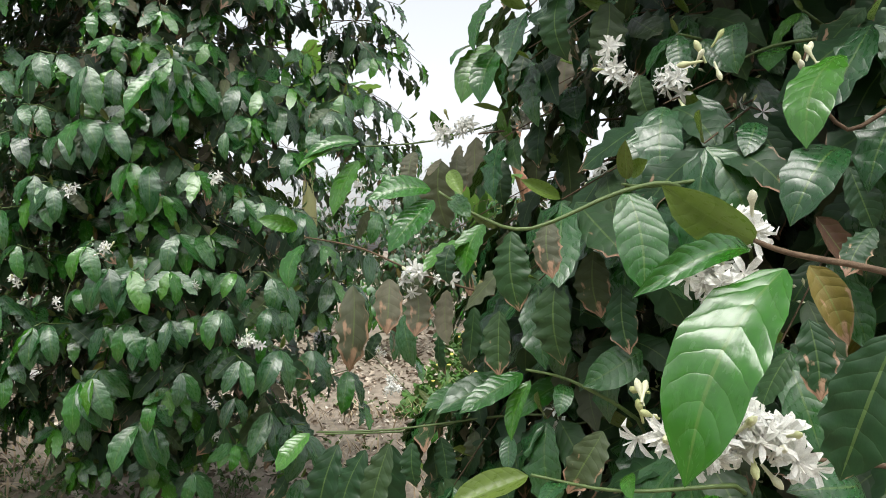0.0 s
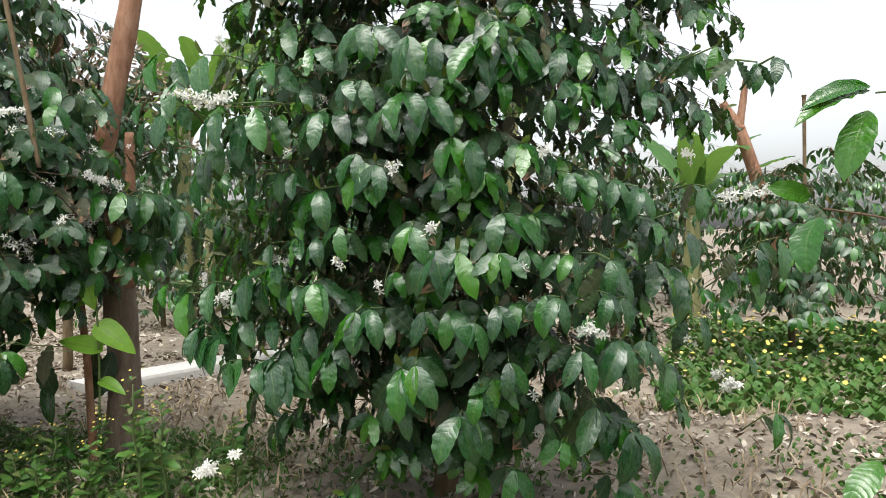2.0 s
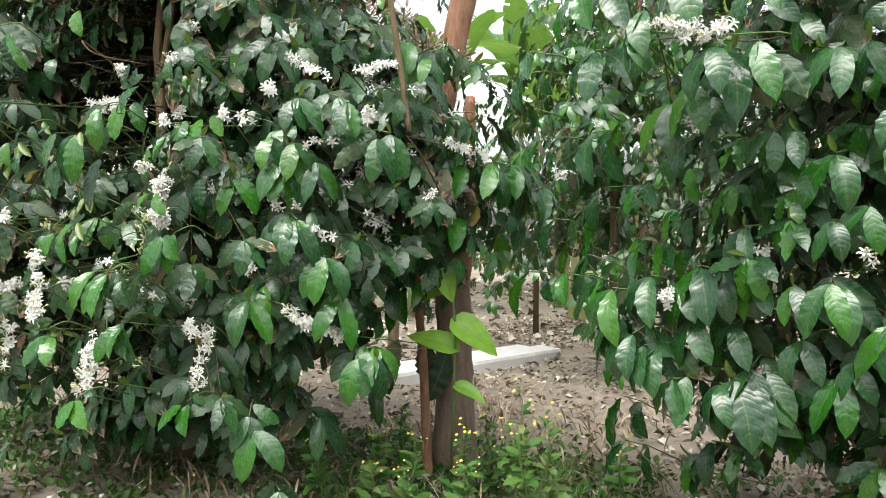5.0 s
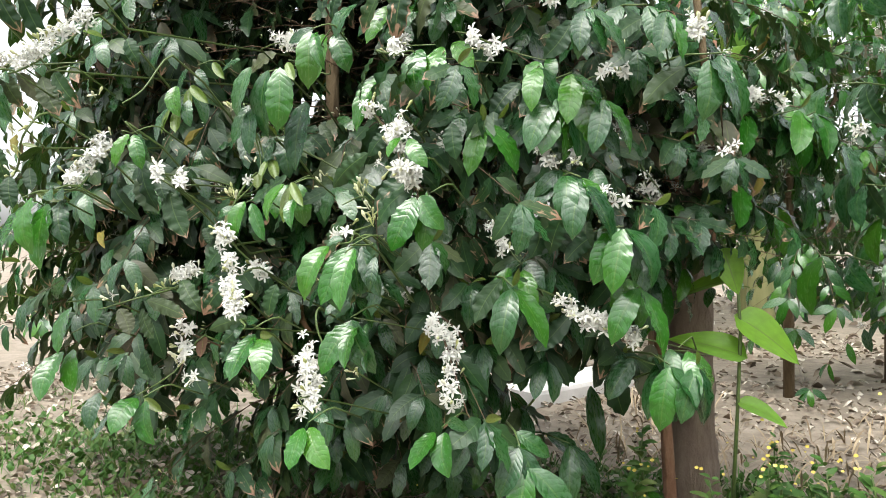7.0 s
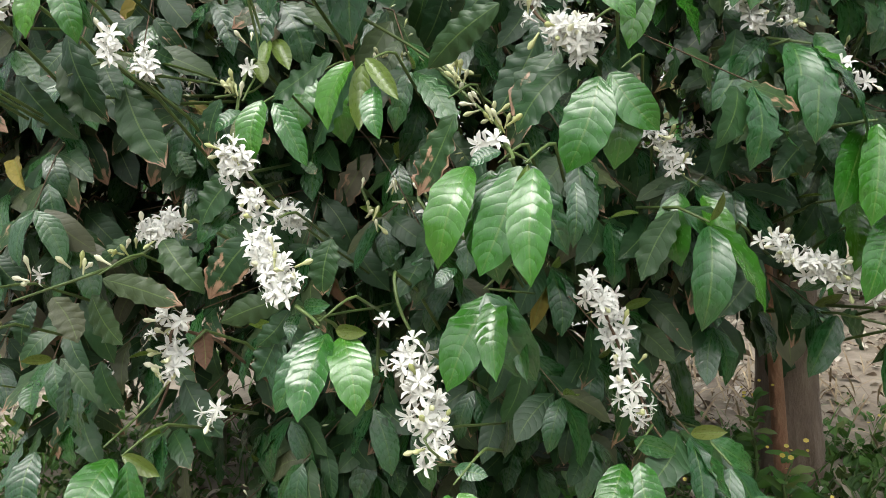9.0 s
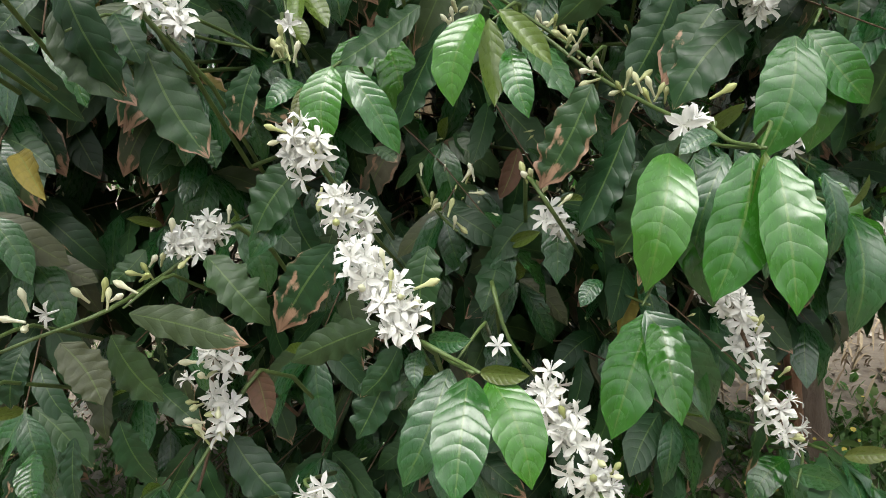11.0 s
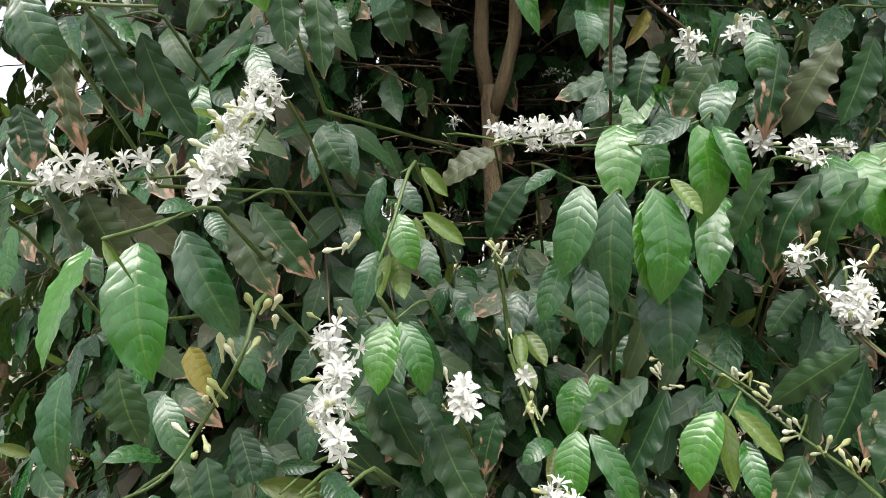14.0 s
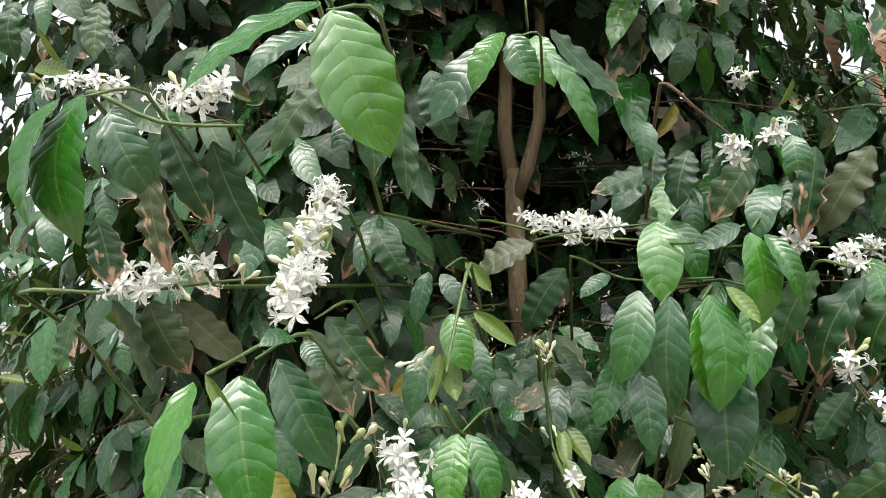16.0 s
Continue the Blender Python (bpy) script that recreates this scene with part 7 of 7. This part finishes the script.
bush.set_leaf(b, (0.318, 0.633, 1.038), (0.287, 0.616, 1.002), 0.95, "mature")
bush.set_leaf(b, (0.311, 0.732, 1.052), (0.346, 0.699, 1.005), 0.59, "wilted")
bush.set_leaf(b, (0.367, 0.785, 1.105), (0.393, 0.772, 1.042), 0.64, "mature")
bush.set_leaf(b, (0.226, 0.828, 0.888), (0.281, 0.816, 0.866), 0.84, "mature")
bush.set_leaf(b, (0.193, 0.927, 0.899), (0.120, 0.888, 0.865), 0.51, "middle")
bush.set_leaf(b, (0.307, 0.632, 0.828), (0.234, 0.593, 0.835), 0.69, "middle")
bush.set_leaf(b, (0.193, 0.626, 0.820), (0.169, 0.590, 0.809), 1.03, "fresh")
bush.tuft((0.393, 0.951, 1.311), 0.054, 2)
bush.tuft((0.253, 0.994, 1.298), 0.057, 2)
b = bush.twig([(0.184, 1.327, 0.895), (0.099, 1.316, 0.887), (0.005, 1.304, 0.914)])
bush.set_leaf(b, (0.086, 1.174, 0.978), (0.065, 1.155, 0.838), 0.68, "mature")
bush.set_leaf(b, (0.042, 1.319, 0.904), (0.036, 1.282, 0.832), 0.69, "dusty")
bush.set_leaf(b, (0.005, 1.364, 0.900), (0.001, 1.327, 0.802), 0.49, "middle")
bush.set_leaf(b, (-0.014, 1.212, 1.037), (-0.091, 1.166, 0.995), 0.38, "fresh")
bush.set_leaf(b, (0.002, 1.215, 1.065), (-0.029, 1.175, 0.987), 0.60, "fresh")
bush.set_leaf(b, (0.069, 1.122, 1.034), (-0.021, 1.094, 0.939), 0.37, "mature")
bush.set_leaf(b, (-0.158, 1.494, 0.897), (-0.137, 1.461, 0.801), 0.58, "middle")
bush.set_leaf(b, (-0.085, 1.453, 0.862), (-0.078, 1.438, 0.786), 0.77, "mature")
bush.set_leaf(b, (-0.026, 1.410, 0.858), (-0.025, 1.395, 0.795), 0.80, "mature")
bush.set_leaf(b, (-0.085, 1.508, 1.206), (-0.078, 1.492, 1.069), 0.59, "mature")
bush.set_leaf(b, (-0.137, 1.551, 1.172), (-0.136, 1.515, 1.065), 0.46, "middle")
bush.set_leaf(b, (-0.143, 1.601, 1.232), (-0.151, 1.564, 1.158), 0.80, "dusty")
bush.set_leaf(b, (-0.047, 1.564, 1.239), (-0.048, 1.527, 1.177), 0.91, "dusty")
bush.set_leaf(b, (-0.012, 1.467, 1.243), (-0.007, 1.431, 1.132), 0.52, "dusty")
bush.set_leaf(b, (0.053, 1.375, 1.211), (0.040, 1.338, 1.271), 0.53, "fresh")
bush.set_leaf(b, (0.101, 1.280, 1.207), (0.092, 1.263, 1.123), 0.90, "mature")
bush.set_leaf(b, (0.163, 1.288, 1.206), (0.132, 1.268, 1.122), 0.77, "mature")
bush.set_leaf(b, (0.088, 1.533, 1.423), (0.078, 1.495, 1.304), 0.51, "dusty")
bush.set_leaf(b, (0.143, 1.541, 1.427), (0.128, 1.522, 1.287), 0.44, "mature")
bush.set_leaf(b, (0.182, 1.495, 1.426), (0.160, 1.456, 1.311), 0.56, "dusty")
bush.set_leaf(b, (0.017, 1.474, 1.423), (-0.038, 1.429, 1.308), 0.43, "fresh")
bush.set_leaf(b, (-0.007, 1.470, 1.419), (-0.061, 1.427, 1.380), 0.45, "fresh")
bush.set_leaf(b, (0.211, 1.398, 1.395), (0.189, 1.359, 1.331), 0.99, "middle")
b = bush.twig([(0.284, 1.396, 1.256), (0.135, 1.376, 1.244), (-0.007, 1.357, 1.228)])
bush.row(b, (0.067, 1.347, 1.259), (0.102, 1.352, 1.267), 9)
bush.row(b, (-0.047, 1.382, 1.238), (-0.015, 1.386, 1.247), 8)
bush.set_leaf(b, (-0.058, 1.562, 1.245), (-0.103, 1.522, 1.296), 0.44, "fresh")
b = bush.twig([(-0.002, 1.402, 0.714), (-0.113, 1.387, 0.692), (-0.289, 1.364, 0.689)])
bush.set_leaf(b, (-0.215, 1.383, 0.662), (-0.267, 1.359, 0.518), 0.48, "mature")
bush.set_leaf(b, (-0.168, 1.389, 0.671), (-0.180, 1.370, 0.499), 0.48, "mature")
bush.set_leaf(b, (-0.126, 1.395, 0.685), (-0.125, 1.359, 0.630), 0.80, "dusty")
bush.set_leaf(b, (-0.093, 1.369, 0.679), (-0.078, 1.354, 0.564), 0.47, "mature")
bush.set_leaf(b, (-0.003, 1.311, 0.723), (0.002, 1.295, 0.649), 0.73, "mature")
bush.set_leaf(b, (0.032, 1.315, 0.727), (0.044, 1.301, 0.649), 0.64, "mature")
bush.set_leaf(b, (-0.011, 1.310, 0.783), (-0.094, 1.264, 0.762), 0.54, "middle")
bush.set_leaf(b, (0.069, 1.271, 0.801), (-0.069, 1.217, 0.765), 0.39, "middle")
bush.set_leaf(b, (0.152, 1.181, 0.830), (0.036, 1.130, 0.769), 0.41, "fresh")
bush.set_leaf(b, (0.114, 1.175, 0.774), (0.064, 1.153, 0.704), 0.70, "mature")
bush.set_leaf(b, (0.153, 1.131, 0.822), (0.118, 1.111, 0.790), 1.09, "mature")

side_reach = lambda z, w: 0.76 * (1.0 - 0.25 * max(0, z - 1.3) - 0.5 * max(0, 0.5 - z))
bush.grade = "half"
bush.fill((0.4, 1.5, 0), (0.5, 1.12), lambda z, w: 0.5, 60, (120, 290), 0.03, 7, 0.125, green=0.1, start=0.1)
# Unseen crown above the view, added to shade the near bush's leaves.
bush.grade = "far"
bush.fill((0.65, 1.15, 0), (2.1, 2.75), lambda z, w: 0.85, 65, (0, 360), 0.02, 7, 0.14, green=0.2, start=0.15, droop=0.0)
bush.grade = "half"
bush.fill((0.75, 1.45, 0), (0.4, 1.9), side_reach, 230, (100, 290), 0.05, 7, 0.14, green=0.15, start=0.3)
bush.close()


# == more coffee further off
def far_bush(x, y, high, wide, count, seed, low=0.35, label="coffee bush further back among the rows", kind="mature", leaf=0.13):
    b = Bush(label, (x, y, 0), seed, 0)
    b.grade = "far"
    b.stem([(x, y, 0), (x, y, high * 0.5), (x, y, high * 0.95)], [0.03, 0.025, 0.01], BARK, 6)
    b.fill((x, y, 0), (low, high), lambda z, w: wide * (1.1 - 0.35 * z / high), count, (0, 360), 0.12, 5, leaf, green=0.5, start=0.12, droop=0.05, kind=kind)
    b.close()


for i, (x, y, high, wide, count) in enumerate((
    (0.55, 6.9, 1.45, 0.9, 90), (2.1, 7.4, 1.5, 0.9, 80), (-0.9, 7.6, 1.9, 1.0, 80), (3.6, 6.6, 1.6, 1.0, 60), (-6.0, 7.8, 2.2, 1.0, 90),
    (-6.9, 4.2, 1.9, 1.0, 80), (-7.6, 9.0, 2.4, 1.1, 70), (2.6, 3.6, 1.9, 0.9, 70), (5.2, 4.2, 1.9, 1.0, 50), (-9.5, 6.0, 2.2, 1.1, 50))):
    far_bush(x, y, high, wide, count, 100 + i)
far_bush(-2.85, 5.2, 2.5, 0.85, 150, 99, 0.75, "bright green coffee bush behind the trunk", "fresh")
far_bush(-2.35, 6.0, 2.4, 1.0, 130, 97, 0.35, "bright green coffee bush behind the trunk", "fresh")
far_bush(-4.0, 6.9, 2.1, 0.9, 80, 98, 0.6)
for i in range(22):
    far_bush(-15 + 1.15 * i + 0.2 * math.sin(i * 3.3), 11.5 + 0.8 * math.sin(i * 1.7), 2.0 + 0.35 * math.sin(i * 2.1), 1.25, 55, 140 + i, 0.3, "coffee bush in the distant hedge-like row", "mature", 0.17)
# Out-of-view row behind the camera, added to block low-angle sky light.
for i in range(9):
    far_bush(-9.5 + 1.55 * i, -1.9 + 0.25 * math.sin(i * 2.3), 2.1 + 0.2 * math.sin(i * 1.9), 0.95, 50, 180 + i, 0.3, "unseen coffee bush added behind the path to block low sky light", "mature", 0.15)


# == tree, stakes and young plant
def part(name, shape, mat, parent=None, label="", smooth=True):
    ob = mesh_object(name, shape[0].tolist(), shape[1], mat, parent, shape[2], smooth)
    return tagged(ob, label)


def knobbly(points, radii, sides=14, rough=0.12, seed=0.0, steps=10):
    """A trunk: a tube with an uneven skin."""
    pts, rad = [], []
    for i in range(len(points) - 1):
        for k in range(steps):
            s = k / steps
            pts.append(Vector(points[i]).lerp(Vector(points[i + 1]), s))
            rad.append(radii[i] + (radii[i + 1] - radii[i]) * s)
    pts.append(Vector(points[-1]))
    rad.append(radii[-1])
    v, f, u = tube(pts, rad, sides)
    for i in range(len(v)):
        c = pts[i // sides]
        d = Vector(v[i]) - c
        v[i] = c + d * (1 + rough * noise.noise(Vector((v[i][0] * 14, v[i][1] * 14, v[i][2] * 5 + seed))) + rough * 0.6 * noise.noise(Vector((v[i][0] * 40, v[i][1] * 40, v[i][2] * 25 + seed))))
    return v, f, u


GREY_BARK = grain_material("grey_bark", [(0.25, (0.09, 0.062, 0.045)), (0.5, (0.19, 0.14, 0.105)), (0.75, (0.3, 0.24, 0.19))], 25, 0.9, 0.9, (1, 1, 0.3), 0.02)
tree = tagged(new("tree"), "reddish brown forked tree trunk with sawn-off stumps", "tree")
part("trunk", knobbly([(-3.000, 3.270, -0.05), (-3.000, 3.260, 0.12), (-3.000, 3.260, 0.5), (-3.010, 3.250, 0.85), (-3.020, 3.250, 1.08)], [0.105, 0.085, 0.074, 0.074, 0.058], rough=0.18), GREY_BARK, tree, "grey-brown lower trunk")
part("trunk", knobbly([(-3.03, 3.25, 1.03), (-3.06, 3.23, 1.45), (-2.95, 3.3, 2.1), (-2.76, 3.4, 3.4)], [0.06, 0.054, 0.051, 0.044]), RED_BARK, tree, "peeling reddish upper trunk")
part("stem", knobbly([(-2.98, 3.25, 0.8), (-2.935, 3.23, 1.0), (-2.93, 3.25, 1.2), (-2.935, 3.26, 1.52)], [0.05, 0.036, 0.026, 0.021], rough=0.2, seed=4.0), RED_BARK, tree, "slender reddish second stem")
part("stump", knobbly([(-2.94, 3.2, 1.02), (-2.915, 3.16, 1.1), (-2.905, 3.15, 1.14), (-2.904, 3.149, 1.142)], [0.04, 0.034, 0.034, 0.022], rough=0.12, seed=6.0), GREY_BARK, tree, "sawn-off grey branch stump")
part("knot", knobbly([(-2.960, 3.190, 0.93), (-2.920, 3.120, 0.96), (-2.900, 3.100, 0.97)], [0.036, 0.026, 0.018], rough=0.3, seed=9.0), BARK, tree, "dark cut branch knot")
part("knot", knobbly([(-2.940, 3.200, 1.06), (-2.890, 3.140, 1.09), (-2.870, 3.120, 1.1)], [0.035, 0.03, 0.02], rough=0.3, seed=2.0), BARK, tree, "dark cut branch knot")


def stick(name, label, category, points, radii, mat):
    return tagged(part(name, knobbly(points, radii, 8, 0.1), mat), label, category)


stick("stake", "thin reddish wooden stake beside the trunk", "stake", [(-3.02, 3.07, -0.05), (-3.05, 3.08, 0.45), (-3.09, 3.08, 0.85)], [0.02, 0.018, 0.016], RED_BARK)
stick("pole", "dark slender pole leaning above the bush", "pole", [(-2.84, 2.6, 1.3), (-2.87, 2.56, 1.62), (-2.98, 2.5, 2.4)], [0.01, 0.01, 0.009], BARK)
far = tagged(new("tree"), "distant leaning red-barked trunk with a forked top", "tree")
part("trunk", knobbly([(1.0, 8.9, -0.05), (0.75, 8.85, 0.9), (0.36, 8.75, 2.1)], [0.1, 0.085, 0.06]), RED_BARK, far)
part("branch", knobbly([(0.38, 8.75, 2.05), (0.2, 8.72, 2.35)], [0.06, 0.045]), RED_BARK, far)
part("branch", knobbly([(0.37, 8.75, 2.08), (0.44, 8.75, 2.6)], [0.045, 0.03]), RED_BARK, far)
stick("pole", "thin dark pole standing among distant bushes", "pole", [(0.97, 8.6, -0.05), (0.97, 8.6, 2.32), (0.97, 8.6, 2.36)], [0.02, 0.018, 0.026], BARK)
stick("post", "short pale post at the far row", "post", [(-5.47, 7.84, -0.05), (-5.47, 7.84, 0.62)], [0.035, 0.03], CONCRETE)


def slab(name, label, p, q, half, z0, z1):
    """A long low block from p to q with chamfered upper edges."""
    a, b = Vector((*p, 0)), Vector((*q, 0))
    n = (b - a).normalized().cross(Vector((0, 0, 1))) * half
    c = 0.02
    ring = lambda o: [o - n + Vector((0, 0, z0)), o - n + Vector((0, 0, z1 - c)), o - n * 0.92 + Vector((0, 0, z1)), o + n * 0.92 + Vector((0, 0, z1)), o + n + Vector((0, 0, z1 - c)), o + n + Vector((0, 0, z0))]
    v, f = [], []
    steps = 12
    for k in range(steps + 1):
        v += [tuple(x) for x in ring(a.lerp(b, k / steps))]
    for k in range(steps):
        f += [(k * 6 + j, k * 6 + (j + 1) % 6, k * 6 + 6 + (j + 1) % 6, k * 6 + 6 + j) for j in range(6)]
    f += [tuple(range(6)), tuple(steps * 6 + j for j in range(5, -1, -1))]
    return part(name, (np.array(v), f, np.zeros((len(v), 2))), CONCRETE, None, "", False)


tagged(slab("concrete_kerb", "", (-4.1, 4.36), (-3.5, 5.86), 0.11, -0.05, 0.085), "long pale concrete kerb lying across the ground", "kerb")
tagged(slab("concrete_kerb", "", (-4.31, 4.45), (-3.71, 5.95), 0.115, -0.05, 0.06), "lower pale concrete strip beside the kerb", "kerb")

HEART = leaf_material("heart_leaf", [(0.0, (0.13, 0.3, 0.025)), (1.0, (0.2, 0.4, 0.04))], 0.4, 0.0, 0.25, 0.35, 0.4, 4.0)


def heart_shape():
    v, u, f = [], [], []
    rows, cols = 10, 6
    for i in range(rows + 1):
        s = i / rows
        half = 0.36 * math.sin(math.pi * s ** 0.62) ** 0.75 if 0 < s < 1 else 0.004
        for j in range(cols + 1):
            q = 2 * j / cols - 1
            v.append((q * half, s - 0.1 * abs(q) * (1 - s), -0.25 * s * s + 0.12 * abs(q) * half * 2))
            u.append(((q + 1) / 2, s))
    for i in range(rows):
        f += [(i * 7 + j, i * 7 + j + 1, i * 7 + 8 + j, i * 7 + 7 + j) for j in range(cols)]
    return np.array(v), f, np.array(u)


vine = tagged(new("young_plant"), "young plant with bright green heart-shaped leaves", "plant")
part("stalk", tube([(-2.82, 2.86, 0.02), (-2.8, 2.85, 0.4), (-2.79, 2.84, 0.62), (-2.8, 2.84, 0.8), (-2.86, 2.86, 0.9), (-2.9, 2.87, 0.84)], [0.006, 0.005, 0.005, 0.004, 0.003, 0.002]), TWIG, vine)
for base, tip, face, wide in (((-2.83, 2.83, 0.84), (-2.79, 2.8, 0.735), (0.2, -1, 0.2), 0.95), ((-2.79, 2.84, 0.66), (-2.63, 2.86, 0.565), (0.2, -0.8, 0.8), 0.8), ((-2.79, 2.84, 0.56), (-2.96, 2.8, 0.63), (-0.2, -0.6, 0.9), 0.75),
                              ((-2.83, 2.86, 0.76), (-2.98, 2.84, 0.73), (0, -0.6, 1), 0.6), ((-2.79, 2.85, 0.43), (-2.67, 2.84, 0.4), (0, -0.5, 1), 0.7)):
    d = Vector(tip) - Vector(base)
    ob = part("leaf", heart_shape(), HEART, vine)
    ob.matrix_basis = aim(base, d, face, d.length, wide)


# == bananas behind
def banana_leaf(length, width, arch, seed):
    r = random.Random(seed)
    v, u, f = [], [], []
    rows = 26
    for i in range(rows + 1):
        s = i / rows
        half = width * math.sin(math.pi * min(1, 0.06 + 0.94 * s)) ** 0.5
        y, z = length * (s - 0.25 * arch * s ** 3), length * (0.15 * s - arch * s * s * 0.55)
        tear = 0.0 if r.random() < 0.6 else r.uniform(0.02, 0.12)
        for q in (-1, -0.5, 0, 0.5, 1):
            v.append((q * half * (1 - tear * abs(q)), y + abs(q) * half * 0.35, z - 0.25 * half * q * q + (0.0 if q else -0.01) + abs(q) * r.uniform(-0.012, 0.008)))
            u.append(((q + 1) / 2, s))
    for i in range(rows):
        for j in range(4):
            if r.random() < 0.06 and j in (0, 3):
                continue
            f.append((i * 5 + j, i * 5 + j + 1, i * 5 + 6 + j, i * 5 + 5 + j))
    return np.array(v), f, np.array(u)


def banana(x, y, high, seed, leaves=8):
    r = random.Random(seed)
    plant = tagged(new("banana_plant"), "tall banana plant with torn arching leaves", "banana plant", "banana plants")
    part("stem", knobbly([(x, y, -0.05), (x + 0.03, y, high * 0.5), (x + 0.05, y, high)], [0.13, 0.1, 0.06], 12, 0.05, seed), BANANA_STEM, plant)
    for k in range(leaves):
        w = 2.4 * k + r.uniform(-0.4, 0.4)
        L = r.uniform(1.2, 1.7)
        ob = part("leaf", banana_leaf(L, r.uniform(0.13, 0.19), r.uniform(0.35, 0.9), seed * 31 + k), BANANA, plant)
        up = r.uniform(0.5, 1.4)
        ob.matrix_basis = aim((x + 0.05, y, high - 0.1 * k * 0.3), (math.cos(w), math.sin(w), up), (-math.cos(w) * up, -math.sin(w) * up, 1), 1.0)


BANANA_STEM = grain_material("banana_stem", [(0.25, (0.1, 0.12, 0.04)), (0.5, (0.2, 0.2, 0.08)), (0.8, (0.3, 0.26, 0.13))], 12, 0.6, 0.3, (1, 1, 0.15))
for i, (x, y, high) in enumerate(((-4.0, 8.2, 1.9), (-5.78, 7.9, 2.3), (-4.6, 9.3, 2.7), (-3.3, 8.0, 2.3), (-0.1, 9.6, 1.4), (-6.4, 9.5, 2.8), (-3.6, 9.8, 3.1), (-2.2, 9.4, 2.6), (-5.6, 10.3, 3.2))):
    banana(x, y, high, 50 + i)


# == a tree with dry brown flower heads behind the blossoming bush
def dry_tree(x, y, high, seed):
    r = random.Random(seed)
    tree = tagged(new("tree"), "slender tree with brown dried flower heads", "tree")
    part("trunk", knobbly([(x, y, -0.05), (x + 0.05, y, high * 0.5), (x, y, high * 0.8)], [0.04, 0.032, 0.02], 8, 0.08, seed), BARK, tree)
    heads, leaves = Heap(), Heap()
    for k in range(26):
        w, up = r.uniform(0, 6.28), r.uniform(0.55, 0.8)
        a = Vector((x, y, high * up))
        e = a + Vector((math.cos(w) * r.uniform(0.25, 0.6), math.sin(w) * r.uniform(0.25, 0.6), r.uniform(0.15, high * 0.25)))
        part("branch", tube([a, a.lerp(e, 0.5) + Vector((0, 0, 0.05)), e], [0.012, 0.009, 0.005], 5), BROWN_TWIG, tree)
        for q in range(45):
            d = Vector((r.gauss(0, 1), r.gauss(0, 1), r.gauss(0.3, 0.8))).normalized()
            heads.add(LEAVES["far"][q % 8], aim(e + d * r.uniform(0, 0.09), d, (r.uniform(-1, 1), -1, r.uniform(-1, 1)), r.uniform(0.03, 0.06)))
        for q in range(14):
            d = Vector((r.gauss(0, 1), r.gauss(0, 1), r.gauss(-0.5, 0.6))).normalized()
            leaves.add(LEAVES["low"][q % 8], aim(a.lerp(e, r.random()), d, (r.uniform(-1, 1), -1, 0.6), r.uniform(0.1, 0.16)))
    heads.make("flower_head", HEAD, tree)
    leaves.make("foliage", MIDDLE, tree)


dry_tree(-4.3, 4.9, 2.6, 71)
dry_tree(-4.95, 5.1, 2.9, 72)


# == weeds at the foot of the trunk
def tall_weed(x, y, high, seed):
    """A thin upright weed with small leaves and a loose flowering top."""
    r = random.Random(seed)
    z = ground_height(x, y)
    lean = Vector((r.gauss(0, 0.06), r.gauss(0, 0.06), 1))
    weed = tagged(new("weed"), "thin upright green weed with tiny yellow heads", "weed", "tall weeds")
    part("stalk", tube([Vector((x, y, z - 0.02)) + lean * (high * k / 5) + Vector((0.01 * math.sin(k * 2 + seed), 0, 0)) for k in range(6)], [0.0055, 0.005, 0.0045, 0.004, 0.003, 0.002], 5), TWIG, weed)
    leaves, heads = Heap(), Heap()
    for k in range(34):
        s = r.random()
        p = Vector((x, y, z)) + lean * (high * (0.15 + 0.85 * s))
        w = r.uniform(0, 6.28)
        d = Vector((math.cos(w), math.sin(w), r.uniform(-0.2, 0.9)))
        leaves.add(LEAVES["low"][k % 8], aim(p, d, (0, -0.5, 1), r.uniform(0.035, 0.095) * (1.2 - 0.7 * s)))
        if s > 0.8:
            heads.add(COIN[0], aim(p + d * 0.04 + Vector((0, 0, 0.01)), (1, 0, 0), (r.gauss(0, 0.5), -0.7, 1), r.uniform(0.007, 0.012)))
    leaves.make("foliage", GRASS, weed)
    heads.make("flower", YELLOW, weed)


for i, (x, y, high) in enumerate(((-2.42, 2.6, 0.5), (-2.36, 2.66, 0.42), (-2.5, 2.7, 0.34), (-2.75, 2.75, 0.3), (-2.62, 2.55, 0.26), (-3.05, 2.72, 0.24), (-2.2, 2.9, 0.3), (-3.2, 2.6, 0.22), (-2.85, 2.6, 0.28), (-2.95, 2.55, 0.2), (-2.7, 2.95, 0.33), (-3.1, 3.0, 0.3), (-2.78, 2.5, 0.2), (-2.55, 2.9, 0.28))):
    tall_weed(x, y, high, 300 + i)
